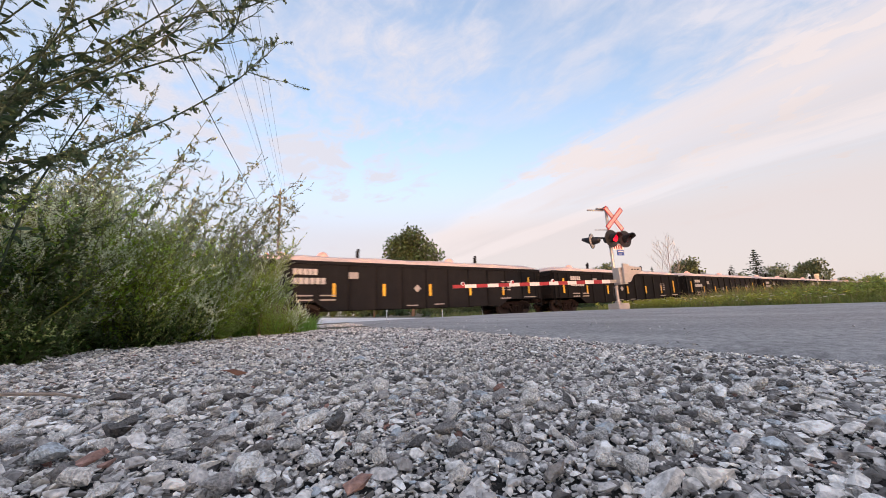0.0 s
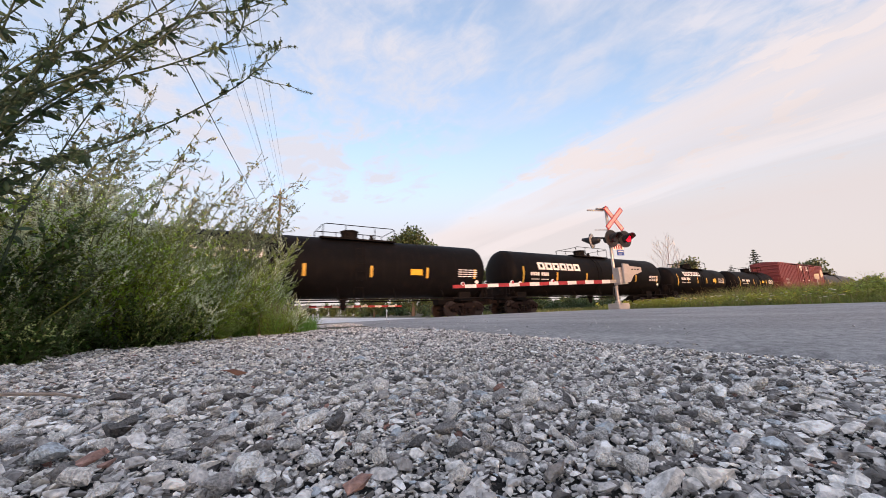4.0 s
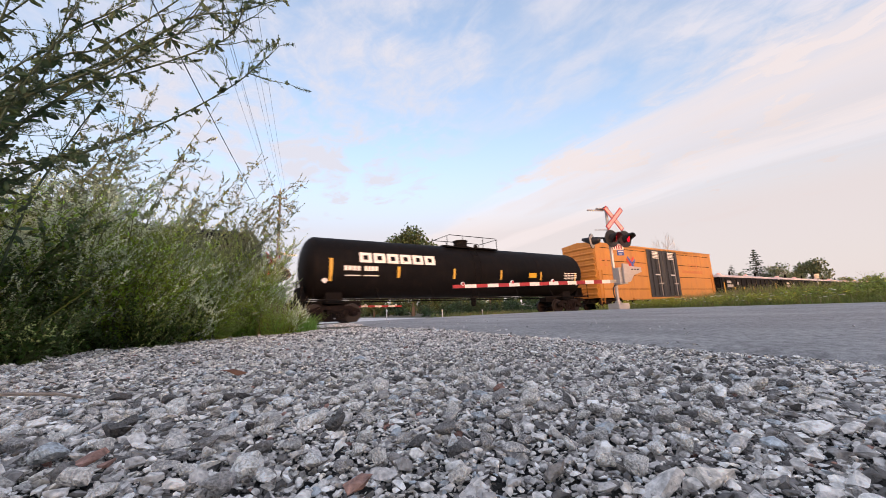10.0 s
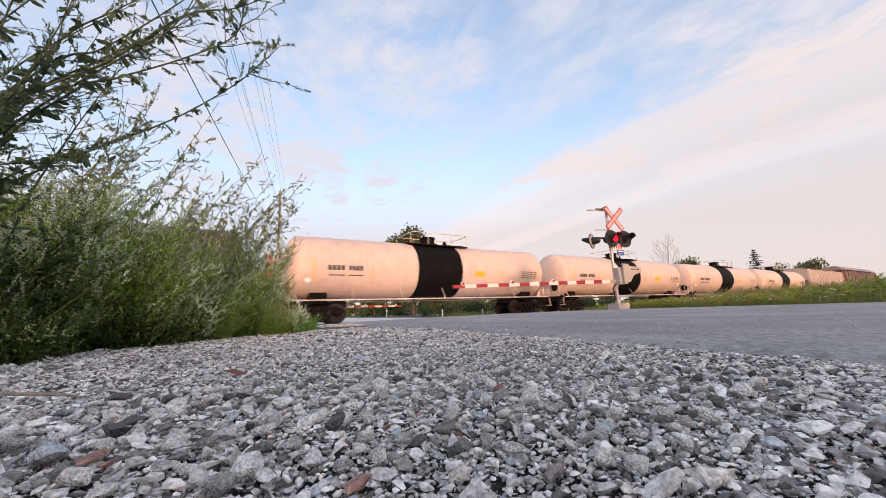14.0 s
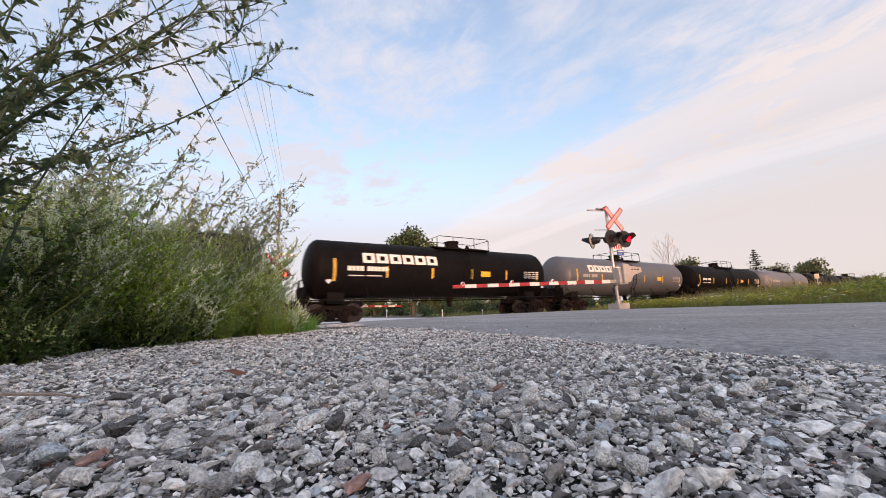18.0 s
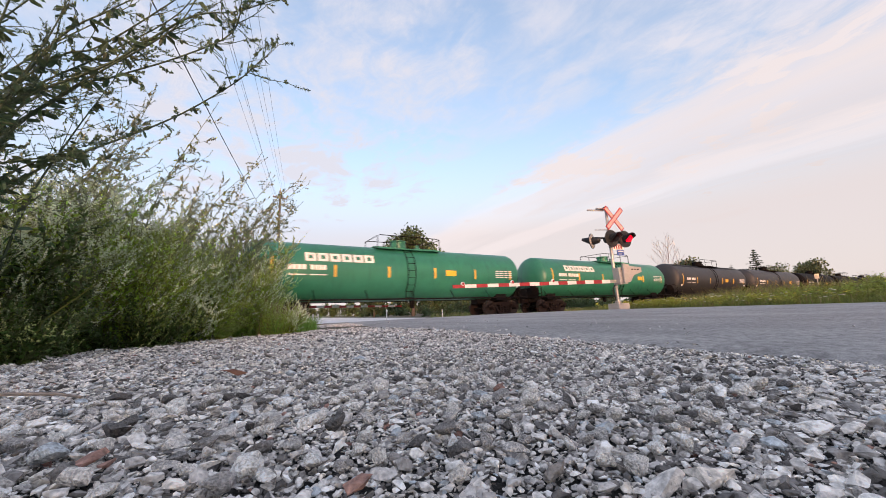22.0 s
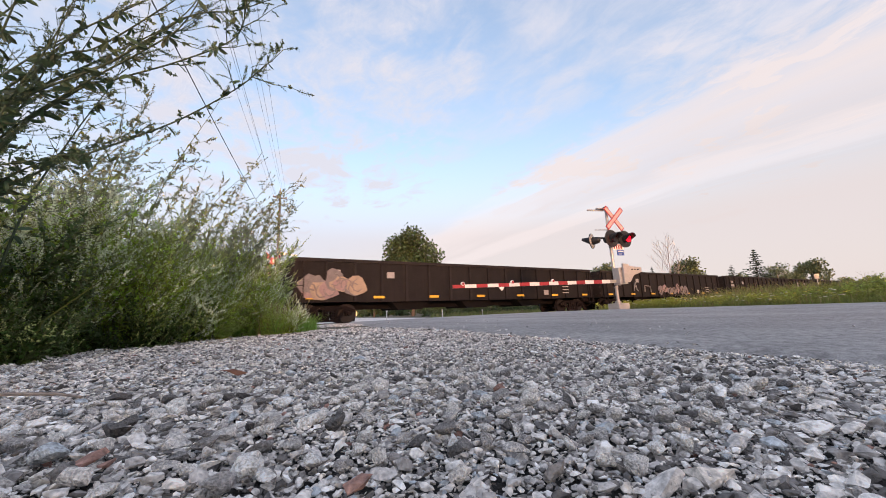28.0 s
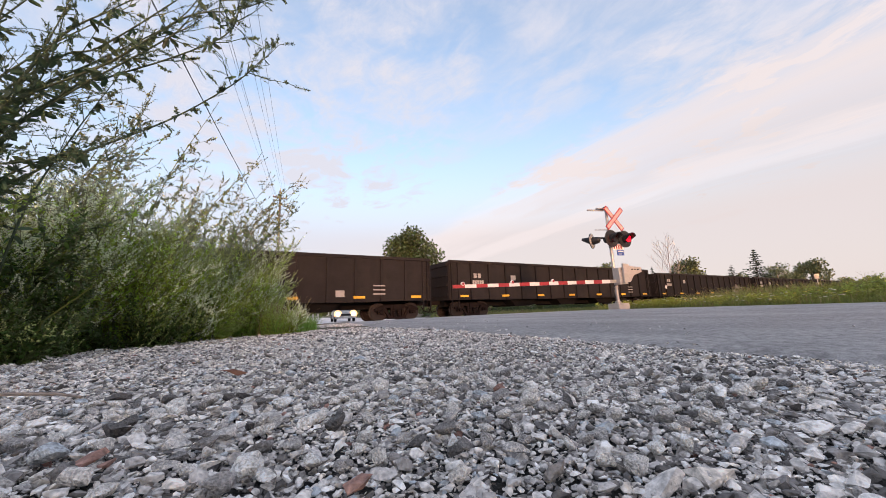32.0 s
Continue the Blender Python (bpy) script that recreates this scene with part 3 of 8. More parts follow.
M_pinklump = mat("pink foam lump", (0.75, 0.45, 0.38), 0.8, var=0.2, scale=10)
TANK = {
    "black": mat("black tank paint", (0.0052, 0.0050, 0.0054), 0.6, spec=0.07, var=0.35, scale=1.5, fine=25, stain=(0.016, 0.012, 0.011), stain_amt=0.4, spread=0.2),
    "sooty": mat("sooty brown tank paint", (0.024, 0.018, 0.016), 0.6, spec=0.3, var=0.35, scale=1.5, stain=(0.045, 0.03, 0.024), stain_amt=0.5),
    "maroon": mat("maroon tank paint", (0.062, 0.034, 0.034), 0.55, var=0.3, scale=1.5, stain=(0.13, 0.11, 0.11), stain_amt=0.6),
    "grey": mat("grey tank paint", (0.078, 0.090, 0.110), 0.5, var=0.25, scale=1.5, stain=(0.07, 0.07, 0.078), stain_amt=0.5),
    "darkgrey": mat("dark grey tank paint", (0.025, 0.028, 0.033), 0.55, var=0.3, scale=1.5, stain=(0.045, 0.04, 0.04), stain_amt=0.5),
    "lightgrey": mat("light grey tank paint", (0.115, 0.125, 0.145), 0.5, var=0.2, scale=1.5, stain=(0.15, 0.145, 0.14), stain_amt=0.4),
    "white": mat("white tank paint", (0.57, 0.47, 0.42), 0.5, var=0.1, scale=1.5, stain=(0.40, 0.29, 0.23), stain_amt=0.4),
    "green": mat("green tank paint", (0.02, 0.16, 0.10), 0.42, var=0.2, scale=1.5, stain=(0.015, 0.08, 0.06), stain_amt=0.4),
}


M_alu_walk = mat("grey walkway grating", (0.20, 0.20, 0.21), 0.6, 0.3, var=0.2)


def build_truck(parent, x):
    side = shared("truck", lambda: truck_geo(), M_truck)
    tr = part("truck", side, M_truck, parent, at=(x, 0, 0))
    w = shared("wheel", lambda: wheel_geo(), M_wheel, True)
    for wx in (-0.89, 0.89):
        for sy in (1, -1):
            part("wheel", w, M_wheel, tr, at=pose(wx, sy * -0.72, 0.457, 0, 0, 0 if sy > 0 else 180))


def truck_geo():
    g = Geo()
    arch = [(-1.2, 0.50), (-1.02, 0.52), (-0.7, 0.66), (0.7, 0.66), (1.02, 0.52), (1.2, 0.50), (1.2, 0.62), (0.78, 0.80), (-0.78, 0.80), (-1.2, 0.62)]
    for y in (-1.06, 0.94):
        g.prism(arch, y, y + 0.12)
        for s in (1, -1):
            leg = [(0.34, 0.2), (0.48, 0.2), (0.78, 0.64), (0.62, 0.66)]
            g.prism(leg if s > 0 else [(-x, z) for x, z in leg[::-1]], y + 0.01, y + 0.11)
            g.box(s * 0.30 - 0.05, s * 0.30 + 0.05, y, y + 0.12, 0.2, 0.66)
        g.box(-0.5, 0.5, y - 0.03, y + 0.15, 0.10, 0.21, 0.02)
        for k in (-0.13, 0.13):
            g.lathe([(0.21, 0.09), (0.27, 0.11), (0.33, 0.09), (0.39, 0.11), (0.45, 0.09), (0.51, 0.11), (0.56, 0.09)], 8, "z", (k, y + 0.05, 0))
        for x in (-0.89, 0.89):
            g.prism([(x - 0.14, 0.36), (x + 0.14, 0.36), (x + 0.17, 0.6), (x - 0.17, 0.6)], y - 0.03, y + 0.14)
            g.lathe([(y - 0.12, 0.085), (y - 0.07, 0.105), (y + 0.02, 0.105)], 10, "y", (x, 0, 0.457))
    g.box(-0.22, 0.22, -1.1, 1.1, 0.57, 0.82)
    for x in (-0.89, 0.89):
        g.lathe([(-0.9, 0.07), (0.9, 0.07)], 8, "y", (x, 0, 0.457))
    return g


def wheel_geo():
    return Geo().lathe([(-0.09, 0.40), (-0.09, 0.452), (0.04, 0.458), (0.05, 0.49), (0.07, 0.49), (0.07, 0.40), (-0.02, 0.36), (-0.06, 0.14), (-0.10, 0.12), (-0.10, 0.02)], 16, "y")


def coupler_geo(x, sgn):
    g = Geo().box(min(x, x + sgn * 0.75), max(x, x + sgn * 0.75), -0.09, 0.09, 0.76, 0.98)
    g.box(min(x + sgn * 0.55, x + sgn * 0.85), max(x + sgn * 0.55, x + sgn * 0.85), -0.17, 0.17, 0.70, 1.04, 0.05)
    g.tube([(x + sgn * 0.1, -0.35, 0.75), (x + sgn * 0.3, -0.36, 0.45), (x + sgn * 0.65, -0.3, 0.35), (x + sgn * 0.85, -0.2, 0.6)], 0.03, 5)
    return g


def ladder_geo(x, y, z0, z1, w=0.42, step=0.36):
    g = Geo()
    for s in (-w / 2, w / 2):
        g.box(x + s - 0.02, x + s + 0.02, y - 0.06, y, z0, z1)
    k = z0 + 0.1
    while k < z1:
        g.box(x - w / 2, x + w / 2, y - 0.05, y - 0.02, k, k + 0.03)
        k += step
    return g


def bars(spec, y, depth=0.012):
    """Lettering as bars: rows of (x0, x1, z0, z1)."""
    g = Geo()
    for x0, x1, z0, z1 in spec:
        g.box(x0, x1, y - depth, y, z0, z1)
    return g


def word_bars(x0, z0, h, n, w, gap=0.25):
    """n letter-sized bars in a row."""
    return [(x0 + i * w * (1 + gap), x0 + i * w * (1 + gap) + w, z0, z0 + h) for i in range(n)]


def car_base(name, label, category, L, tc):
    car = thing(name, label, category, "freight train cars")
    build_truck(car, tc)
    build_truck(car, -tc)
    xe = L / 2 - 0.75
    for s in (1, -1):
        part("coupler", shared(("coupler", round(xe, 2), s), lambda: coupler_geo(s * xe, s), M_truck), M_truck, car)
    return car


def scribble(rng, w, h, n):
    """A spray-painted patch with ragged edges, in x and z."""
    return [(math.cos(2 * math.pi * a / n) * w / 2 * rng.uniform(0.72, 1.12), math.sin(2 * math.pi * a / n) * h / 2 * rng.uniform(0.72, 1.12)) for a in range(n)]


def long_marks(car, k, hl, y):
    """Spray paint and chalk marks that differ from car to car."""
    rng = random.Random(k)
    cream = mat("cream spray paint", (0.30, 0.23, 0.17), 0.6, var=0.3, scale=4)
    pink = mat("pink spray paint", (0.26, 0.18, 0.18), 0.6, var=0.25, scale=4)
    grey = mat("grey spray paint", (0.16, 0.14, 0.14), 0.6, var=0.35, scale=4)
    dark = mat("dark spray outline", (0.03, 0.025, 0.025), 0.6)
    if k == 72:
        for i, m in enumerate((cream, cream, cream, cream)):
            x = hl - 9.6 + 1.35 * i
            part("graffiti_stroke", [Geo().tube([(0, 0, 1.3), (0.05, 0, 1.8), (-0.3, 0, 2.3)], 0.07, 4).tube([(0.05, 0, 1.8), (0.4, 0, 2.35)], 0.07, 4),
                                     Geo().tube([(-0.3, 0, 1.3), (0, 0, 2.3), (0.3, 0, 1.3)], 0.07, 4).tube([(-0.2, 0, 1.65), (0.2, 0, 1.65)], 0.06, 4),
                                     Geo().tube([(-0.3, 0, 1.3), (-0.25, 0, 2.3), (0.25, 0, 1.35), (0.3, 0, 2.3)], 0.07, 4),
                                     Geo().tube([(0.36 * math.cos(a * 0.7), 0, 1.8 + 0.5 * math.sin(a * 0.7)) for a in range(10)], 0.08, 4)][i], m, car, "cream sprayed strokes", at=(x, y, 0))
        for x, w in ((hl - 3.3, 0.9), (hl - 1.6, 1.3)):
            part("graffiti_patch", Geo().prism(scribble(rng, w, 1.25, 15), -0.008, 0), pink, car, "pink sprayed patch", at=(x, y, 1.75))
            part("graffiti_stroke", bars([(-w * 0.3, w * 0.25, 0.2, 0.28), (-w * 0.25, w * 0.3, -0.15, -0.06), (-0.05, 0.05, -0.4, 0.3)], -0.01), dark, car, at=(x, y, 1.75))
    elif k == 77:
        for i in range(9):
            x, z = -hl + 0.7 + 0.28 * i + rng.uniform(-0.1, 0.1), rng.uniform(1.45, 2.15 - 0.1 * abs(i - 4))
            part("graffiti_patch", Geo().prism(scribble(rng, rng.uniform(0.8, 1.3), rng.uniform(0.6, 1.1), 13), -0.004 - 0.003 * i, 0), (pink, grey, cream)[i % 3], car, "pink and cream sprayed patch", at=(x, y, z))
            part("graffiti_stroke", Geo().tube([(0.25 * math.cos(a * 0.8 + i), 0, 0.28 * math.sin(a * 0.8 + i)) for a in range(6)], 0.025, 4), grey, car, at=(x, y - 0.034, z))
    elif k in (71, 76):
        for i in range(7):
            x, z = -hl + 8.0 + 0.72 * i, 1.5 + 0.12 * math.sin(i * 1.9)
            part("graffiti_patch", Geo().prism(scribble(rng, rng.uniform(0.7, 1.0), rng.uniform(0.6, 0.95), 17), -0.004 - 0.003 * (i % 3), 0), (grey, pink, grey)[i % 3], car, "faded grey and pink sprayed patch", at=(x, y, z))
            for m, q in ((dark, 0.03), (cream, 0.022)):
                f = rng.uniform(0, 6)
                g = Geo().tube([(0.3 * math.cos(a * 0.8 + f) * rng.uniform(0.6, 1), 0, z + 0.3 * math.sin(a * 1.1 + f) * rng.uniform(0.6, 1)) for a in range(8)], q, 4)
                part("graffiti_stroke", g, m, car, at=(x, y - 0.016, 0))
        part("graffiti_stroke", Geo().tube([(-0.3, 0, 1.45), (0.0, 0, 2.15), (0.14, 0, 1.5), (0.3, 0, 1.42)], 0.035, 4).tube([(-0.16, 0, 1.75), (0.16, 0, 1.75)], 0.03, 4), M_grey_letter, car, "grey chalk strokes", at=(-hl + 4.3, y, 0))
        part("graffiti_stroke", Geo().tube([(-0.45, 0, 1.35), (-0.4, 0, 1.85), (0.4, 0, 1.8), (0.45, 0, 1.3)], 0.05, 4), grey, car, at=(-hl + 6.0, y, 0))
    elif k == 79:
        for i in range(3):
            part("graffiti_stroke", Geo().tube([(-0.2, 0, 1.5 + 0.15 * i), (0.0, 0, 2.1 - 0.1 * i), (0.15, 0, 1.6), (0.35, 0, 1.9)], 0.022, 4), M_grey_letter, car, at=(hl - 4.2 + 0.25 * i, y, 0))
        part("graffiti_patch", Geo().prism(scribble(rng, 0.8, 0.35, 8), -0.008, 0), grey, car, at=(hl - 4.0, y, 1.3))
        part("placard", Geo().prism([(0, -0.2), (0.2, 0), (0, 0.2), (-0.2, 0)], -0.01, 0), M_white, car, at=(-hl + 1.3, y, 1.75))
    elif k == 78:
        for dx, dz, q in ((0, 0.28, 0.16), (0.02, 0.0, 0.14), (-0.06, -0.2, 0.12), (0.12, 0.14, 0.1)):
            part("chalk_mark", Geo().prism(scribble(rng, q * 2, q * 2, 8), -0.008, 0), M_white, car, at=(0.4 + dx, y, 1.7 + dz))
    if k in (74, 77, 81):
        part("placard", Geo().prism([(0, -0.2), (0.2, 0), (0, 0.2), (-0.2, 0)], -0.01, 0), M_white, car, at=(1.6, y, 1.65))


def gondola(k, L, kind):
    long = kind == "long"
    M = {"covered": M_car_black, "long": M_car_long, "brown": M_car_brown, "rust": M_car_rust}[kind]
    label = {"covered": "black steel gondola car with a pale arched cover", "long": "long rusty black open gondola car with ribbed sides",
             "brown": "short olive brown open gondola car", "rust": "dark oxide gondola car covered in pink and blue graffiti"}[kind]
    hl = L / 2 - 0.62
    tc = hl - 1.75
    car = car_base("gondola_car", label, "gondola car", L, tc)
    zt = {"covered": 2.78, "long": 2.92 if k < 80 else 3.14, "brown": 2.45, "rust": 2.55}[kind]
    zb = 0.60 if not long else 0.95
    ze = 0.98
    hw = 1.52
    key = (kind, round(L, 2), zt)

    def side(y0, y1):
        b = tc - 1.55
        pts = [(-hl, ze), (-b - 0.55, ze), (-b, zb), (b, zb), (b + 0.55, ze), (hl, ze), (hl, zt), (-hl, zt)]
        return Geo().prism(pts, y0, y1)
    for s, y in ((-1, -hw + 0.08), (1, hw - 0.14)):
        part("side_wall", shared(("side_wall", key, s), lambda: side(y, y + 0.06), M), M, car)

    def end(s):
        g = Geo().box(s * hl - 0.05, s * hl + 0.05, -hw + 0.141, hw - 0.141, ze, zt)
        for i in range(4):
            z = ze + 0.3 + i * (zt - ze - 0.5) / 3
            g.box(min(s * hl, s * (hl + 0.12)), max(s * hl, s * (hl + 0.12)), -hw + 0.2, hw - 0.2, z - 0.06, z + 0.06)
        return g
    for s in (1, -1):
        part("end_wall", shared(("end_wall", key, s), lambda: end(s), M), M, car)
    part("floor", shared(("floor", key), lambda: Geo().box(-hl + 0.06, hl - 0.06, -hw + 0.142, hw - 0.142, ze + 0.02, ze + 0.12).box(-hl + 0.3, hl - 0.3, -0.3, 0.3, ze - 0.35, ze), M_under), M_under, car)
    for y0, y1 in ((-hw, -hw + 0.142), (hw - 0.142, hw)):
        part("top_chord", shared(("top_chord", key, y0 > 0), lambda: Geo().box(-hl - 0.04, hl + 0.04, y0, y1, zt - 0.09, zt + 0.05, 0.01), M), M, car)
    # stakes on the near side each by itself
    n = 16 if long else 13
    for i in range(n):
        x = -hl + 0.16 + i * (2 * hl - 0.32) / (n - 1)
        inner = abs(x) < tc - 1.6
        lo = zb if inner else ze
        part("side_stake", shared(("side_stake", kind, inner, zt), lambda: Geo().prism([(-0.075, lo + 0.02), (0.075, lo + 0.02), (0.05, zt - 0.095), (-0.05, zt - 0.095)], -hw - (0.0 if not long else 0.01), -hw + 0.079), M), M, car, at=(x, 0, 0))
    for i in range(10):
        part("far_stake", shared(("far_stake", kind, zt), lambda: Geo().box(0, 0.14, hw - 0.06, hw, ze, zt - 0.1), M), M, car, at=(-hl + 0.1 + i * (2 * hl - 0.3) / 9, 0, 0))
    for s in (1, -1):
        part("ladder", shared(("ladder", key, s), lambda: ladder_geo(s * (hl - 0.28), -hw - 0.002, ze - 0.45, zt - 0.1), M), M, car)
    if kind == "covered":
        # arched cover with sloping ends
        def cover():
            g = Geo()
            rows = [(-hl + 0.02, 0.02), (-hl + 0.35, 0.22), (-hl + 1.0, 0.38)] + [(-hl + 1.0 + (2 * hl - 2.0) * i / 12, 0.38 + 0.035 * math.sin(i * 2.1)) for i in range(1, 12)] + [(hl - 1.0, 0.38), (hl - 0.35, 0.22), (hl - 0.02, 0.02)]
            m = 9
            for x, h in rows:
                for j in range(m):
                    a = math.pi * j / (m - 1)
                    g.v.append((x, -math.cos(a) * (hw - 0.02), zt + 0.055 + h * math.sin(a) ** 0.8))
            g.f = [(i * m + j, i * m + j + 1, (i + 1) * m + j + 1, (i + 1) * m + j) for i in range(len(rows) - 1) for j in range(m - 1)]
            return g
        part("cover", shared(("cover", key), cover, M_tarp, True), M_tarp, car, "pale sheet cover")
        for x in (-hl * 0.42, hl * 0.45):
            part("cover_post", shared("cover_post", lambda: Geo().box(-0.06, 0.06, -0.09, 0.09, 0, 0.45, 0.02).box(-0.1, 0.28, -0.06, 0.06, -0.02, 0.1).box(-0.02, 0.1, -0.05, 0.05, 0.43, 0.56, 0.02), M_under), M_under, car, "dark iron cover post", at=(x, -0.75, zt + 0.29))
            part("cover_lump", shared("cover_lump", lambda: Geo().lathe([(-0.1, 0.22), (0.05, 0.30), (0.2, 0.22), (0.28, 0.1)], 9, "z"), M_pinklump, True), M_pinklump, car, "pinkish foam lump", at=(x - 1.6, -0.3, zt + 0.38))
    y = -hw - 0.006
    if kind == "covered":
        for i, x in enumerate((-hl + 1.0, -hl * 0.58, -hl * 0.29, hl * 0.02, hl * 0.33, hl * 0.62, hl - 1.05)):
            tall = i in (0, 6)
            part("reflector", shared(("reflector", tall), lambda: Geo().box(-0.07, 0.07, -0.012, 0, 0, 1.0 if tall else 0.6), M_yellow), M_yellow, car, "yellow reflector strip", at=(x, -hw - 0.002, 1.3 if tall else 1.22))
        tx = word_bars(-hl + 1.75, 2.2, 0.26, 5, 0.17) + word_bars(-hl + 1.75, 1.78, 0.28, 6, 0.19)
        part("lettering", shared(("lettering", key), lambda: bars(tx, y), M_soft_letter), M_soft_letter, car, "white lettering bars")
        dat = [(-hl + 1.9 + 1.0 * a, -hl + 2.6 + 1.0 * a, 1.05 + 0.2 * b, 1.11 + 0.2 * b) for a in range(2) for b in range(2)] + [(-hl + 4.2, -hl + 4.65, 2.05, 2.35), (hl - 3.4, hl - 2.6, 1.0, 1.06), (hl - 1.5, hl - 0.5, 1.05, 1.11), (0.4, 1.0, 0.75, 0.8), (-1.2, -0.6, 0.72, 0.77)]
        dat += [(hl - 3.3 + 0.45 * a, hl - 3.05 + 0.45 * a, 1.5 + 0.16 * b, 1.56 + 0.16 * b) for a in range(2) for b in range(4)]
        part("data_panel", shared(("data_panel", key), lambda: bars(dat, y), M_grey_letter), M_grey_letter, car)
        part("placard", shared(("placard", key), lambda: Geo().prism([(0, 1.4), (0.2, 1.6), (0, 1.8), (-0.2, 1.6)], y - 0.012, y), M_grey_letter), M_grey_letter, car, at=(-0.6, 0, 0))
    elif kind == "long":
        for i in range(7):
            x = -hl + 0.9 + i * (2 * hl - 1.8) / 6
            part("reflector", shared("flat_reflector", lambda: Geo().box(-0.28, 0.28, -0.012, 0, 0, 0.12), M_yellow), M_yellow, car, "yellow reflector strip", at=(x, -hw - 0.012, 1.12))
        dat = word_bars(-hl + 1.6, 2.2, 0.26, 2, 0.2, 0.5) + word_bars(-hl + 1.5, 1.85, 0.22, 5, 0.13) + [(-hl + 4.4, -hl + 4.8, 2.1, 2.4), (hl - 3.2, hl - 2.6, 1.3, 1.36), (hl - 3.2, hl - 2.6, 1.5, 1.56), (hl - 3.2, hl - 2.6, 1.7, 1.76), (hl - 5.0, hl - 4.6, 1.2, 1.5)]
        part("lettering", shared(("long_lettering", key), lambda: bars(dat, y - 0.012), M_grey_letter), M_grey_letter, car)
        long_marks(car, k, hl, y - 0.014)
        # drop-bottom hopper chutes under the floor
        for i in range(3):
            x = -hl * 0.42 + i * hl * 0.42
            part("chute", shared("long_chute", lambda: Geo().prism([(-1.1, 0.95), (-0.7, 0.55), (0.7, 0.55), (1.1, 0.95)], -1.1, 1.1), M_under), M_under, car, at=(x, 0, 0))
    elif kind == "brown":
        for x in (-hl + 0.8, -hl * 0.5, -0.6, hl * 0.5, hl * 0.56, hl - 0.7):
            part("reflector", shared("brown_reflector", lambda: Geo().box(-0.09, 0.09, -0.012, 0, 0, 0.75), M_yellow), M_yellow, car, "yellow reflector strip", at=(x, -hw - 0.002, 1.35))
        part("lettering", shared(("brown_lettering", key), lambda: bars(word_bars(-hl * 0.35, 1.5, 0.25, 5, 0.15), y), M_soft_letter), M_soft_letter, car)
    else:
        part("lettering", shared(("rust_lettering", key), lambda: bars(word_bars(-hl + 1.5, 2.05, 0.22, 6, 0.16) + word_bars(-hl + 3.6, 2.05, 0.22, 5, 0.16), y), M_white), M_white, car)
        part("reflector", shared("rust_reflector", lambda: Geo().box(-0.09, 0.09, -0.012, 0, 0, 0.75), M_yellow), M_yellow, car, at=(-hl * 0.32, -hw - 0.002, 1.25))
        rng = random.Random(5)
        x = -hl * 0.28
        paints = [mat("graffiti " + n, c, 0.5, var=0.3, scale=3) for n, c in (("pink", (0.36, 0.12, 0.18)), ("pale pink", (0.48, 0.29, 0.32)), ("teal", (0.06, 0.24, 0.24)), ("yellow", (0.55, 0.40, 0.06)), ("plum", (0.10, 0.03, 0.06)))]
        i = 0
        while x < hl - 1.6:
            w = rng.uniform(0.7, 1.0)
            low = rng.uniform(1.45, 1.7)
            part("graffiti_patch", Geo().prism([(a, low + b) for a, b in scribble(rng, w * 1.5, 1.15, 13)], y - 0.008 - 0.003 * (i % 3), y), paints[0], car, at=(x, 0, 0))
            part("graffiti_patch", Geo().prism([(a, low + 0.12 + b) for a, b in scribble(rng, w * 0.95, 0.85, 11)], y - 0.024 - 0.003 * (i % 2), y - 0.018), paints[1], car, at=(x, 0, 0))
            g = Geo().tube([(-w * 0.25, 0, low + 0.35), (w * 0.1, 0, low + 0.30), (w * 0.2 * rng.choice((-1, 1)), 0, low), (-w * 0.1, 0, low - 0.2)], 0.035, 4)
            part("graffiti_stroke", g, paints[4], car, at=(x, y - 0.03, 0))
            if i % 3 == 1:
                part("graffiti_patch", Geo().prism([(a, low + 0.5 + b) for a, b in scribble(rng, 0.5, 0.3, 8)], y - 0.006, y), paints[2 if i % 2 else 3], car, at=(x + w * 0.45, 0, 0))
            x += w * 0.92
            i += 1
        part("graffiti_stroke", bars([(-0.07, 0.07, 1.3, 2.1)], y - 0.004), paints[3], car, "yellow sprayed bar", at=(hl - 1.0, 0, 0))
    return car


def tank_patch(r, zc, x0, x1, z0, z1, off=0.006, n=4):
    g = Geo()
    for i in range(n + 1):
        z = z0 + (z1 - z0) * i / n
        y = -math.sqrt(max(0.0, r * r - (z - zc) ** 2))
        d = Vector((0, y, z - zc)).normalized() * off
        g.v += [(x0, y + d.y, z + d.z), (x1, y + d.y, z + d.z)]
    g.f = [(2 * i, 2 * i + 1, 2 * i + 3, 2 * i + 2) for i in range(n)]
    return g


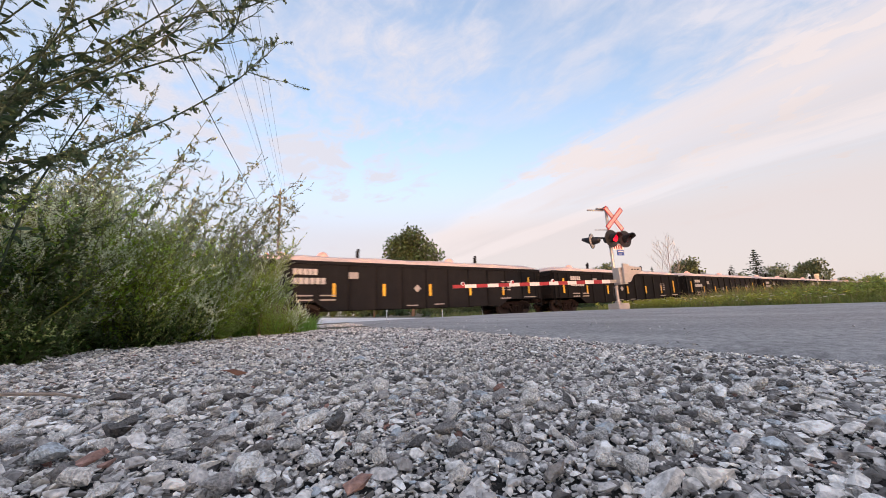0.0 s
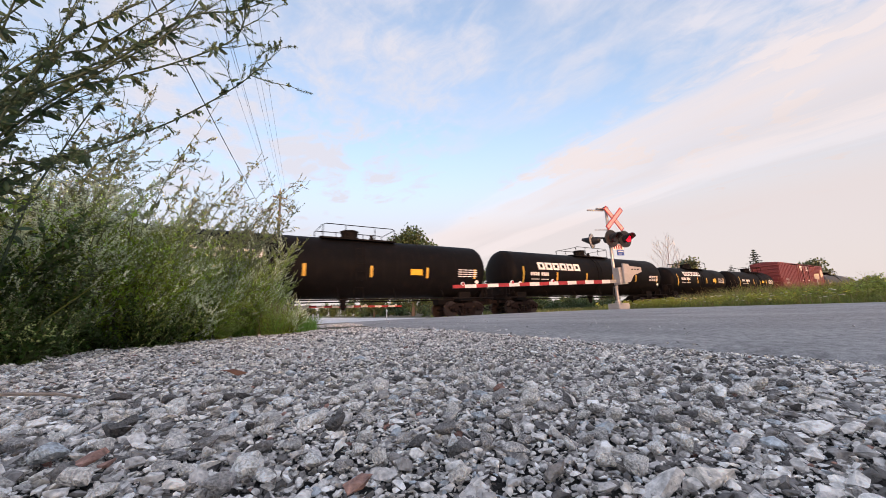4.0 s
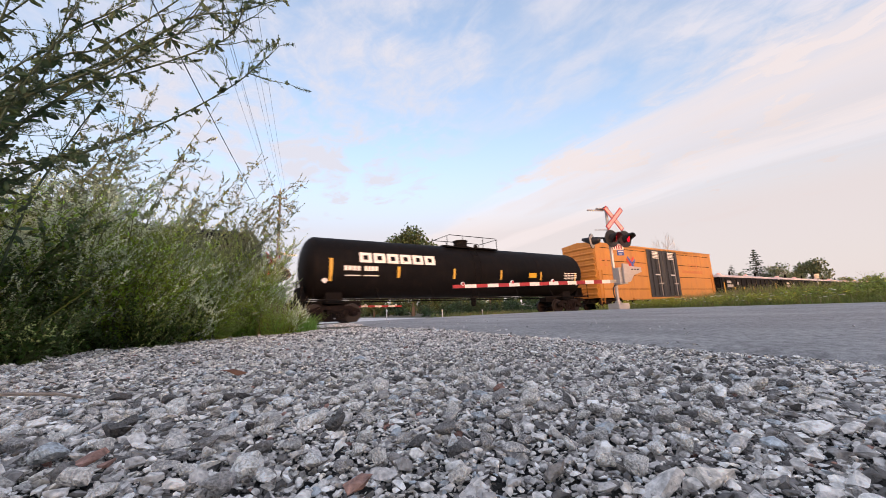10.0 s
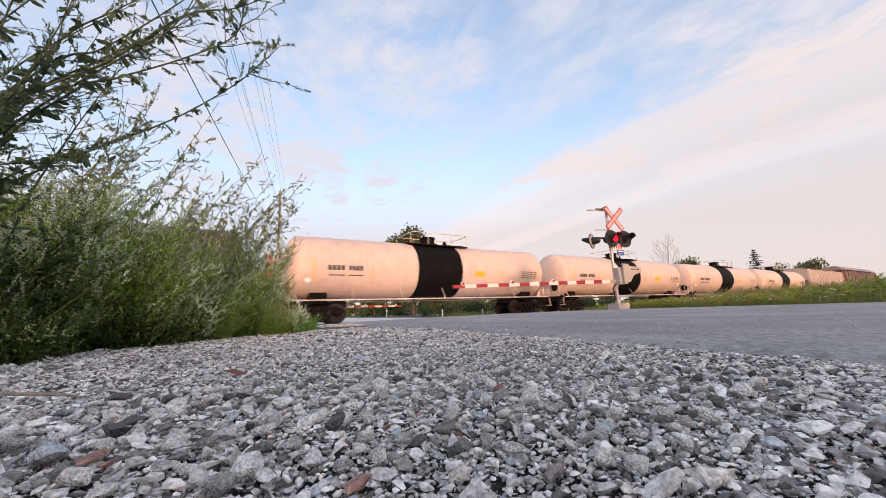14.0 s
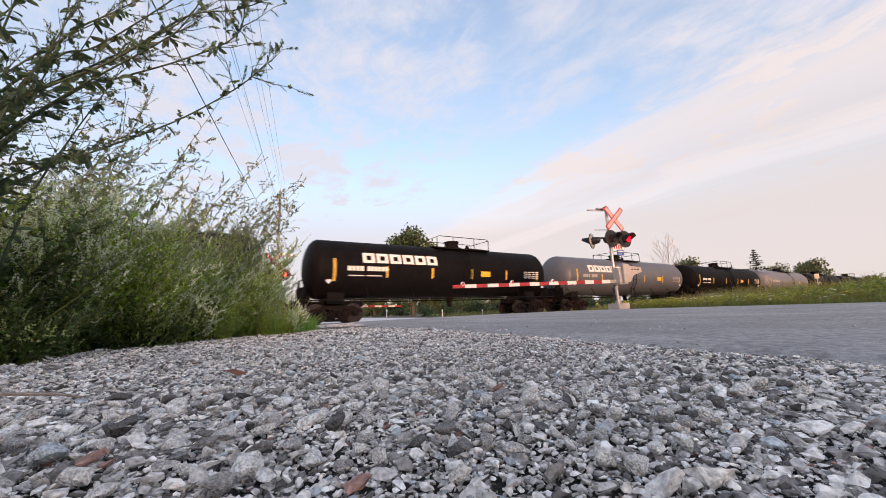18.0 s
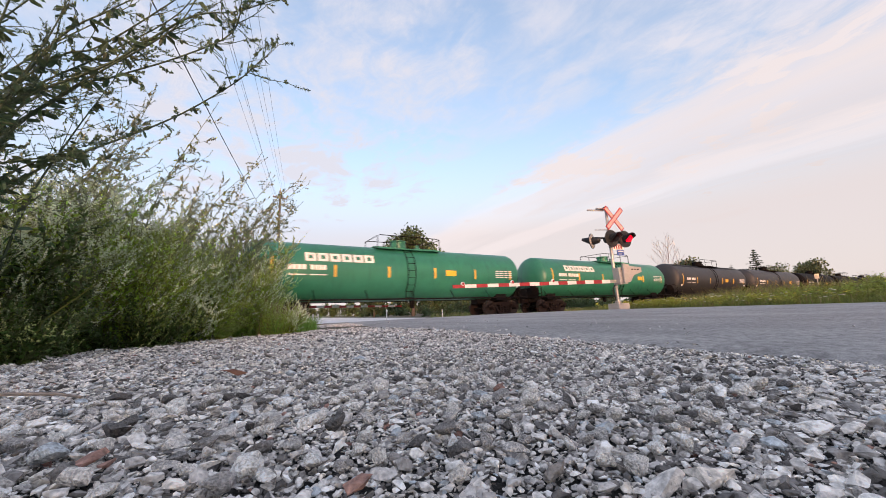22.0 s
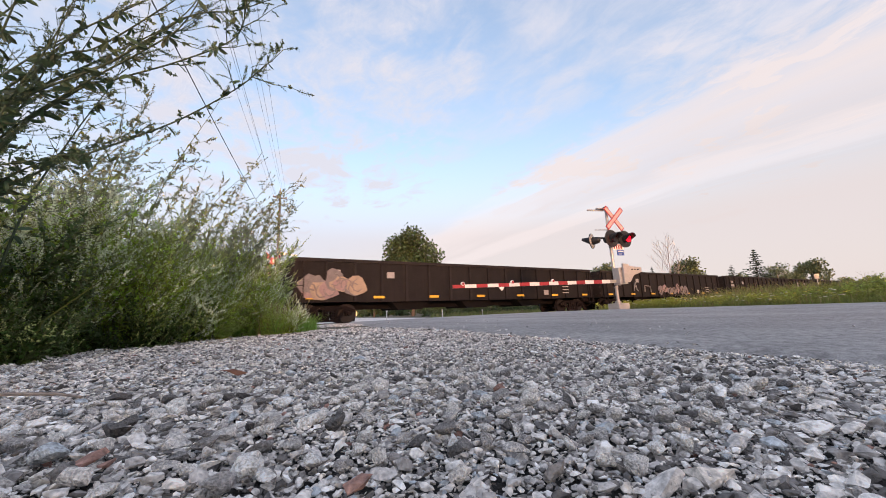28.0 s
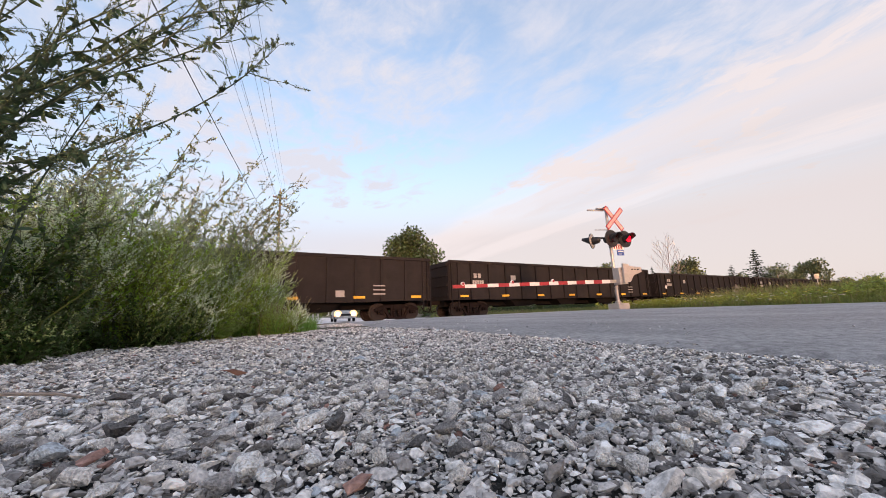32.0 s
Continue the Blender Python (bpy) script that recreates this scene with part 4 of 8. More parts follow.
def tank(k, L, paint, logo=0, band=False, dome="mid", ladder=True, topband=False):
    names = {"black": "black", "sooty": "sooty brown-black", "maroon": "dull maroon", "grey": "grey", "darkgrey": "dark grey", "lightgrey": "light grey", "white": "creamy white", "green": "green"}
    label = names[paint] + " railway tank car with top platform and handrails" if not band else "creamy white tank car with a black middle band"
    M = TANK[paint]
    Mu = M if paint == "white" else M_under
    slim = k in (16, 67) or k > 45 and paint in ("black", "darkgrey", "sooty", "grey", "lightgrey")
    hl = L / 2 - (1.0 if L < 15 else 0.88 if slim else 0.78)
    r = 1.30 if L < 15 else 1.42 if paint == "green" else 1.455 if slim else 1.51
    zc = 2.44 if L < 15 else 2.45 if paint == "green" else 2.64 if slim else 2.70
    tc = L / 2 - 2.25
    car = car_base("tank_car", label, "tank car", L, tc)
    key = (paint, round(L, 2), r)

    def shell(x0, x1, rr, heads=True):
        prof = []
        if heads:
            prof += [(x0 - 0.0 + 0.62 * (1 - math.sin(a)), rr * math.cos(a) ** 0.9 if a < 1.57 else 0.02) for a in (1.5, 1.3, 1.1, 0.85, 0.6, 0.35, 0.15)]
        prof += [(x0 + (0.62 if heads else 0), rr)]
        if heads:
            m = 5
            prof += [(x0 + 0.62 + (x1 - x0 - 1.24) * i / m, rr) for i in range(1, m)]
        prof += [(x1 - (0.62 if heads else 0), rr)]
        if heads:
            prof += [(x1 - 0.62 * (1 - math.sin(a)), rr * math.cos(a) ** 0.9) for a in (0.15, 0.35, 0.6, 0.85, 1.1, 1.3, 1.5)]
        return Geo().lathe(prof, 40, "x", (0, 0, zc))
    part("tank_shell", shared(("tank_shell", key), lambda: shell(-hl, hl, r), M, True), M, car)
    # weld rings and the jacket band
    for x in (-hl * 0.5, hl * 0.5) if not band else ():
        part("weld_ring", shared(("weld_ring", round(r, 2)), lambda: shell(-0.03, 0.03, r + 0.008, False), M, True), M, car, at=(x, 0, 0))
    if band:
        part("band", shared("band", lambda: shell(-1.4, 1.4, r + 0.012, False), TANK["black"], True), TANK["black"], car, "wide black middle band", at=(-0.2, 0, 0))
    if topband:
        g = Geo()
        for x in (-hl + 0.65, hl - 0.65):
            for i in range(11):
                a = radians(52 + 7.6 * i)
                g.v.append((x, math.cos(a) * (r + 0.01), zc + math.sin(a) * (r + 0.01)))
        g.f = [(i, i + 1, 12 + i, 11 + i) for i in range(10)]
        part("top_band", g, TANK["black"], car, "black painted top", smooth=True)
    Md = TANK["black"] if band else (M if paint in ("white", "green") else M_under)
    xd = {"mid": -0.2, "fore": 0.9, "aft": -1.2}[dome]
    zt = zc + r
    part("manway", shared(("manway", Md.name, round(zt, 2)), lambda: Geo().lathe([(zt - 0.12, 0.50), (zt + 0.08, 0.50), (zt + 0.1, 0.42), (zt + 0.36, 0.42), (zt + 0.38, 0.47), (zt + 0.44, 0.47), (zt + 0.48, 0.3)], 18, "z"), Md, True), Md, car, "bolted manway dome", at=(xd, 0, 0))
    part("platform", shared(("platform", round(zt, 2)), lambda: Geo().box(-1.9, 1.9, -0.95, -0.5, zt - 0.16, zt - 0.1).box(-1.9, 1.9, 0.5, 0.95, zt - 0.16, zt - 0.1).box(-1.9, -0.7, -0.5, 0.5, zt - 0.02, zt + 0.02).box(0.7, 1.9, -0.5, 0.5, zt - 0.02, zt + 0.02), Md), Md, car, at=(xd + 0.3, 0, 0))

    if k == 66:
        g = Geo().box(-hl + 0.7, hl - 0.9, -0.42, 0.42, zt + 0.10, zt + 0.15)
        for i in range(9):
            x = -hl + 0.8 + i * (2 * hl - 1.8) / 8
            g.box(x - 0.04, x + 0.04, -0.4, 0.4, zt - 0.05, zt + 0.10)
        part("top_walkway", g, M_alu_walk, car, "grey grating walkway along the top")

    def rails():
        g = Geo()
        for y in (-0.92, 0.92):
            g.tube([(-1.85, y, zt - 0.12), (-1.85, y, zt + 0.50), (-1.7, y, zt + 0.56), (1.7, y, zt + 0.56), (1.85, y, zt + 0.50), (1.85, y, zt - 0.12)], 0.022, 5)
            for x in (-0.75, 0.75):
                g.tube([(x, y, zt - 0.12), (x, y, zt + 0.56)], 0.02, 5)
        for x in (-1.85, 1.85):
            g.tube([(x, -0.92, zt + 0.5), (x, 0.92, zt + 0.5)], 0.02, 5)
        return g
    part("handrail", shared(("handrail", round(zt, 2)), rails, M_under if paint != "white" else M), M_under, car, at=(xd + 0.3, 0, 0))
    part("vent_valve", shared(("vent_valve", round(zt, 2)), lambda: Geo().lathe([(zt - 0.05, 0.14), (zt + 0.2, 0.14), (zt + 0.22, 0.1), (zt + 0.32, 0.1)], 10, "z"), Md), Md, car, at=(xd + 1.25, 0.1, 0))
    if ladder:
        part("ladder", shared(("tank_ladder", round(r, 2), Mu.name), lambda: curved_ladder(r, zc), Mu), Mu, car, at=(xd + 0.1, 0, 0))
    # stub sills, saddles, end platforms, running rails
    for s in (1, -1):
        def sill(s=s):
            a, b = sorted((s * (L / 2 - 0.75), s * (tc - 1.5)))
            g = Geo().box(a, b, -0.30, 0.30, 0.78, 1.08)
            g.box(s * tc - 0.4, s * tc + 0.4, -0.85, 0.85, 0.92, 1.5)
            a, b = sorted((s * (L / 2 - 0.95), s * (L / 2 - 0.6)))
            g.box(a, b, -1.45, 1.45, 1.04, 1.12)
            return g
        part("stub_sill", shared(("stub_sill", round(L, 2), Mu.name, s), sill, M_under), M_under, car)

        def endrail(s=s):
            x = s * (L / 2 - 0.68)
            return Geo().tube([(x, -1.42, 0.55), (x, -1.42, 1.9), (x, -1.2, 2.0), (x, 1.2, 2.0), (x, 1.42, 1.9), (x, 1.42, 0.55)], 0.025, 5).box(x - 0.04, x + 0.04, -1.5, -1.1, 0.5, 0.55).tube([(x, -1.42, 1.3), (x, 1.42, 1.3)], 0.02, 5)
        def shield(s=s):
            x = s * (L / 2 - 0.80)
            g = Geo().box(x - 0.05, x + 0.05, -1.05, 1.05, 1.13, 1.72, 0.02)
            for y in (-0.7, 0.7):
                g.prism([(x - 0.05 - s * 0.3 * (s > 0), 1.13), (x + 0.05 - s * 0.3 * (s < 0), 1.13), (x + 0.05, 1.6), (x - 0.05, 1.6)], y - 0.03, y + 0.03)
            return g
        part("end_plate", shared(("end_plate", round(L, 2), Mu.name, s), shield, Mu), Mu, car)
        if s < 0:
            part("brake_wheel", shared(("brake_wheel", round(L, 2)), lambda: Geo().lathe([(-L / 2 + 0.55, 0.22), (-L / 2 + 0.58, 0.28), (-L / 2 + 0.61, 0.22)], 16, "x", (0, -0.8, 1.75)), M_truck), M_truck, car)
        part("end_handrail", shared(("end_handrail", round(L, 2), Mu.name, s), endrail, Mu), Mu, car)

    def running():
        g = Geo().tube([(-L / 2 + 0.8, -1.47, 1.08), (L / 2 - 0.8, -1.47, 1.08)], 0.035, 5).tube([(-L / 2 + 0.8, 1.47, 1.08), (L / 2 - 0.8, 1.47, 1.08)], 0.035, 5)
        for i in range(7):
            x = -L / 2 + 1.2 + i * (L - 2.4) / 6
            g.tube([(x, -1.47, 1.08), (x, -1.1, zc - math.sqrt(r * r - 1.21))], 0.02, 4)
        return g
    part("running_rail", shared(("running_rail", round(L, 2), Mu.name), running, Mu), Mu, car)
    if paint != "white":
        part("bottom_outlet", shared("bottom_outlet", lambda: Geo().lathe([(0.62, 0.10), (0.8, 0.16), (1.0, 0.16), (1.28, 0.32)], 10, "z"), M_under), M_under, car, at=(0.6, 0, 0))
    # marks
    n = 6
    yl = mat("pale yellow mark", (0.60, 0.36, 0.05), 0.5, var=0.15) if paint != "white" else mat("peach mark", (0.75, 0.45, 0.22), 0.5, var=0.15)
    for i in range(n):
        x = -hl + 1.15 + i * (2 * hl - 2.3) / (n - 1)
        tall = i == 0
        if band and 1 < i < 4:
            continue
        part("reflector", shared(("tank_reflector", tall, round(r, 2), yl.name), lambda: tank_patch(r, zc, -0.07, 0.07, 2.15 if not tall else 1.95, 2.7 if not tall else 3.0), yl), yl, car, "yellow reflector strip", at=(x, 0, 0))
    lc = {"white": mat("dark lettering", (0.06, 0.06, 0.07), 0.6)}.get(paint, M_white)
    if logo:
        x0 = -hl + 2.5
        h, w = (0.50, 0.62) if logo == 2 else (0.40, 0.48)
        z0 = 2.85
        g = Geo()
        for i in range(6):
            a = x0 + i * w * 1.15
            pieces = [(a, a + w * 0.3, z0, z0 + h), (a + w * 0.7, a + w, z0, z0 + h), (a + w * 0.3, a + w * 0.7, z0, z0 + h * 0.27), (a + w * 0.3, a + w * 0.7, z0 + h * 0.73, z0 + h)]
            for x0p, x1p, z0p, z1p in pieces:
                q = tank_patch(r, zc, x0p, x1p, z0p, z1p, 0.008)
                g.add(q.v, q.f)
        part("logo", g, lc, car, "white company lettering drawn as bars")
    g = Geo()
    for (x, z, n, w, h) in ((-hl + 1.75, 2.45, 4, 0.17, 0.22), (-hl + 2.72, 2.45, 4 if k % 3 else 6, 0.15, 0.22), (-hl + 1.8, 2.2, 2, 0.75, 0.05), (hl - 2.3, 2.62, 4, 0.28, 0.05), (hl - 2.3, 2.5, 4, 0.28, 0.05), (hl - 2.3, 2.38, 4, 0.28, 0.05), (hl - 2.3, 2.26, 4, 0.28, 0.05)):
        for i in range(n):
            q = tank_patch(r, zc, x + i * w * 1.2, x + i * w * 1.2 + w, z, z + h, 0.008, 2)
            g.add(q.v, q.f)
    part("lettering", g, M_white if paint in ("black", "green", "sooty", "darkgrey") else M_grey_letter if paint != "white" else lc, car)
    part("warning_panel", shared(("warning_panel", round(r, 2)), lambda: tank_patch(r, zc, -0.34, 0.34, 2.3, 2.6, 0.01), M_yellow), M_yellow, car, "yellow warning panel", at=(hl * (0.45 if k % 2 else 0.3), 0, 0))
    pw = mat("placard white", (0.75, 0.72, 0.70), 0.5)

    def placard():
        g = Geo()
        y = -math.sqrt(r * r - 0.7 ** 2) - 0.02
        return g.prism([(0, -0.15), (0.15, 0), (0, 0.15), (-0.15, 0)], y - 0.02, y)
    for x in (hl - 0.95, -hl + 0.9):
        part("placard", shared(("tank_placard", round(r, 2)), placard, pw), pw, car, "white diamond placard", at=pose(x, 0, 1.98))
    return car


def curved_ladder(r, zc):
    g = Geo()
    pts = []
    for i in range(9):
        a = radians(-40 + 115 * i / 8)
        pts.append((-math.cos(a) * (r + 0.10), zc + math.sin(a) * (r + 0.10)))
    for x in (-0.22, 0.22):
        g.tube([(x, y, z) for y, z in [(pts[0][0], 0.9)] + pts], 0.022, 5)
    for y, z in pts[:-1] + [(pts[0][0], 1.15)]:
        g.tube([(-0.22, y, z), (0.22, y, z)], 0.016, 4)
    return g


def boxcar(k, L, kind):
    col = {"yellow": (0.44, 0.20, 0.04), "red": (0.145, 0.029, 0.030)}[kind]
    st = {"yellow": (0.27, 0.12, 0.03), "red": (0.19, 0.055, 0.045)}[kind]
    M = mat(kind + " boxcar paint", col, 0.5, var=0.14, scale=1.5, fine=30, stain=st, stain_amt=0.5)
    Md = mat("black door paint", (0.022, 0.022, 0.024), 0.5, var=0.3) if kind == "yellow" else M
    label = "orange-yellow high boxcar with black double plug doors" if kind == "yellow" else "weathered red high boxcar with double plug doors"
    hl = L / 2 - 0.62
    car = car_base("boxcar", label, "boxcar", L, hl - 2.3)
    zt, zb, hw = 5.05, 0.92, 1.5
    side = [(-hl, zb), (-hl * 0.72, zb), (-hl * 0.7, zb - 0.22), (hl * 0.7, zb - 0.22), (hl * 0.72, zb), (hl, zb), (hl, zt), (-hl, zt)]
    part("side_wall", Geo().prism(side, -hw, -hw + 0.06), M, car)
    part("side_wall", Geo().prism(side, hw - 0.06, hw), M, car)
    roof = Geo()
    roof.add([(x, y, z) for x in (-hl - 0.05, hl + 0.05) for y, z in ((-hw - 0.04, zt), (-hw - 0.04, zt + 0.07), (0, zt + 0.24), (hw + 0.04, zt + 0.07), (hw + 0.04, zt))], [(0, 1, 2, 3, 4), (9, 8, 7, 6, 5), (0, 5, 6, 1), (1, 6, 7, 2), (2, 7, 8, 3), (3, 8, 9, 4), (4, 9, 5, 0)])
    part("roof", roof, M, car)
    for s in (1, -1):
        end = part("end_wall", Geo().box(s * hl - 0.06, s * hl + 0.06, -hw + 0.062, hw - 0.062, zb, zt - 0.002), M, car, "ribbed steel end")
        a, b = sorted((s * (hl + 0.062), s * (hl + 0.14)))
        rib = [(a, -0.1), (b, -0.04), (b, 0.04), (a, 0.1)] if s > 0 else [(a, -0.04), (b, -0.1), (b, 0.1), (a, 0.04)]
        for i in range(9):
            part("end_rib", shared(("end_rib", kind, s), lambda: Geo().prism(rib, -hw + 0.1, hw - 0.1), M), M, end, at=(0, 0, zb + 0.3 + i * 0.44))
    y = -hw
    # doors
    dw = 2.5
    for s in (-1, 1):
        g = Geo().box(-dw + 0.02 if s < 0 else 0.02, -0.02 if s < 0 else dw - 0.02, y - 0.07, y - 0.001, zb - 0.02, zt - 0.12, 0.02)
        x0 = -dw if s < 0 else 0
        for x in (x0 + 0.55, x0 + 1.25, x0 + 1.95):
            g.box(x - 0.03, x + 0.03, y - 0.12, y - 0.071, zb + 0.1, zt - 0.25)
        for z in (1.9, 3.2):
            g.box(x0 + 0.06, x0 + dw - 0.06, y - 0.11, y - 0.071, z, z + 0.09)
        d = part("door", g, Md, car, "black plug door" if kind == "yellow" else "red plug door")
        part("lock_bar", Geo().tube([(x0 + 1.6, y - 0.16, zb + 0.1), (x0 + 1.6, y - 0.16, zt - 0.3)], 0.03, 6).box(x0 + 1.3, x0 + 1.9, y - 0.2, y - 0.12, 2.0, 2.1), M_under if kind == "red" else M_grey_letter, d)
        part("data_panel", bars([(x0 + 0.75, x0 + 1.75, 4.2 + 0.13 * i, 4.28 + 0.13 * i) for i in range(5)] + [(x0 + 0.9, x0 + 1.7, 2.75, 2.85)], y - 0.125), M_white, d)
    part("door_rail", Geo().box(-5.2, 5.2, y - 0.11, y - 0.002, zb - 0.16, zb - 0.06).box(-5.2, 5.2, y - 0.1, y - 0.002, zt - 0.1, zt - 0.02), M if kind == "yellow" else M_under, car)
    # panel seams
    if kind == "yellow":
        for z in (4.72, 3.72, 2.62, 1.55):
            for s in (-1, 1):
                g = Geo()
                for i in range(4):
                    a = s * (2.7 + i * 1.55)
                    a, b = sorted((a, a + s * 1.4))
                    g.box(a, b, y - 0.02, y + 0.002, z, z + 0.045)
                part("seam", g, M_under, car)
        blue, red = mat("blue stripe", (0.05, 0.10, 0.40), 0.5), M_redpaint
        for ang, m1 in ((45, blue), (-45, red)):
            for off in (-0.13, 0.13):
                part("emblem_bar", Geo().box(-0.75, 0.75, -0.012, 0, -0.08, 0.08), blue if off * ang > 0 else red, car, at=pose(-4.9, y - 0.014 - (0.014 if ang > 0 else 0), 3.55, 0, ang, 0) @ Matrix.Translation((0, 0, off)))
        fade = mat("faded brown lettering", (0.45, 0.18, 0.06), 0.6)
        part("lettering", bars([(4.5, 5.0, 3.85, 3.95), (4.7, 4.8, 3.5, 3.85), (5.15, 5.65, 3.85, 3.95), (5.35, 5.45, 3.5, 3.85), (5.8, 5.95, 3.5, 3.95), (6.1, 6.25, 3.5, 3.95)] + word_bars(3.3, 3.05, 0.25, 20, 0.16), y - 0.012), fade, car)
        part("lettering", bars(word_bars(-9.0, 3.7, 0.2, 3, 0.3, 1.2) + word_bars(-9.0, 3.3, 0.2, 4, 0.3, 1.2) + [(-3.6, -3.1, 3.3, 3.4), (-3.6, -3.1, 3.6, 3.7)], y - 0.012), fade, car)
    else:
        for i in range(12):
            for s in (-1, 1):
                x = s * (2.75 + i * 0.57)
                if abs(x) < hl - 0.1:
                    part("side_stake", shared("red_stake", lambda: Geo().box(-0.035, 0.035, -hw - 0.03, -hw + 0.002, zb + 0.05, zt - 0.06), M), M, car, at=(x, 0, 0))
        cr = mat("faded cream roundel", (0.62, 0.45, 0.36), 0.6, var=0.2)
        part("emblem", Geo().lathe([(y - 0.05, 0.62), (y - 0.034, 0.62)], 28, "y", (hl - 1.1, 0, 3.95)), cr, car, "faded cream round emblem")
        part("lettering", bars(word_bars(-hl + 1.7, 2.75, 0.25, 4, 0.18, 0.6) + word_bars(-hl + 1.6, 2.3, 0.25, 3, 0.3, 0.6), y - 0.035), M_grey_letter, car)
        part("graffiti_stroke", bars([(5.6, 5.75, 3.0, 3.9), (5.85, 6.0, 3.1, 3.8), (6.1, 6.7, 3.15, 3.3), (6.3, 6.4, 3.0, 3.7), (6.75, 6.85, 2.9, 3.6)], y - 0.036), cr, car)
        for x in (-hl + 1.6, hl - 0.6):
            part("reflector", shared("red_reflector", lambda: Geo().box(-0.3, 0.3, -0.045, 0, 0, 0.42), M_yellow), M_yellow, car, "yellow reflector panel", at=(x, y, 1.2))
    for s in (1, -1):
        part("ladder", ladder_geo(s * (hl - 0.3), y - 0.002, zb - 0.4, 3.0), M, car)
    part("underframe", Geo().box(-hl + 0.4, hl - 0.4, -0.35, 0.35, 0.55, 0.95).box(-2.2, 1.0, -1.2, -0.5, 0.5, 0.85), M_under, car)
    return car


def autorack(k, L):
    M = mat("oxide brown rack paint", (0.105, 0.030, 0.029), 0.6, var=0.2, scale=2, stain=(0.06, 0.028, 0.024), stain_amt=0.5)
    Mp = mat("galvanised screen", (0.185, 0.150, 0.138), 0.6, 0.2, var=0.25, scale=2, stain=(0.12, 0.075, 0.06), stain_amt=0.6)
    Mr = mat("grey galvanised roof", (0.27, 0.225, 0.215), 0.55, 0.3, var=0.15, scale=2)
    hl = L / 2 - 0.4
    hw = 1.52
    car = car_base("autorack_car", "tall brown autorack car with corrugated screens and pale roof", "autorack car", L, hl - 3.6)
    zs, ze = 1.15, 5.0
    part("deck_sill", Geo().box(-hl + 0.3, hl - 0.3, -hw, hw, 0.75, zs - 0.02, 0.02), M, car)
    n = 11
    w = (2 * hl - 2.4) / n
    scr = Geo()
    h = (ze - zs - 0.15) / 24
    prof = [(0.0, 0.0)]
    for j in range(24):
        prof += [(-0.06, h * (j + 0.3)), (-0.06, h * (j + 0.7)), (0.0, h * (j + 1))]
    scr.add([(x, y, zs + 0.05 + z) for y, z in prof for x in (0.1, w - 0.1)], [(2 * j, 2 * j + 1, 2 * j + 3, 2 * j + 2) for j in range(len(prof) - 1)])
    me = scr.mesh("screen_panel")
    me.materials.append(Mp)
    for i in range(n):
        x = -hl + 1.2 + i * w
        part("screen_panel", me, Mp, car, at=(x, -hw + 0.07, 0))
        part("post", shared("rack_post", lambda: Geo().box(-0.08, 0.08, -hw - 0.02, -hw + 0.12, 0.8, ze), M), M, car, at=(x, 0, 0))
    part("post", shared("rack_post", lambda: Geo(), M), M, car, at=(hl - 1.2, 0, 0))
    part("far_wall", Geo().box(-hl + 0.3, hl - 0.3, hw - 0.06, hw, zs, ze), Mp, car)
    roof = [(-hw, ze), (-hw + 0.05, ze + 0.12), (-hw + 0.5, ze + 0.52), (-0.7, ze + 0.74), (0.7, ze + 0.74), (hw - 0.5, ze + 0.52), (hw - 0.05, ze + 0.12), (hw, ze)]
    g = Geo()
    m = len(roof)
    g.add([(x, y, z) for x in (-hl + 0.1, hl - 0.1) for y, z in roof], [tuple(range(m)), tuple(range(2 * m - 1, m - 1, -1))] + [(i, m + i, m + i + 1, i + 1) for i in range(m - 1)])
    part("roof", g, Mr, car, "pale curved roof")
    part("eave", Geo().box(-hl + 0.08, hl - 0.08, -hw - 0.03, -hw + 0.05, ze - 0.08, ze + 0.03), M_under, car)
    for s in (1, -1):
        a, b = sorted((s * (hl - 0.05), s * (hl - 1.12)))
        part("end_door", Geo().box(a, b, -hw - 0.005, hw + 0.005, 0.8, ze - 0.09, 0.12), M, car, "brown radial end door")
        part("ladder", ladder_geo(s * (hl - 0.55), -hw - 0.008, 0.8, ze - 0.2), M, car)
    org = mat("orange sill paint", (0.46, 0.24, 0.06), 0.5, var=0.25)
    for i in range(9):
        x = -hl + 1.8 + i * (2 * hl - 3.6) / 8
        part("sill_plate", shared("sill_plate", lambda: Geo().box(-1.0, 1.0, -hw - 0.012, -hw, 0.82, 1.08), org), org, car, at=(x, 0, 0))
    cr = mat("cream graffiti", (0.38, 0.30, 0.26), 0.6, var=0.25)
    rng = random.Random(9)
    for x in (hl - 5.6, hl - 4.7, hl - 3.9, -hl + 1.9, -hl + 2.6, -hl + 3.2, -hl + 3.9):
        q = rng.uniform(1.6, 1.9)
        part("graffiti_patch", Geo().prism(scribble(rng, rng.uniform(0.6, 0.85), rng.uniform(0.9, 1.2), 15), -0.01, 0), cr, car, "cream sprayed block letters, unreadable", at=(x, -hw, q))
        part("graffiti_stroke", Geo().tube([(-0.18, 0, q - 0.35), (-0.1, 0, q + 0.3), (0.12, 0, q + 0.25), (0.16, 0, q - 0.3)], 0.03, 4).tube([(-0.12, 0, q - 0.02), (0.14, 0, q)], 0.025, 4), M_under, car, at=(x, -hw - 0.02, 0))
    part("data_panel", bars([(-hl + 7.5, -hl + 8.6, 3.6 + 0.2 * i, 3.7 + 0.2 * i) for i in range(3)], -hw - 0.0), M_under, car)
    return car


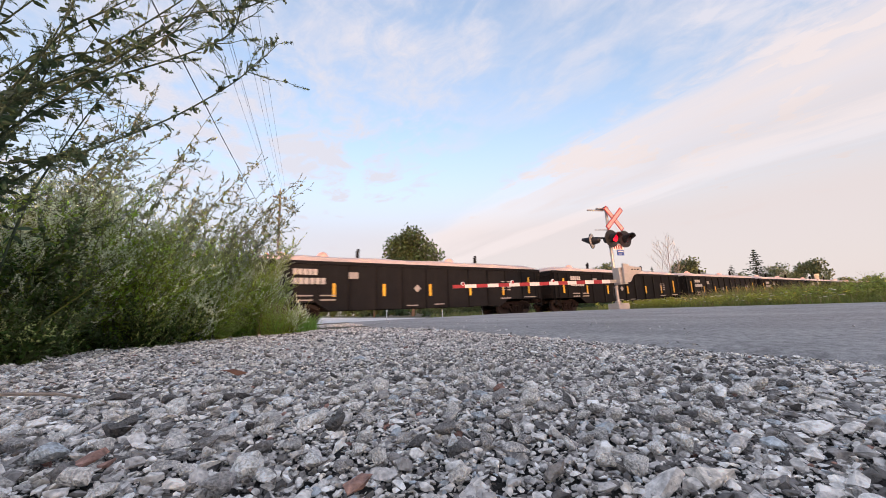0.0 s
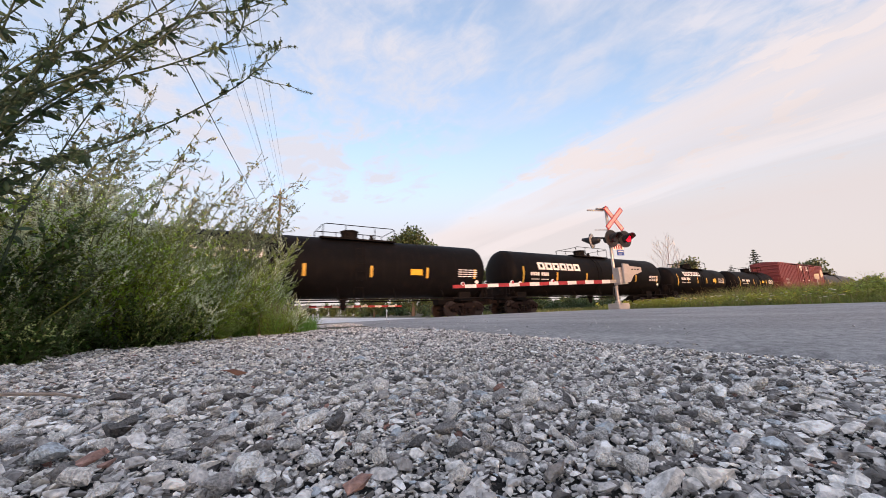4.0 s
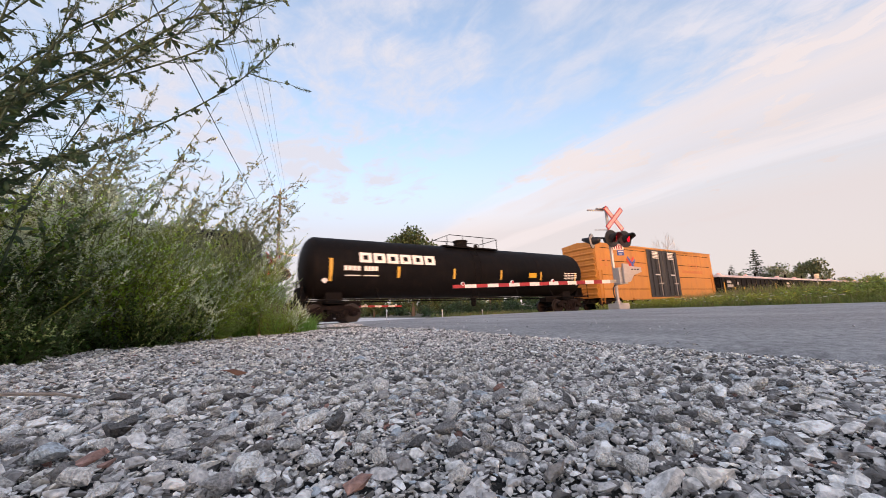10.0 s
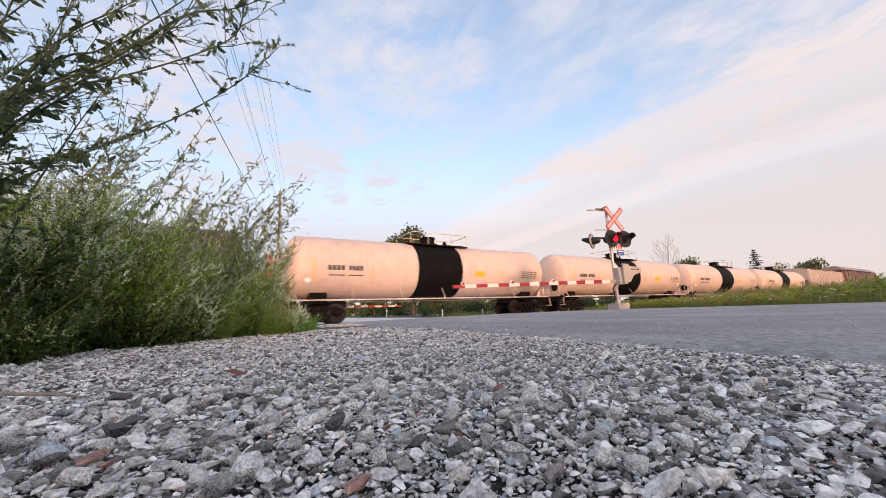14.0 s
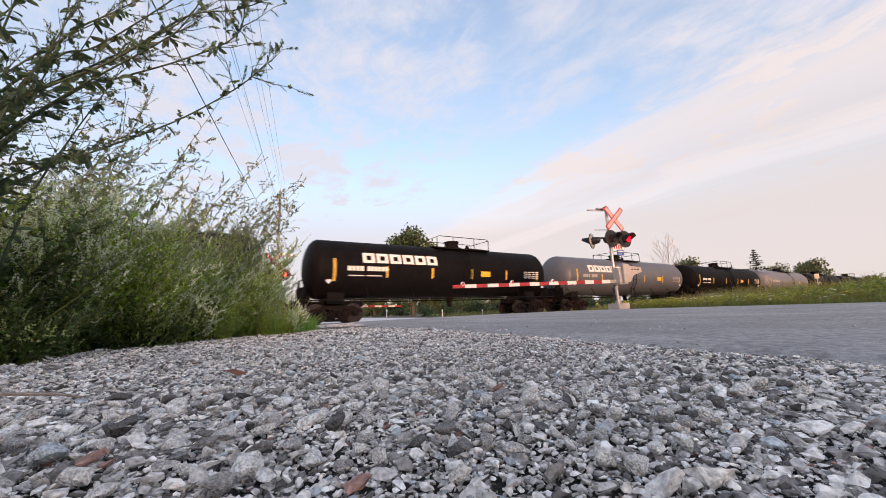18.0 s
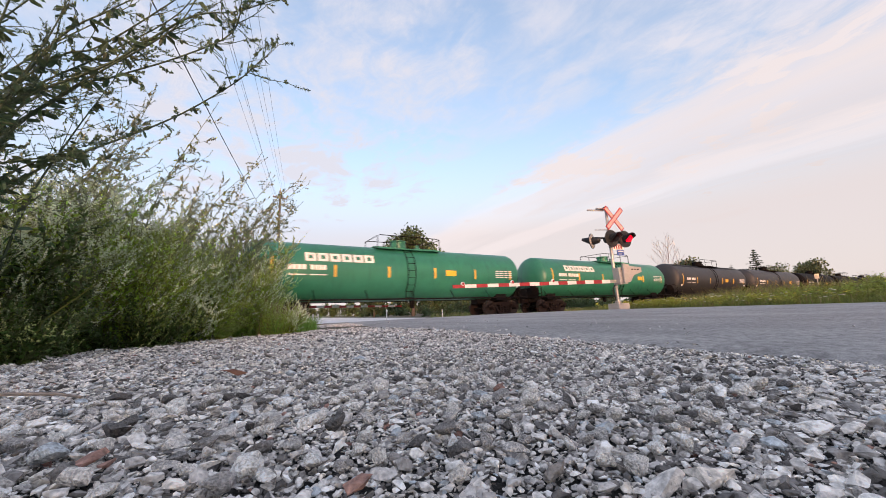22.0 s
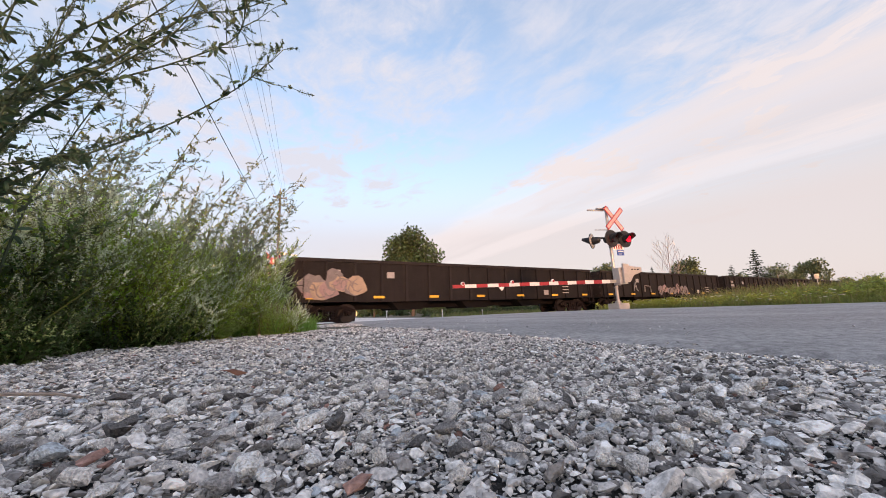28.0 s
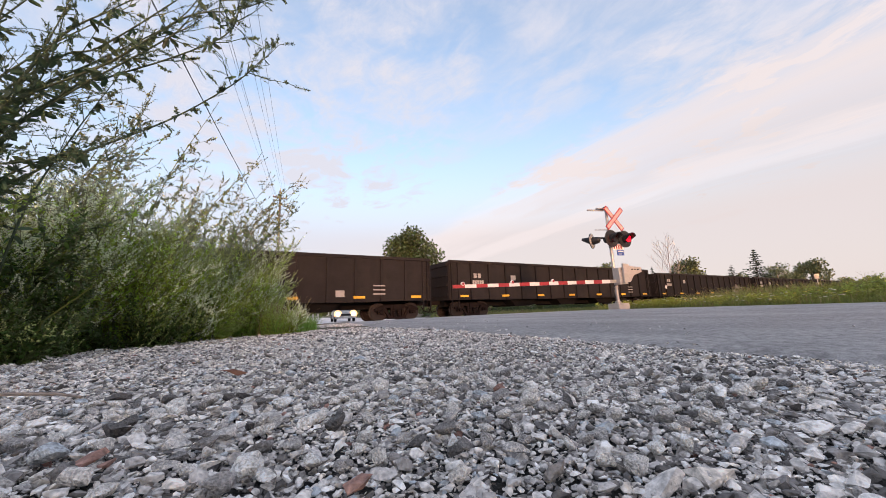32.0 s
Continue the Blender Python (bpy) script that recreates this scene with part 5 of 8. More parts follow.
def hopper(k, L):
    M = mat("tan grey hopper paint", (0.42, 0.365, 0.335), 0.55, var=0.12, scale=1.5, stain=(0.40, 0.30, 0.24), stain_amt=0.5)
    Mb = mat("rusty hopper chute", (0.32, 0.15, 0.08), 0.7, var=0.25)
    hl = L / 2 - 0.5
    hw = 1.52
    tc = hl - 2.0
    car = car_base("hopper_car", "tan covered hopper car with sloped ends and chutes", "hopper car", L, tc)
    zt, zb = 4.45, 1.2
    b = hl - 2.3
    side = [(-b, zb), (b, zb), (hl - 0.1, 2.9), (hl - 0.1, zt), (-hl + 0.1, zt), (-hl + 0.1, 2.9)]
    part("body", Geo().prism(side, -hw + 0.04, hw - 0.04), M, car)
    for i in range(17):
        x = -b + 0.2 + i * (2 * b - 0.4) / 16
        part("side_rib", shared("hopper_rib", lambda: Geo().box(-0.03, 0.03, -hw, -hw + 0.041, zb + 0.1, zt - 0.06), M), M, car, at=(x, 0, 0))
    part("side_sill", Geo().box(-hl + 0.1, hl - 0.1, -hw - 0.01, -hw + 0.15, zb - 0.2, zb + 0.02).box(-hl + 0.1, hl - 0.1, hw - 0.15, hw, zb - 0.2, zb + 0.02), M, car)
    roof = Geo()
    pr = [(-hw, zt - 0.05), (-hw, zt + 0.02), (-0.6, zt + 0.28), (0.6, zt + 0.28), (hw, zt + 0.02), (hw, zt - 0.05)]
    roof.add([(x, y, z) for x in (-hl + 0.1, hl - 0.1) for y, z in pr], [tuple(range(6)), tuple(range(11, 5, -1))] + [(i, 6 + i, 7 + i, i + 1) for i in range(5)])
    part("roof", roof, M, car)
    g = Geo()
    for y in (-0.95, 0.75):
        g.box(-hl - 0.1, hl + 0.1, y, y + 0.2, zt + 0.33, zt + 0.36)
    for i in range(14):
        x = -hl + 0.3 + i * (2 * hl - 0.6) / 13
        g.box(x - 0.03, x + 0.03, -0.95, 0.95, zt + 0.2, zt + 0.33)
    part("roof_walk", g, mat("galvanised grating", (0.26, 0.22, 0.20), 0.6, 0.3), car, "grey roof walkway grating")
    part("hatch", Geo().box(-hl + 1.0, hl - 1.0, -0.35, 0.35, zt + 0.28, zt + 0.36, 0.05), M, car)
    for i in range(4):
        x = -b + 0.95 + i * (2 * b - 1.9) / 3
        part("chute", shared("hopper_chute", lambda: Geo().add([(-1.05, -1.35, zb - 0.02), (1.05, -1.35, zb - 0.02), (1.05, 1.35, zb - 0.02), (-1.05, 1.35, zb - 0.02), (-0.6, -0.95, 0.5), (0.6, -0.95, 0.5), (0.6, 0.95, 0.5), (-0.6, 0.95, 0.5)], [(0, 1, 5, 4), (1, 2, 6, 5), (2, 3, 7, 6), (3, 0, 4, 7), (4, 5, 6, 7), (3, 2, 1, 0)]), Mb), Mb, car, "rusty discharge chute", at=(x, 0, 0))
    for s in (1, -1):
        g = Geo()
        for x in (hl - 0.15, hl - 0.75, hl - 1.3):
            g.box(s * x - 0.05, s * x + 0.05, -hw, -hw + 0.1, zb, 2.95 - (hl - x) * 0.4)
        part("end_post", g, M, car)
        part("ladder", ladder_geo(s * (hl - 0.35), -hw - 0.015, zb - 0.5, zt), M, car)
    part("lettering", bars([(-hl + 2.2, -hl + 3.6, 3.9, 3.98), (-hl + 2.5, -hl + 4.0, 3.6, 3.7), (-hl + 3.2, -hl + 4.2, 3.25, 3.4), (-hl + 4.3, -hl + 5.0, 2.1, 2.2), (-hl + 4.3, -hl + 4.9, 1.8, 1.9)], -hw - 0.004), M_grey_letter, car)
    return car


# the order of the cars, front to back: kind and length over couplers
CARS = ([("covered", 17.8)] * 10 + [("covered", 18.01), ("covered", 17.96), ("covered", 18.25), ("covered", 18.99), ("tank", 12.54, "black", 0), ("brown", 18.75), ("tank", 17.44, "darkgrey", 0), ("red", 20.13),
        ("tank", 13.9, "black", 0), ("tank", 13.65, "black", 1), ("tank", 19.42, "black", 2), ("tank", 19.42, "black", 1), ("tank", 19.42, "black", 1), ("covered", 19.73), ("covered", 17.81), ("covered", 16.99),
        ("covered", 17.2), ("covered", 17.08), ("covered", 17.23), ("covered", 17.77), ("covered", 17.48), ("covered", 17.53), ("covered", 17.25), ("covered", 17.98),
        ("yellow", 20.0), ("tank", 20.81, "black", 2), ("tank", 20.45, "black", 2), ("tank", 18.53, "grey", 0), ("rust", 17.88), ("autorack", 26.84), ("hopper", 20.28), ("tank", 17.51, "white", 0),
        ("tank", 17.85, "white", 0), ("tank", 18.05, "white", 0), ("tank", 17.6, "white", 0), ("tank", 17.6, "maroon", 0), ("tank", 17.43, "black", 0), ("tank", 17.43, "black", 0), ("tank", 17.43, "black", 1), ("tank", 19.17, "black", 0),
        ("tank", 18.54, "black", 0), ("tank", 17.97, "lightgrey", 0), ("tank", 18.6, "black", 0), ("tank", 18.27, "grey", 2), ("tank", 17.1, "black", 2), ("tank", 18.65, "black", 0), ("tank", 18.17, "black", 1), ("tank", 18.14, "sooty", 0),
        ("tank", 17.93, "black", 0), ("tank", 18.01, "black", 0), ("tank", 17.87, "black", 0), ("tank", 18.58, "darkgrey", 0), ("tank", 17.58, "darkgrey", 0), ("tank", 17.46, "green", 1), ("tank", 17.24, "green", 1), ("tank", 18.17, "black", 0),
        ("tank", 19.07, "white", 0), ("tank", 17.96, "white", 1), ("tank", 18.77, "grey", 0), ("tank", 18.16, "black", 0), ("tank", 18.21, "grey", 0), ("long", 22.71), ("long", 21.94), ("long", 21.06),
        ("long", 21.06), ("long", 21.06), ("long", 20.67), ("long", 21.57), ("long", 21.3), ("long", 21.12), ("long", 21.08), ("long", 21.0),
        ("long", 21.0)])
TRAIN = []


def build_train():
    u = -sum(c[1] for c in CARS[:10])
    for k, c in enumerate(CARS):
        L = c[1]
        if c[0] == "tank":
            band = c[2] == "white" and 40 < k < 46
            car = tank(k, L, c[2], c[3], band=band, dome="fore" if k % 3 == 0 else "mid", ladder=not band, topband=(k == 62))
        elif c[0] in ("yellow", "red"):
            car = boxcar(k, L, c[0])
        elif c[0] == "autorack":
            car = autorack(k, L)
        elif c[0] == "hopper":
            car = hopper(k, L)
        else:
            car = gondola(k, L, c[0])
        TRAIN.append((car, u + L / 2))
        u += L


# ---- sky ----
def build_sky():
    H = 400.0
    g = Geo()
    rs = [0, 60, 150, 300, 500, 800, 1200, 1700, 2300, 3000, 3700, 4300]
    for r in rs:
        for k in range(48):
            a = 2 * math.pi * k / 48
            g.v.append((r * math.cos(a), r * math.sin(a), H - r * r * (H + 60) / (4300.0 ** 2)))
    g.f = [(i * 48 + k, i * 48 + (k + 1) % 48, (i + 1) * 48 + (k + 1) % 48, (i + 1) * 48 + k) for i in range(len(rs) - 1) for k in range(48)]
    m, nt, bs = node_mat("thin high cloud")
    N, L = nt.nodes, nt.links
    N.remove(bs)
    tc = N.new("ShaderNodeTexCoord")
    sep = N.new("ShaderNodeSeparateXYZ")
    L.new(tc.outputs["Object"], sep.inputs[0])

    def noise_tex(scale, detail, stretch, rough=0.55, off=(0, 0, 0)):
        mp = N.new("ShaderNodeMapping")
        mp.inputs["Scale"].default_value = stretch
        mp.inputs["Location"].default_value = off
        L.new(tc.outputs["Object"], mp.inputs["Vector"])
        t = N.new("ShaderNodeTexNoise")
        t.inputs["Scale"].default_value, t.inputs["Detail"].default_value, t.inputs["Roughness"].default_value = scale, detail, rough
        t.inputs["Distortion"].default_value = 0.6
        L.new(mp.outputs[0], t.inputs["Vector"])
        return t.outputs["Fac"]

    def math_node(op, a, b=None, c=None):
        n = N.new("ShaderNodeMath")
        n.operation = op
        for i, v in enumerate((a, b, c)):
            if v is None:
                continue
            if isinstance(v, (int, float)):
                n.inputs[i].default_value = v
            else:
                L.new(v, n.inputs[i])
        return n.outputs[0]

    def smooth(v, a, b, lo=0.0, hi=1.0):
        n = N.new("ShaderNodeMapRange")
        n.interpolation_type = "SMOOTHSTEP"
        n.inputs["From Min"].default_value, n.inputs["From Max"].default_value = a, b
        n.inputs["To Min"].default_value, n.inputs["To Max"].default_value = lo, hi
        L.new(v, n.inputs["Value"])
        return n.outputs[0]
    wisp = noise_tex(0.0065, 12, (1.0, 0.75, 1.0), 0.60)
    fleck = noise_tex(0.02, 8, (1.0, 0.7, 1.0), 0.62, (7, 2, 0))
    broad = noise_tex(0.0022, 5, (1, 0.6, 1), 0.5, (30, 5, 0))
    fibre = noise_tex(0.004, 8, (2.6, 0.35, 1.0), 0.6, (3, 9, 0))
    px = math_node("ADD", sep.outputs["X"], math_node("MULTIPLY", math_node("SUBTRACT", broad, 0.5), 420.0))
    px = math_node("ADD", px, math_node("MULTIPLY", math_node("SUBTRACT", fibre, 0.5), 260.0))
    veil = smooth(px, 600, 860)
    rim = math_node("MULTIPLY", smooth(px, 660, 800), smooth(px, 830, 1150, 1.0, 0.0))
    streak = math_node("MULTIPLY", smooth(px, 1040, 1130), smooth(px, 1150, 1260, 1.0, 0.0))
    far = smooth(math_node("SQRT", math_node("ADD", math_node("MULTIPLY", sep.outputs["X"], sep.outputs["X"]), math_node("MULTIPLY", sep.outputs["Y"], sep.outputs["Y"]))), 450, 1650)
    soft = math_node("MULTIPLY_ADD", fleck, 0.42, math_node("MULTIPLY", wisp, 0.70))
    puffs = math_node("MULTIPLY", smooth(soft, 0.40, 0.76), smooth(broad, 0.22, 0.62))
    haze = math_node("MULTIPLY_ADD", fibre, 0.42, 0.07)
    dens = math_node("ADD", haze, math_node("MULTIPLY", puffs, 0.95))
    dens = math_node("MAXIMUM", dens, math_node("MULTIPLY", veil, math_node("MULTIPLY_ADD", fibre, 0.45, 0.62)))
    dens = math_node("MAXIMUM", dens, math_node("MULTIPLY_ADD", far, 0.74, 0.22))
    dens = math_node("MINIMUM", math_node("ADD", dens, math_node("MULTIPLY", math_node("ADD", rim, streak), 0.045)), 0.98)
    # clear towards the low sun
    front = math_node("ADD", math_node("MULTIPLY", sep.outputs["X"], -math.sin(SUN_AZ)), math_node("MULTIPLY", sep.outputs["Y"], -math.cos(SUN_AZ)))
    aside = math_node("ABSOLUTE", math_node("SUBTRACT", math_node("MULTIPLY", sep.outputs["X"], math.cos(SUN_AZ)), math_node("MULTIPLY", sep.outputs["Y"], math.sin(SUN_AZ))))
    dens = math_node("MULTIPLY", dens, math_node("MAXIMUM", smooth(front, -2100, -1200), smooth(aside, 350, 900)))
    low = smooth(math_node("ADD", sep.outputs["X"], math_node("MULTIPLY", sep.outputs["Y"], 0.6)), 900, 2300)
    warm = math_node("MAXIMUM", veil, low)
    col = N.new("ShaderNodeMix")
    col.data_type = "RGBA"
    col.inputs["A"].default_value, col.inputs["B"].default_value = (0.83, 0.885, 1.0, 1), (0.875, 0.828, 0.828, 1)
    L.new(warm, col.inputs["Factor"])
    lift = math_node("MULTIPLY_ADD", math_node("ADD", rim, streak), 0.025, CLOUD_GLOW)
    em = N.new("ShaderNodeEmission")
    L.new(lift, em.inputs["Strength"])
    L.new(col.outputs["Result"], em.inputs["Color"])
    tr = N.new("ShaderNodeBsdfTransparent")
    mx = N.new("ShaderNodeMixShader")
    L.new(dens, mx.inputs[0])
    L.new(tr.outputs[0], mx.inputs[1])
    L.new(em.outputs[0], mx.inputs[2])
    L.new(mx.outputs[0], N["Material Output"].inputs["Surface"])
    return tagged(part("backdrop", g, m, smooth=True), "thin drifting clouds, white above and peach near the horizon", "sky", kind="structure")


CLOUD_GLOW = 0.23


# ---- crossing signals ----
M_alu = mat("weathered aluminium", (0.45, 0.42, 0.39), 0.45, 0.6, var=0.15, scale=8)
M_signal_black = mat("signal black", (0.012, 0.012, 0.013), 0.55, var=0.3)
M_sign_white = mat("sign white", (0.78, 0.74, 0.70), 0.5, var=0.08)
M_sign_red = mat("sign red", (0.33, 0.025, 0.03), 0.45, var=0.1)
M_pinkface = mat("faded pinkish sheeting", (0.55, 0.36, 0.34), 0.5, var=0.12)
M_sign_blue = mat("sign blue", (0.05, 0.10, 0.35), 0.45, var=0.1)
M_lens_dark = mat("dark red lens", (0.007, 0.002, 0.002), 0.3, var=0.2)
M_lit = glow_mat("lit red lens", (0.9, 0.004, 0.02), 0.42)
LIT = []


def signal_lamp(parent, m, keyed=None):
    """A flashing lamp: backboard, hood, housing and a lit disc that turns its glowing face to and from the lens opening."""
    lamp = part("lamp", shared("lamp_housing", lambda: Geo().lathe([(0.02, 0.02), (0.02, 0.15), (0.10, 0.16), (0.28, 0.12), (0.34, 0.05)], 18, "y"), M_signal_black, True), M_signal_black, parent, "black flasher lamp", at=m)
    ring = Geo()
    n = 28
    for y in (0.0, 0.02):
        for r in (0.155, 0.31):
            ring.v += [(r * math.cos(2 * math.pi * k / n), y, r * math.sin(2 * math.pi * k / n)) for k in range(n)]
    for k in range(n):
        j = (k + 1) % n
        ring.f += [(k, j, n + j, n + k), (3 * n + k, 3 * n + j, 2 * n + j, 2 * n + k), (n + k, n + j, 3 * n + j, 3 * n + k), (j, k, 2 * n + k, 2 * n + j)]
    part("backboard", ring, M_signal_black, lamp, "round black backboard", smooth=False)
    hood = Geo()
    for r in (0.165, 0.172):
        for y, lo in ((-0.02, -60), (-0.34, 20)):
            hood.v += [(r * math.cos(radians(lo + (180 - 2 * lo) * k / 14)), y, r * math.sin(radians(lo + (180 - 2 * lo) * k / 14))) for k in range(15)]
    hood.f = [(k, k + 1, 16 + k, 15 + k) for k in range(14)] + [(31 + k, 30 + k, 45 + k, 46 + k) for k in range(14)] + [(15 + k, 16 + k, 46 + k, 45 + k) for k in range(14)]
    part("hood", hood, M_signal_black, lamp, "long black hood")
    part("lens", shared("lens_back", lambda: Geo().lathe([(0.005, 0.02), (0.012, 0.15), (0.016, 0.15)], 20, "y"), M_lens_dark), M_lens_dark, lamp, "dark red lens", at=(0, 0.0, 0))
    if keyed is not None:
        g = Geo().lathe([(-0.006, 0.01), (-0.004, 0.135), (0.0, 0.137), (0.004, 0.135), (0.006, 0.01)], 20, "y")
        me = g.mesh("lit_disc")
        me.materials.append(M_lit)
        me.materials.append(M_lens_dark)
        for f in me.polygons:
            f.material_index = 0 if f.center.y < -0.001 else 1
        disc = part("lit_disc", me, M_lit, lamp, "red lens disc, glowing on one face", at=(0, -0.14, 0))
        LIT.append((disc, keyed))
    return lamp


def crossbuck(parent, m, name="crossbuck"):
    cb = part(name, Geo().box(-0.05, 0.05, -0.02, 0.02, -0.1, 0.1), M_alu, parent, "red-edged white crossbuck boards", at=m)
    for i, a in enumerate((48, -42)):
        r = pose(0, -0.03 - 0.03 * i, 0, 0, a, 0)
        part("board", Geo().box(-0.62, 0.62, -0.008, 0.008, -0.10, 0.10), M_sign_red, cb, at=r)
        part("board_face", Geo().box(-0.575, 0.575, -0.004, 0.004, -0.062, 0.062), M_pinkface, cb, at=r @ Matrix.Translation((0, -0.0125, 0)))
    return cb


def crossing_signal(at, rz, flip, label):
    sg = thing("crossing_signal", label, "crossing signal", "crossing signals", at=pose(*at, 0, -1.2, rz))
    part("footing", Geo().box(-0.28, 0.28, -0.28, 0.28, -0.5, 0.26, 0.03), M_concrete, sg, "concrete footing")
    part("mast", Geo().lathe([(0.26, 0.11), (0.34, 0.11), (0.36, 0.06), (4.0, 0.055), (4.05, 0.03)], 14, "z"), M_alu, sg, "aluminium mast", smooth=True)
    for z in (0.9, 2.2, 2.5, 3.2):
        part("clamp", shared("mast_clamp", lambda: Geo().lathe([(-0.04, 0.075), (0.04, 0.075)], 12, "z"), M_alu), M_alu, sg, at=(0, 0, z))
    crossbuck(sg, pose(0.21, -0.12, 3.64))
    # thin boards of the side crossbuck, seen on edge
    edge = part("side_bracket", Geo().box(-0.85, 0.1, -0.03, 0.03, 3.98, 4.03).box(-0.35, 0.2, -0.05, 0.05, 4.05, 4.10), M_alu, sg, "grey boards on edge at the mast top", at=pose(0, 0, 0, 0, -2, 0))
    part("bell", Geo().lathe([(4.05, 0.03), (4.08, 0.11), (4.14, 0.12), (4.18, 0.05)], 14, "z"), M_alu, sg)
    part("lamp_arm", Geo().tube([(-0.88, 0.0, 2.86), (0.66, 0.0, 2.84)], 0.035, 8), M_signal_black, sg)
    part("lamp_arm", Geo().tube([(-0.7, 0.02, 3.18), (0.0, 0.0, 3.20)], 0.018, 6), M_alu, sg)
    if flip:
        signal_lamp(sg, pose(0.37, 0.2, 2.86, 0, 0, 180), 0)
        signal_lamp(sg, pose(-0.40, 0.2, 2.86, 0, 0, 180), 1)
    signal_lamp(sg, pose(-0.12, -0.22, 2.80) @ Matrix.Scale(1.12, 4), 0)
    signal_lamp(sg, pose(0.64, -0.18, 2.80) @ Matrix.Scale(1.12, 4), 1)
    back_lamp = signal_lamp(sg, pose(-0.86, 0.1, 2.74, 0, 0, 206) @ Matrix.Scale(0.98, 4)) if not flip else sg
    if not flip:
        part("back_plate", Geo().lathe([(0.021, 0.28), (0.03, 0.27), (0.045, 0.10)], 24, "y"), M_alu, back_lamp, "pale metal back of the lamp board")
    pn = part("track_sign", Geo().box(0.0, 0.56, -0.012, 0.012, 2.38, 2.60, 0.0), M_sign_white, sg, "small white and red sign", at=pose(0, -0.1, 0))
    part("sign_mark", Geo().box(0.02, 0.54, -0.008, 0, 2.54, 2.58).box(0.04, 0.10, -0.008, 0, 2.40, 2.53).box(0.16, 0.22, -0.008, 0, 2.40, 2.53).box(0.28, 0.34, -0.008, 0, 2.40, 2.53).box(0.40, 0.46, -0.008, 0, 2.40, 2.53), M_sign_red, pn, at=(0, -0.013, 0))
    bn = part("notice_sign", Geo().box(0.20, 0.56, -0.012, 0.012, 2.14, 2.35), M_sign_blue, sg, "small blue notice sign", at=pose(0, -0.1, 0))
    part("sign_mark", Geo().box(0.24, 0.52, -0.006, 0, 2.28, 2.32).box(0.26, 0.44, -0.006, 0, 2.18, 2.21), M_sign_white, bn, at=(0, -0.013, 0))
    mech = part("gate_mechanism", Geo().box(-0.18, 0.22, -0.42, -0.07, 0.98, 1.62, 0.04), M_alu, sg, "grey gate machine housing")
    part("cover_plate", Geo().box(-0.10, 0.14, -0.44, -0.421, 1.1, 1.5), M_concrete, mech)
    part("counterweight", Geo().prism([(-0.1, 1.02), (0.2, 1.04), (0.42, 1.3), (0.86, 1.42), (0.86, 1.6), (0.22, 1.66), (0.2, 1.74), (-0.08, 1.76)], -0.53, -0.46), M_concrete, sg, "pale counterweight plate")
    for x in (0.35, 0.5, 0.65):
        part("weight_bolt", Geo().lathe([(-0.57, 0.025), (-0.53, 0.025)], 8, "y", (x, 0, 1.52)), M_signal_black, sg)
    part("conduit", Geo().tube([(-0.12, -0.1, 1.0), (-0.3, -0.12, 0.85), (-0.28, -0.1, 0.6), (-0.1, 0, 0.4)], 0.02, 6), M_signal_black, sg)
    arm = part("gate_arm", Geo().box(-0.55, 0.1, -0.2, -0.15, 1.05, 1.17), M_alu, sg, "lowered red and white gate arm")
    L = 7.1
    n = 16
    w = (L - 0.5) / n
    for i in range(n):
        x = -0.5 - i * w
        h = 0.068 - 0.001 * i
        part("stripe", Geo().box(x - w, x, -0.205, -0.155, 1.11 - h, 1.11 + h), M_sign_red if i % 2 else M_sign_white, arm)
    for x in (-L + 0.35, -L + 2.2, -L + 3.9):
        al = part("arm_light", shared("arm_light", lambda: Geo().lathe([(-0.05, 0.04), (-0.03, 0.065), (0.03, 0.065), (0.05, 0.04)], 14, "y"), M_sign_white), M_sign_white, arm, "small lamp on the gate arm", at=(x, -0.18, 1.19))
        part("arm_lens", shared("arm_lens", lambda: Geo().lathe([(-0.06, 0.02), (-0.055, 0.045), (-0.05, 0.045)], 12, "y"), M_sign_red), M_sign_red, al)
    return sg


# ---- pole line ----
M_polewood = mat("grey pole wood", (0.13, 0.125, 0.125), 0.9, var=0.25, scale=4, bump=0.5)
M_wire = mat("wire", (0.05, 0.05, 0.055), 0.6)
M_insul = mat("insulator", (0.35, 0.33, 0.32), 0.3)


def power_pole(x, y, z, h, turn=0):
    p = thing("power_pole", "grey wooden power pole with a crossarm", "power pole", "power poles", at=pose(x, y, z, 0, 0, turn))
    part("pole", Geo().lathe([(-0.5, 0.20), (h * 0.5, 0.165), (h, 0.12)], 12, "z"), M_polewood, p, smooth=True)
    part("crossarm", Geo().box(-0.85, 0.85, -0.06, 0.06, h - 1.0, h - 0.85), M_polewood, p)
    for a in (-0.78, -0.44, 0.44, 0.78):
        part("insulator", shared("insulator", lambda: Geo().lathe([(0, 0.05), (0.05, 0.07), (0.1, 0.05), (0.16, 0.06), (0.2, 0.03)], 10, "z"), M_insul), M_insul, p, at=(a, 0, h - 0.85))
    part("top_pin", Geo().lathe([(h, 0.04), (h + 0.35, 0.03)], 8, "z"), M_insul, p)
    return p


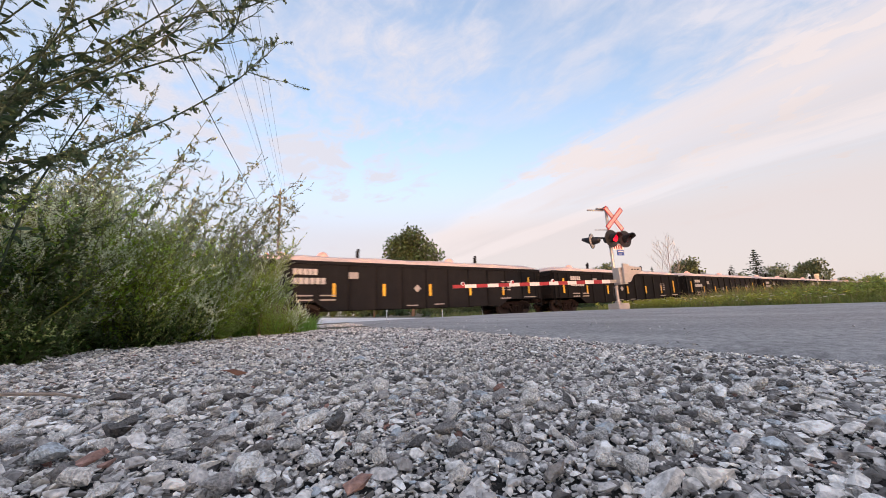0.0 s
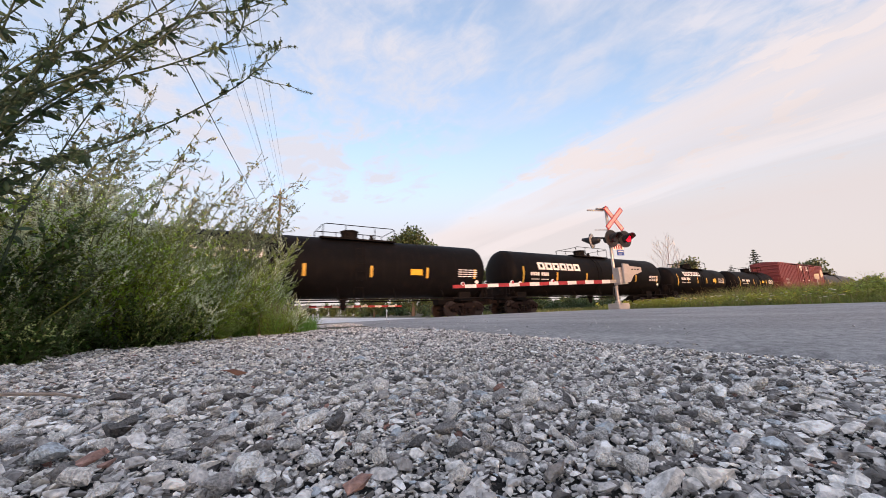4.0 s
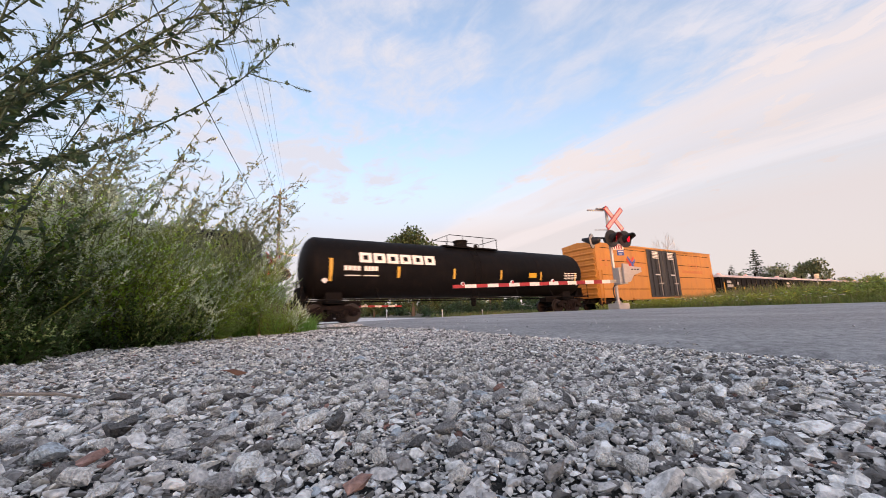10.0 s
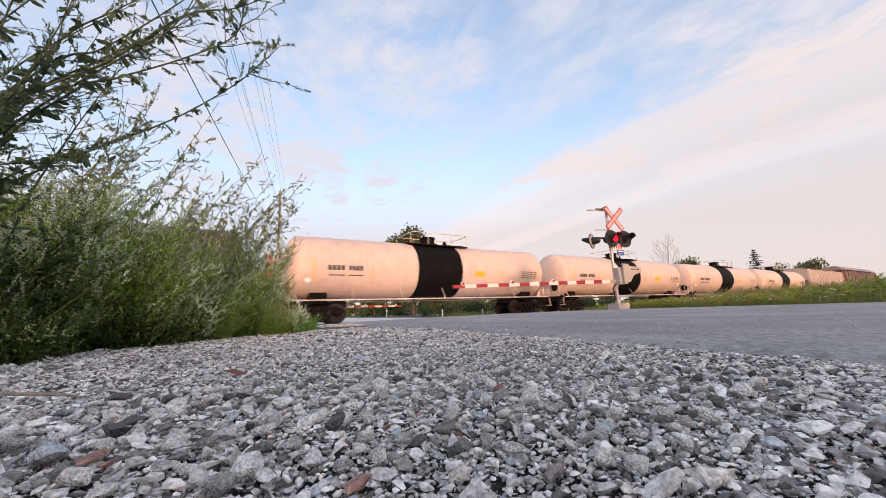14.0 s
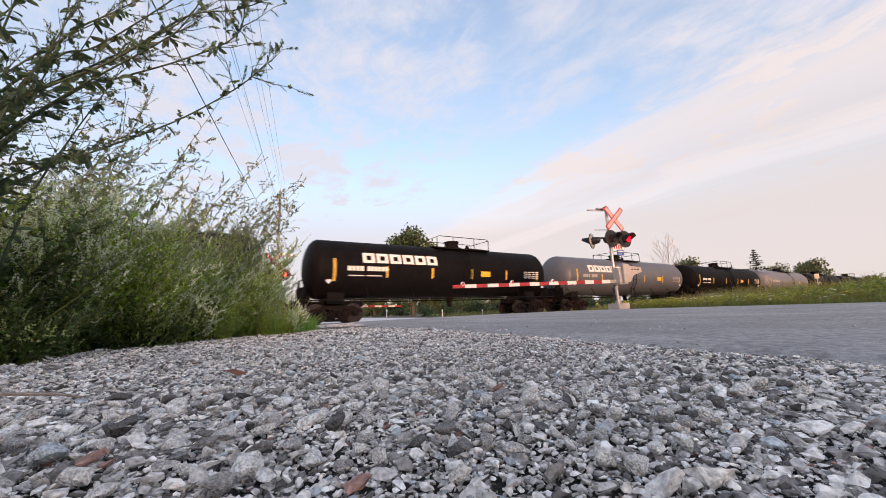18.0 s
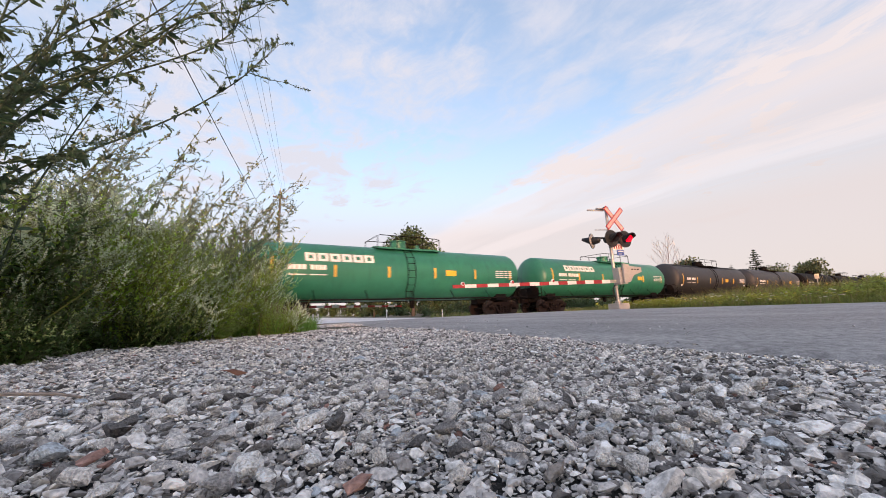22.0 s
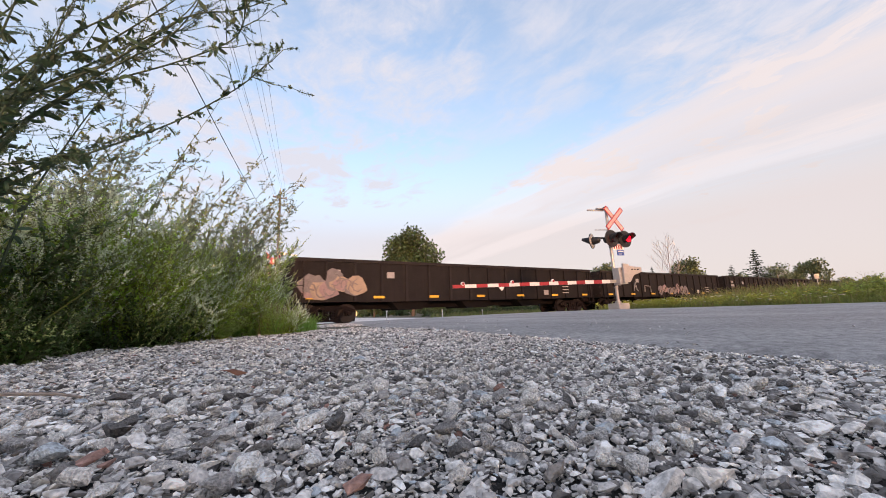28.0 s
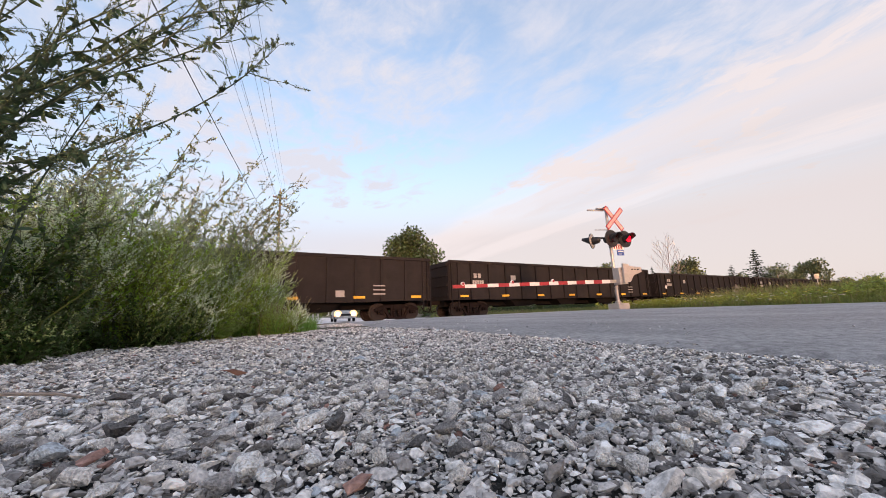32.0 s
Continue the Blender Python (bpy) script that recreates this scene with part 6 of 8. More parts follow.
def overhead_wires():
    a, b = Vector((5.6, 47.2, -0.2)), Vector((-4.6, -8.0, 0.1))
    w = thing("overhead_wires", "thin dark overhead wires and a lower cable", "wires")
    for off, z0, z1, r in ((-1.1, 15.5, 12.6, 0.007), (-0.65, 15.5, 12.6, 0.007), (0.0, 16.7, 13.7, 0.007), (0.65, 15.5, 12.6, 0.007), (1.1, 15.5, 12.6, 0.007), (0.2, 13.4, 10.6, 0.008), (-1.7, 12.2, 9.8, 0.020)):
        pts = []
        for i in range(25):
            k = i / 24
            q = a.lerp(b, k)
            pts.append((q.x + off * (0.7 + 0.3 * k), q.y, z0 + (z1 - z0) * k - 4 * 0.7 * k * (1 - k)))
        part("wire", Geo().tube(pts, r, 5), M_wire, w)


# ---- plants ----
# one clover leaf in lit and shaded copies, the light put into colour
M_leaf_bush = leaf_mat("clover leaf", (0.39, 0.50, 0.085), 0.65, 0.42)
# shade of the arching near stems is put into this leaf colour
M_leaf_near = leaf_mat("shade-dark clover leaf", (0.075, 0.125, 0.06), 0.5, 0.25, 0.02)
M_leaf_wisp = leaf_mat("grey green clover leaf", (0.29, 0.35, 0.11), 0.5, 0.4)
# shade low at the bush's near end, put into a darker leaf
M_leaf_shaded = leaf_mat("shaded clover leaf", (0.078, 0.13, 0.028), 0.6, 0.35)
M_paleseed = leaf_mat("pale seeding spike", (0.34, 0.35, 0.22), 0.35, 0.35, 0.02)
M_budgreen = leaf_mat("green flower bud", (0.50, 0.56, 0.22), 0.35, 0.4, 0.02)
M_stem = mat("green stem", (0.15, 0.16, 0.07), 0.7, var=0.3, scale=20)
M_floret = leaf_mat("white floret", (0.88, 0.92, 0.68), 0.15, 0.35, 0.01)
M_bud = leaf_mat("grey green bud", (0.15, 0.20, 0.10), 0.5, 0.3, 0.02)
M_stem_near = mat("grey green stem", (0.075, 0.105, 0.06), 0.7, var=0.3, scale=20)
M_grass = leaf_mat("verge grass", (0.20, 0.235, 0.055), 0.5, 0.35)
M_grass_dry = leaf_mat("dry grass head", (0.36, 0.28, 0.14), 0.3, 0.3)
M_grass_bright = leaf_mat("bright young grass", (0.24, 0.38, 0.07), 0.3, 0.4)
M_bark = mat("bark", (0.10, 0.08, 0.065), 0.9, var=0.35, scale=3, bump=0.8)
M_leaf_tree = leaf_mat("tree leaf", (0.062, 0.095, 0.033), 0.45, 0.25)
# tree leaf paled: distance haze is put into its colour
M_leaf_far = leaf_mat("haze-paled tree leaf", (0.125, 0.155, 0.07), 0.35, 0.25)
M_needle = leaf_mat("spruce needles", (0.035, 0.055, 0.032), 0.3, 0.15)


def leaf_quads(P, D, U, length, width, V, F):
    """Pointed leaves, two quads each: P base, D direction, U across."""
    o = len(V)
    V.extend([P, P + D * length * 0.45 + U * width, P + D * length, P + D * length * 0.45 - U * width])
    F.append((o, o + 1, o + 2, o + 3))


def clover_plant(seed, h, lean, branches, big=1.0, bloom=0.5, leaf=0.042):
    """Meshes of a tall sweet clover: several stems, narrow leaflets in threes, thin flower spikes."""
    rng = random.Random(seed)
    stem, LV, LF, FV, FF = Geo(), [], [], [], []
    up = Vector((0, 0, 1))

    def rnd():
        return Vector((rng.gauss(0, 1), rng.gauss(0, 1), rng.gauss(0, 1)))

    def leaflets(p, d, size):
        side = d.orthogonal().normalized()
        for a in (-0.75, 0, 0.75):
            dd = (d + side * a + rnd() * 0.3).normalized()
            u = (dd.cross(up) + rnd() * 0.35).normalized()
            leaf_quads(p, dd, u, size * rng.uniform(0.7, 1.25), size * 0.20, LV, LF)

    def spike(p, d, n, l):
        for i in range(n):
            q = p + d * (l * i / n)
            u = (rnd() - d * 0.2).normalized()
            leaf_quads(q, (u + d * 0.3).normalized(), d.cross(u).normalized(), (0.018 - 0.007 * i / n) * big, 0.0072 * big, FV, FF)
    for s in range(rng.randint(3, 4)):
        az = rng.uniform(0, 6.28)
        sl = h * rng.uniform(0.62, 1.0)
        ln = Vector((lean[0] + 0.30 * math.cos(az), lean[1] + 0.30 * math.sin(az), 0))
        foot = Vector((0.07 * math.cos(az), 0.07 * math.sin(az), 0))
        path = [foot + Vector((0, 0, sl * k)) * (1 - 0.18 * ln.length * k) + ln * sl * k ** 1.5 for k in [i / 10 for i in range(11)]]
        stem.tube(path, 0.0050 * big, 5, 0.0014)
        for b in range(branches):
            k = 0.06 + 0.92 * (b + rng.random()) / branches
            i = min(9, int(k * 10))
            p = path[i].lerp(path[i + 1], k * 10 - i)
            t = (path[i + 1] - path[i]).normalized()
            a = b * 2.4 + rng.uniform(-0.5, 0.5)
            out = Vector((math.cos(a), math.sin(a), 0))
            l = sl * (0.30 - 0.16 * k) * rng.uniform(0.6, 1.3)
            d = (t * 0.85 + out * 0.75).normalized()
            bp = [p, p + d * l * 0.5, p + d * l + Vector((0, 0, 0.25 * l)) * rng.uniform(-0.2, 1)]
            stem.tube(bp, 0.0022 * big, 3, 0.0009)
            nl = 7
            for j in range(nl):
                kk = j / nl
                q = bp[0].lerp(bp[1], kk * 2) if kk < 0.5 else bp[1].lerp(bp[2], kk * 2 - 1)
                if rng.random() > (k - 0.42) * 1.15:
                    leaflets(q, (d + rnd() * 0.6).normalized(), leaf * (1.15 - 0.35 * kk) * (1.25 - 0.5 * k) * big)
                if kk > 0.3 and rng.random() < 0.25 + bloom * 0.3:
                    sd = (d * 0.7 + rnd() * 0.4 + up * 0.55).normalized()
                    ll = (0.075 + 0.06 * bloom) * big * rng.uniform(0.6, 1.3)
                    stem.tube([q, q + sd * ll], 0.0011, 3)
                    if rng.random() < 0.15 + bloom * 0.9:
                        spike(q + sd * ll * 0.2, sd, int(150 * ll), ll * 0.85)
            dd = (bp[2] - bp[1]).normalized()
            spike(bp[2] - dd * 0.05, dd, int(16 + 8 * bloom), (0.11 + 0.06 * bloom) * big)
            leaflets(p, (out + up * 0.3).normalized(), leaf * 1.1 * big)
    return stem, (LV, LF), (FV, FF)


def plant_meshes(seed, h, lean, branches, big, leafmat, bloom=None, much=0.5, leaf=0.042):
    st, (lv, lf), (fv, ff) = clover_plant(seed, h, lean, branches, big, much, leaf)
    ms = st.mesh("stem")
    ms.materials.append(M_stem)
    return ms, bulk("leaves", [v[:] for v in lv], lf, leafmat), bulk("flower_spikes", [v[:] for v in fv], ff, bloom or M_floret)


SWAY = []


def put_plant(meshes, m, label, sway=0.0, group="roadside clover"):
    p = thing("sweet_clover", label, "plant", group, at=m)
    for nm, me in zip(("stem", "foliage", "bloom"), meshes):
        q = part(nm, me, M_stem, p)
        if nm != "stem":
            tagged(q, "clover leaflets" if nm == "foliage" else "small flower spikes", kind="stuff")
    if sway:
        SWAY.append((p, m.copy(), sway))
    return p


def arching_stem(points, seed, size=1.0, pale=False, leafy=1.0):
    """Meshes of one long arching stem with beaded racemes and oblong leaves."""
    rng = random.Random(seed)
    pts = [Vector(p) - Vector(points[0]) for p in points]
    pts = [pts[0]] + pts + [pts[-1] * 2 - pts[-2]]
    path = []
    for i in range(1, len(pts) - 2):
        a, b, c, d = pts[i - 1:i + 3]
        for j in range(8):
            t = j / 8
            path.append(0.5 * (2 * b + (c - a) * t + (2 * a - 5 * b + 4 * c - d) * t * t + (3 * b - a - 3 * c + d) * t ** 3))
    path.append(pts[-2])
    stem, LV, LF, FV, FF = Geo(), [], [], [], []
    stem.tube(path, 0.0068 if size < 1.2 else 0.0052, 6, 0.0014)

    def rnd():
        return Vector((rng.gauss(0, 1), rng.gauss(0, 1), rng.gauss(0, 1)))

    def raceme(p, d, l):
        bend = rnd() * 0.16 * l
        q = [p + d * l * k + bend * k * k for k in (0, 0.25, 0.5, 0.75, 1.0)]
        stem.tube(q, 0.0011, 4, 0.0005)
        n = int(l / 0.0045)
        full = rng.random() < 0.45
        for i in range(int(n * 0.3), n):
            k = i / n * 3.999
            c = q[int(k)].lerp(q[int(k) + 1], k - int(k))
            for _ in range(3 if full else 2):
                u = (rnd() - d * 0.2).normalized()
                leaf_quads(c, (u + d * 0.25).normalized(), d.cross(u).normalized(), rng.uniform(0.0045, 0.0075) * (1.7 if full else 1.0) * size, (0.0028 if full else 0.0019) * size, FV, FF)

    def leaf(p, d, size):
        for a in (-1.1, 0.0, 1.1)[rng.randint(0, 1):]:
            side = d.orthogonal().normalized()
            dd = (d + side * a + rnd() * 0.45 + Vector((0, 0, -0.5))).normalized()
            u = (dd.cross(rnd())).normalized()
            o = len(LV)
            w, L = size * 0.19, size * rng.uniform(0.8, 1.2)
            fold = dd.cross(u) * w * rng.uniform(0.1, 0.6)
            drop = fold.normalized() * L * rng.uniform(-0.12, 0.04)
            LV.extend([p, p + dd * L * 0.28 + u * w + fold, p + dd * L * 0.78 + u * w * 0.86 + fold, p + dd * L + drop, p + dd * L * 0.78 - u * w * 0.86 + fold, p + dd * L * 0.28 - u * w + fold, p + dd * L * 0.5])
            LF.extend([(o, o + 1, o + 2, o + 6), (o + 6, o + 2, o + 3, o + 4), (o, o + 6, o + 4, o + 5)])
    m = len(path)
    for i in range(3, m - 1):
        k = i / m
        t = (path[i + 1] - path[i]).normalized()
        for _ in range(2 if pale and 0.3 < k < 0.75 else 1):
            p = path[i].lerp(path[i + 1], rng.random())
            out = (rnd() - t * t.dot(rnd())).normalized()
            d = (t * 0.9 + out * 0.75).normalized()
            if rng.random() < (0.42 if pale else 0.32):
                l = rng.uniform(0.09, 0.24) * (1.1 - 0.5 * k)
                tip = p + d * l + Vector((0, 0, 0.1 * l))
                stem.tube([p, p + d * l * 0.5, tip], 0.0021, 4, 0.0009)
                for j in range(3):
                    q = p.lerp(tip, 0.35 + 0.3 * j)
                    raceme(q, (d * 0.7 + rnd() * 0.5).normalized(), rng.uniform(0.035, 0.075))
                raceme(tip, (d + rnd() * 0.2).normalized(), rng.uniform(0.06, 0.11))
                if rng.random() < 0.8 - 0.3 * k:
                    leaf(p.lerp(tip, 0.3), (d + rnd() * 0.5).normalized(), 0.028)
            else:
                raceme(p, d, rng.uniform(0.04, 0.09))
            if rng.random() < (0.85 - 0.75 * k) * leafy:
                leaf(p, (out + t * 0.3).normalized(), rng.uniform(0.034, 0.052) * (1.6 - 0.9 * k))
    raceme(path[-1], (path[-1] - path[-2]).normalized(), 0.09)
    ms = stem.mesh("stem")
    ms.materials.append(M_stem if pale else M_stem_near)
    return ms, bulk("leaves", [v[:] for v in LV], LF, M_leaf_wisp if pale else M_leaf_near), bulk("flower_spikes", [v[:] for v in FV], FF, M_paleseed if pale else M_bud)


def build_bush():
    rng = random.Random(21)
    kinds = [plant_meshes(30 + i, 1.0, (0.12, 0.0), 20, 0.85, M_leaf_bush, M_floret if i in (0, 2, 3, 5, 6) else M_budgreen, (0.8, 0.2, 0.5, 0.6, 0.15, 0.7, 0.3)[i]) for i in range(7)]
    # plants low in the bush, their shade put into leaf and bud colours
    shady = [plant_meshes(40 + i, 1.0, (0.12, 0.0), 18, 1.0, M_leaf_shaded, M_bud if i % 2 else M_budgreen, 0.05, 0.058) for i in range(4)]
    low = [plant_meshes(50 + i, 1.0, (0.28, -0.05), 8, 1.7, M_leaf_bush, M_floret, 0.35, 0.036) for i in range(3)]
    wisps = [arching_stem([(0, 0, 0), (0.05, 0.02, 0.6), (0.16, 0.0, 1.2), (0.34 + 0.06 * i, 0.03, 1.75)], 120 + i, 1.5, True, 0.7) for i in range(5)]
    front = [(2.1, -0.98), (2.5, -0.90), (3.1, -0.72), (3.8, -0.22), (5.0, 0.34), (7.0, 0.66), (9.5, 0.95)]

    def edge(y):
        for (y0, x0), (y1, x1) in zip(front, front[1:]):
            if y <= y1:
                return x0 + (x1 - x0) * (y - y0) / (y1 - y0)
        return front[-1][1]
    lab = "tall white sweet clover, green leaves and white flower spikes"
    n = 0
    while n < 128:
        y = rng.uniform(2.1, 8.5)
        back = rng.random() ** 1.5 * 2.6
        x = edge(y) - back
        h = min(1.04 + 0.10 * (y - 3) + back * 0.16, 1.5) * rng.uniform(0.65, 1.15) * min(1.0, max(0.5, 1.0 - 0.22 * (y - 5.2 - 0.8 * back)))
        m = Matrix.Translation((x, y, 0.13)) @ Euler((rng.uniform(-0.12, 0.12), rng.uniform(-0.06, 0.22), rng.uniform(-0.8, 0.8))).to_matrix().to_4x4() @ Matrix.Scale(h, 4)
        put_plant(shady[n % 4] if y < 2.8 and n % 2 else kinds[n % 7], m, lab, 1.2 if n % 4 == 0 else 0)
        n += 1
    # tall thin stems that stand above the mass
    for i in range(46):
        y = rng.uniform(2.8, 7.2)
        x = edge(y) - rng.uniform(-0.05, 1.5)
        h = (0.78 + 0.085 * (y - 3)) * rng.uniform(0.75, 1.15) * min(1.0, 1.0 - 0.15 * (y - 5.5))
        m = Matrix.Translation((x, y, 0.13)) @ Euler((rng.uniform(-0.2, 0.2), rng.uniform(-0.15, 0.2), rng.uniform(-1.2, 1.2))).to_matrix().to_4x4() @ Matrix.Scale(h, 4)
        put_plant(wisps[i % 5], m, "tall thin clover stem with sparse flower spikes", 1.5 if i % 3 == 0 else 0)
    for i in range(26):
        y = rng.uniform(3.1, 5.2)
        x = edge(y) - rng.uniform(-0.1, 0.6)
        m = Matrix.Translation((x, y, 0.13)) @ Euler((rng.uniform(-0.15, 0.15), rng.uniform(-0.1, 0.2), rng.uniform(-1.0, 1.0))).to_matrix().to_4x4() @ Matrix.Scale((0.95 + 0.07 * (y - 3)) * rng.uniform(0.8, 1.12), 4)
        put_plant(wisps[i % 5], m, "tall thin clover stem with sparse flower spikes", 1.5 if i % 3 == 0 else 0)
    # one dark seeding stem that leans out over the road's edge
    lean = [(-0.1, 5.1, 0.14), (0.02, 4.95, 0.75), (0.10, 4.84, 1.0), (0.28, 4.67, 1.16), (0.48, 4.48, 1.33), (0.72, 4.28, 1.62)]
    put_plant(arching_stem(lean, 151, 1.6), Matrix.Translation(lean[0]), "dark seeding clover stem leaning out of the bush", 0.6, "overhanging clover")
    # low plants at the gravel's edge
    for i in range(64):
        y = rng.uniform(2.2, 6.8)
        x = edge(y) + rng.uniform(-0.1, 0.25 if y < 4.2 else 0.55)
        m = Matrix.Translation((x, y, 0.14)) @ Euler((rng.uniform(-0.3, 0.3), rng.uniform(0.0, 0.5), rng.uniform(-3, 3))).to_matrix().to_4x4() @ Matrix.Scale(rng.uniform(0.32, 0.62) * (1.0 if y < 5.0 else 0.75), 4)
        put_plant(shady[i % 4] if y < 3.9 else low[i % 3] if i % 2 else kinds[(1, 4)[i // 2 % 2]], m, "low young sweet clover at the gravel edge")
    # the tall stems that arch over the shoulder
    arcs = [[(-1.05, 2.35, 0.14), (-0.94, 2.26, 0.95), (-0.82, 2.12, 1.13), (-0.56, 1.90, 1.31), (-0.28, 1.64, 1.44), (-0.19, 1.56, 1.51), (-0.11, 1.45, 1.63)],
            [(-1.15, 2.45, 0.14), (-1.01, 2.38, 1.16), (-0.75, 2.14, 1.38), (-0.52, 1.95, 1.48), (-0.23, 1.68, 1.59), (-0.12, 1.55, 1.70)],
            [(-1.1, 2.3, 0.14), (-0.95, 2.22, 1.16), (-0.65, 1.97, 1.45), (-0.49, 1.84, 1.48), (-0.22, 1.57, 1.60), (-0.08, 1.45, 1.72)],
            [(-0.98, 2.2, 0.14), (-0.86, 2.14, 1.00), (-0.58, 1.95, 1.32), (-0.44, 1.86, 1.37), (-0.19, 1.60, 1.38), (-0.02, 1.42, 1.42), (0.01, 1.31, 1.51)],
            [(-0.95, 2.3, 0.14), (-0.90, 2.26, 0.82), (-0.68, 2.08, 1.00), (-0.48, 1.94, 1.08), (-0.21, 1.68, 1.15), (-0.01, 1.46, 1.23), (0.07, 1.35, 1.28)],
            [(-1.0, 2.1, 0.14), (-0.90, 2.05, 1.05), (-0.43, 1.78, 1.40), (-0.18, 1.54, 1.52), (-0.02, 1.39, 1.50), (0.09, 1.26, 1.49)],
            [(-1.15, 2.05, 0.14), (-1.02, 2.0, 1.15), (-0.80, 1.9, 1.50), (-0.58, 1.75, 1.72)],
            [(-1.05, 2.0, 0.14), (-0.88, 2.10, 1.05), (-0.63, 1.89, 1.475), (-0.44, 1.75, 1.602), (-0.31, 1.65, 1.663)],
            [(-1.1, 1.9, 0.14), (-0.95, 1.95, 0.80), (-0.70, 1.95, 0.98), (-0.42, 1.85, 1.00)]]
    corner = [[(-1.15, 1.95, 0.14), (-0.86, 1.93, 0.72), (-0.80, 1.95, 0.97), (-0.73, 1.90, 1.20), (-0.62, 1.82, 1.44), (-0.55, 1.75, 1.63)],
              [(-1.2, 2.3, 0.14), (-1.0, 2.24, 0.95), (-0.82, 2.12, 1.15), (-0.68, 2.00, 1.42), (-0.61, 1.88, 1.69)],
              [(-1.2, 1.9, 0.14), (-0.92, 2.0, 0.98), (-0.80, 1.87, 1.28), (-0.71, 1.75, 1.54), (-0.64, 1.65, 1.71)],
              [(-1.1, 2.1, 0.14), (-0.96, 2.09, 0.74), (-0.78, 2.02, 0.90), (-0.62, 1.94, 1.00), (-0.44, 1.83, 1.06)]]
    arcs += corner
    for i, a in enumerate(arcs):
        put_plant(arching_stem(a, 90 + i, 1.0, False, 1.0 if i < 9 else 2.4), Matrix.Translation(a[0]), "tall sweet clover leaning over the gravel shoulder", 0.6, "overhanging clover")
    # more of them behind, crowding the bush's near end
    crowd = [arching_stem([(0, 0, 0), (0.08, 0.0, 0.75), (0.26, -0.10, 1.12), (0.50, -0.28, 1.40)], 160 + i, 1.0, False, 1.3) for i in range(3)]
    for i in range(9):
        m = pose(-1.40 + 0.45 * rng.random(), 2.0 + 0.75 * rng.random(), 0.14, 0, rng.uniform(-10, 4), rng.uniform(-28, 38)) @ Matrix.Scale(rng.uniform(0.8, 1.28), 4)
        put_plant(crowd[i % 3], m, "dark leafy clover stem crowding the bush", 0.6 if i % 2 else 0, "overhanging clover")


def blades(name, x, y, z, h, w, material, label, rng, lean=0.35):
    n = len(x)
    a = rng.uniform(0, 2 * math.pi, n)
    b = rng.normal(0, lean, n)
    c = rng.normal(0, lean, n)
    base = np.stack([x, y, z], 1)
    side = np.stack([np.cos(a), np.sin(a), np.zeros(n)], 1) * w[:, None]
    mid = base + np.stack([b * 0.3 * h, c * 0.3 * h, 0.55 * h], 1)
    tip = base + np.stack([b * h, c * h, h], 1)
    V = np.stack([base - side, base + side, mid + side * 0.8, mid - side * 0.8, tip + side * 0.12, tip - side * 0.12], 1).reshape(-1, 3)
    o = (np.arange(n) * 6)[:, None]
    F = np.concatenate([o + np.array([[0, 1, 2, 3]]), o + np.array([[3, 2, 4, 5]])], 0)
    return tagged(new(name, bulk(name, V, F, material)), label, "grass", kind="stuff")


def zs(x, y):
    return np.array([ground_z(a, b) for a, b in zip(x, y)]) - 0.02


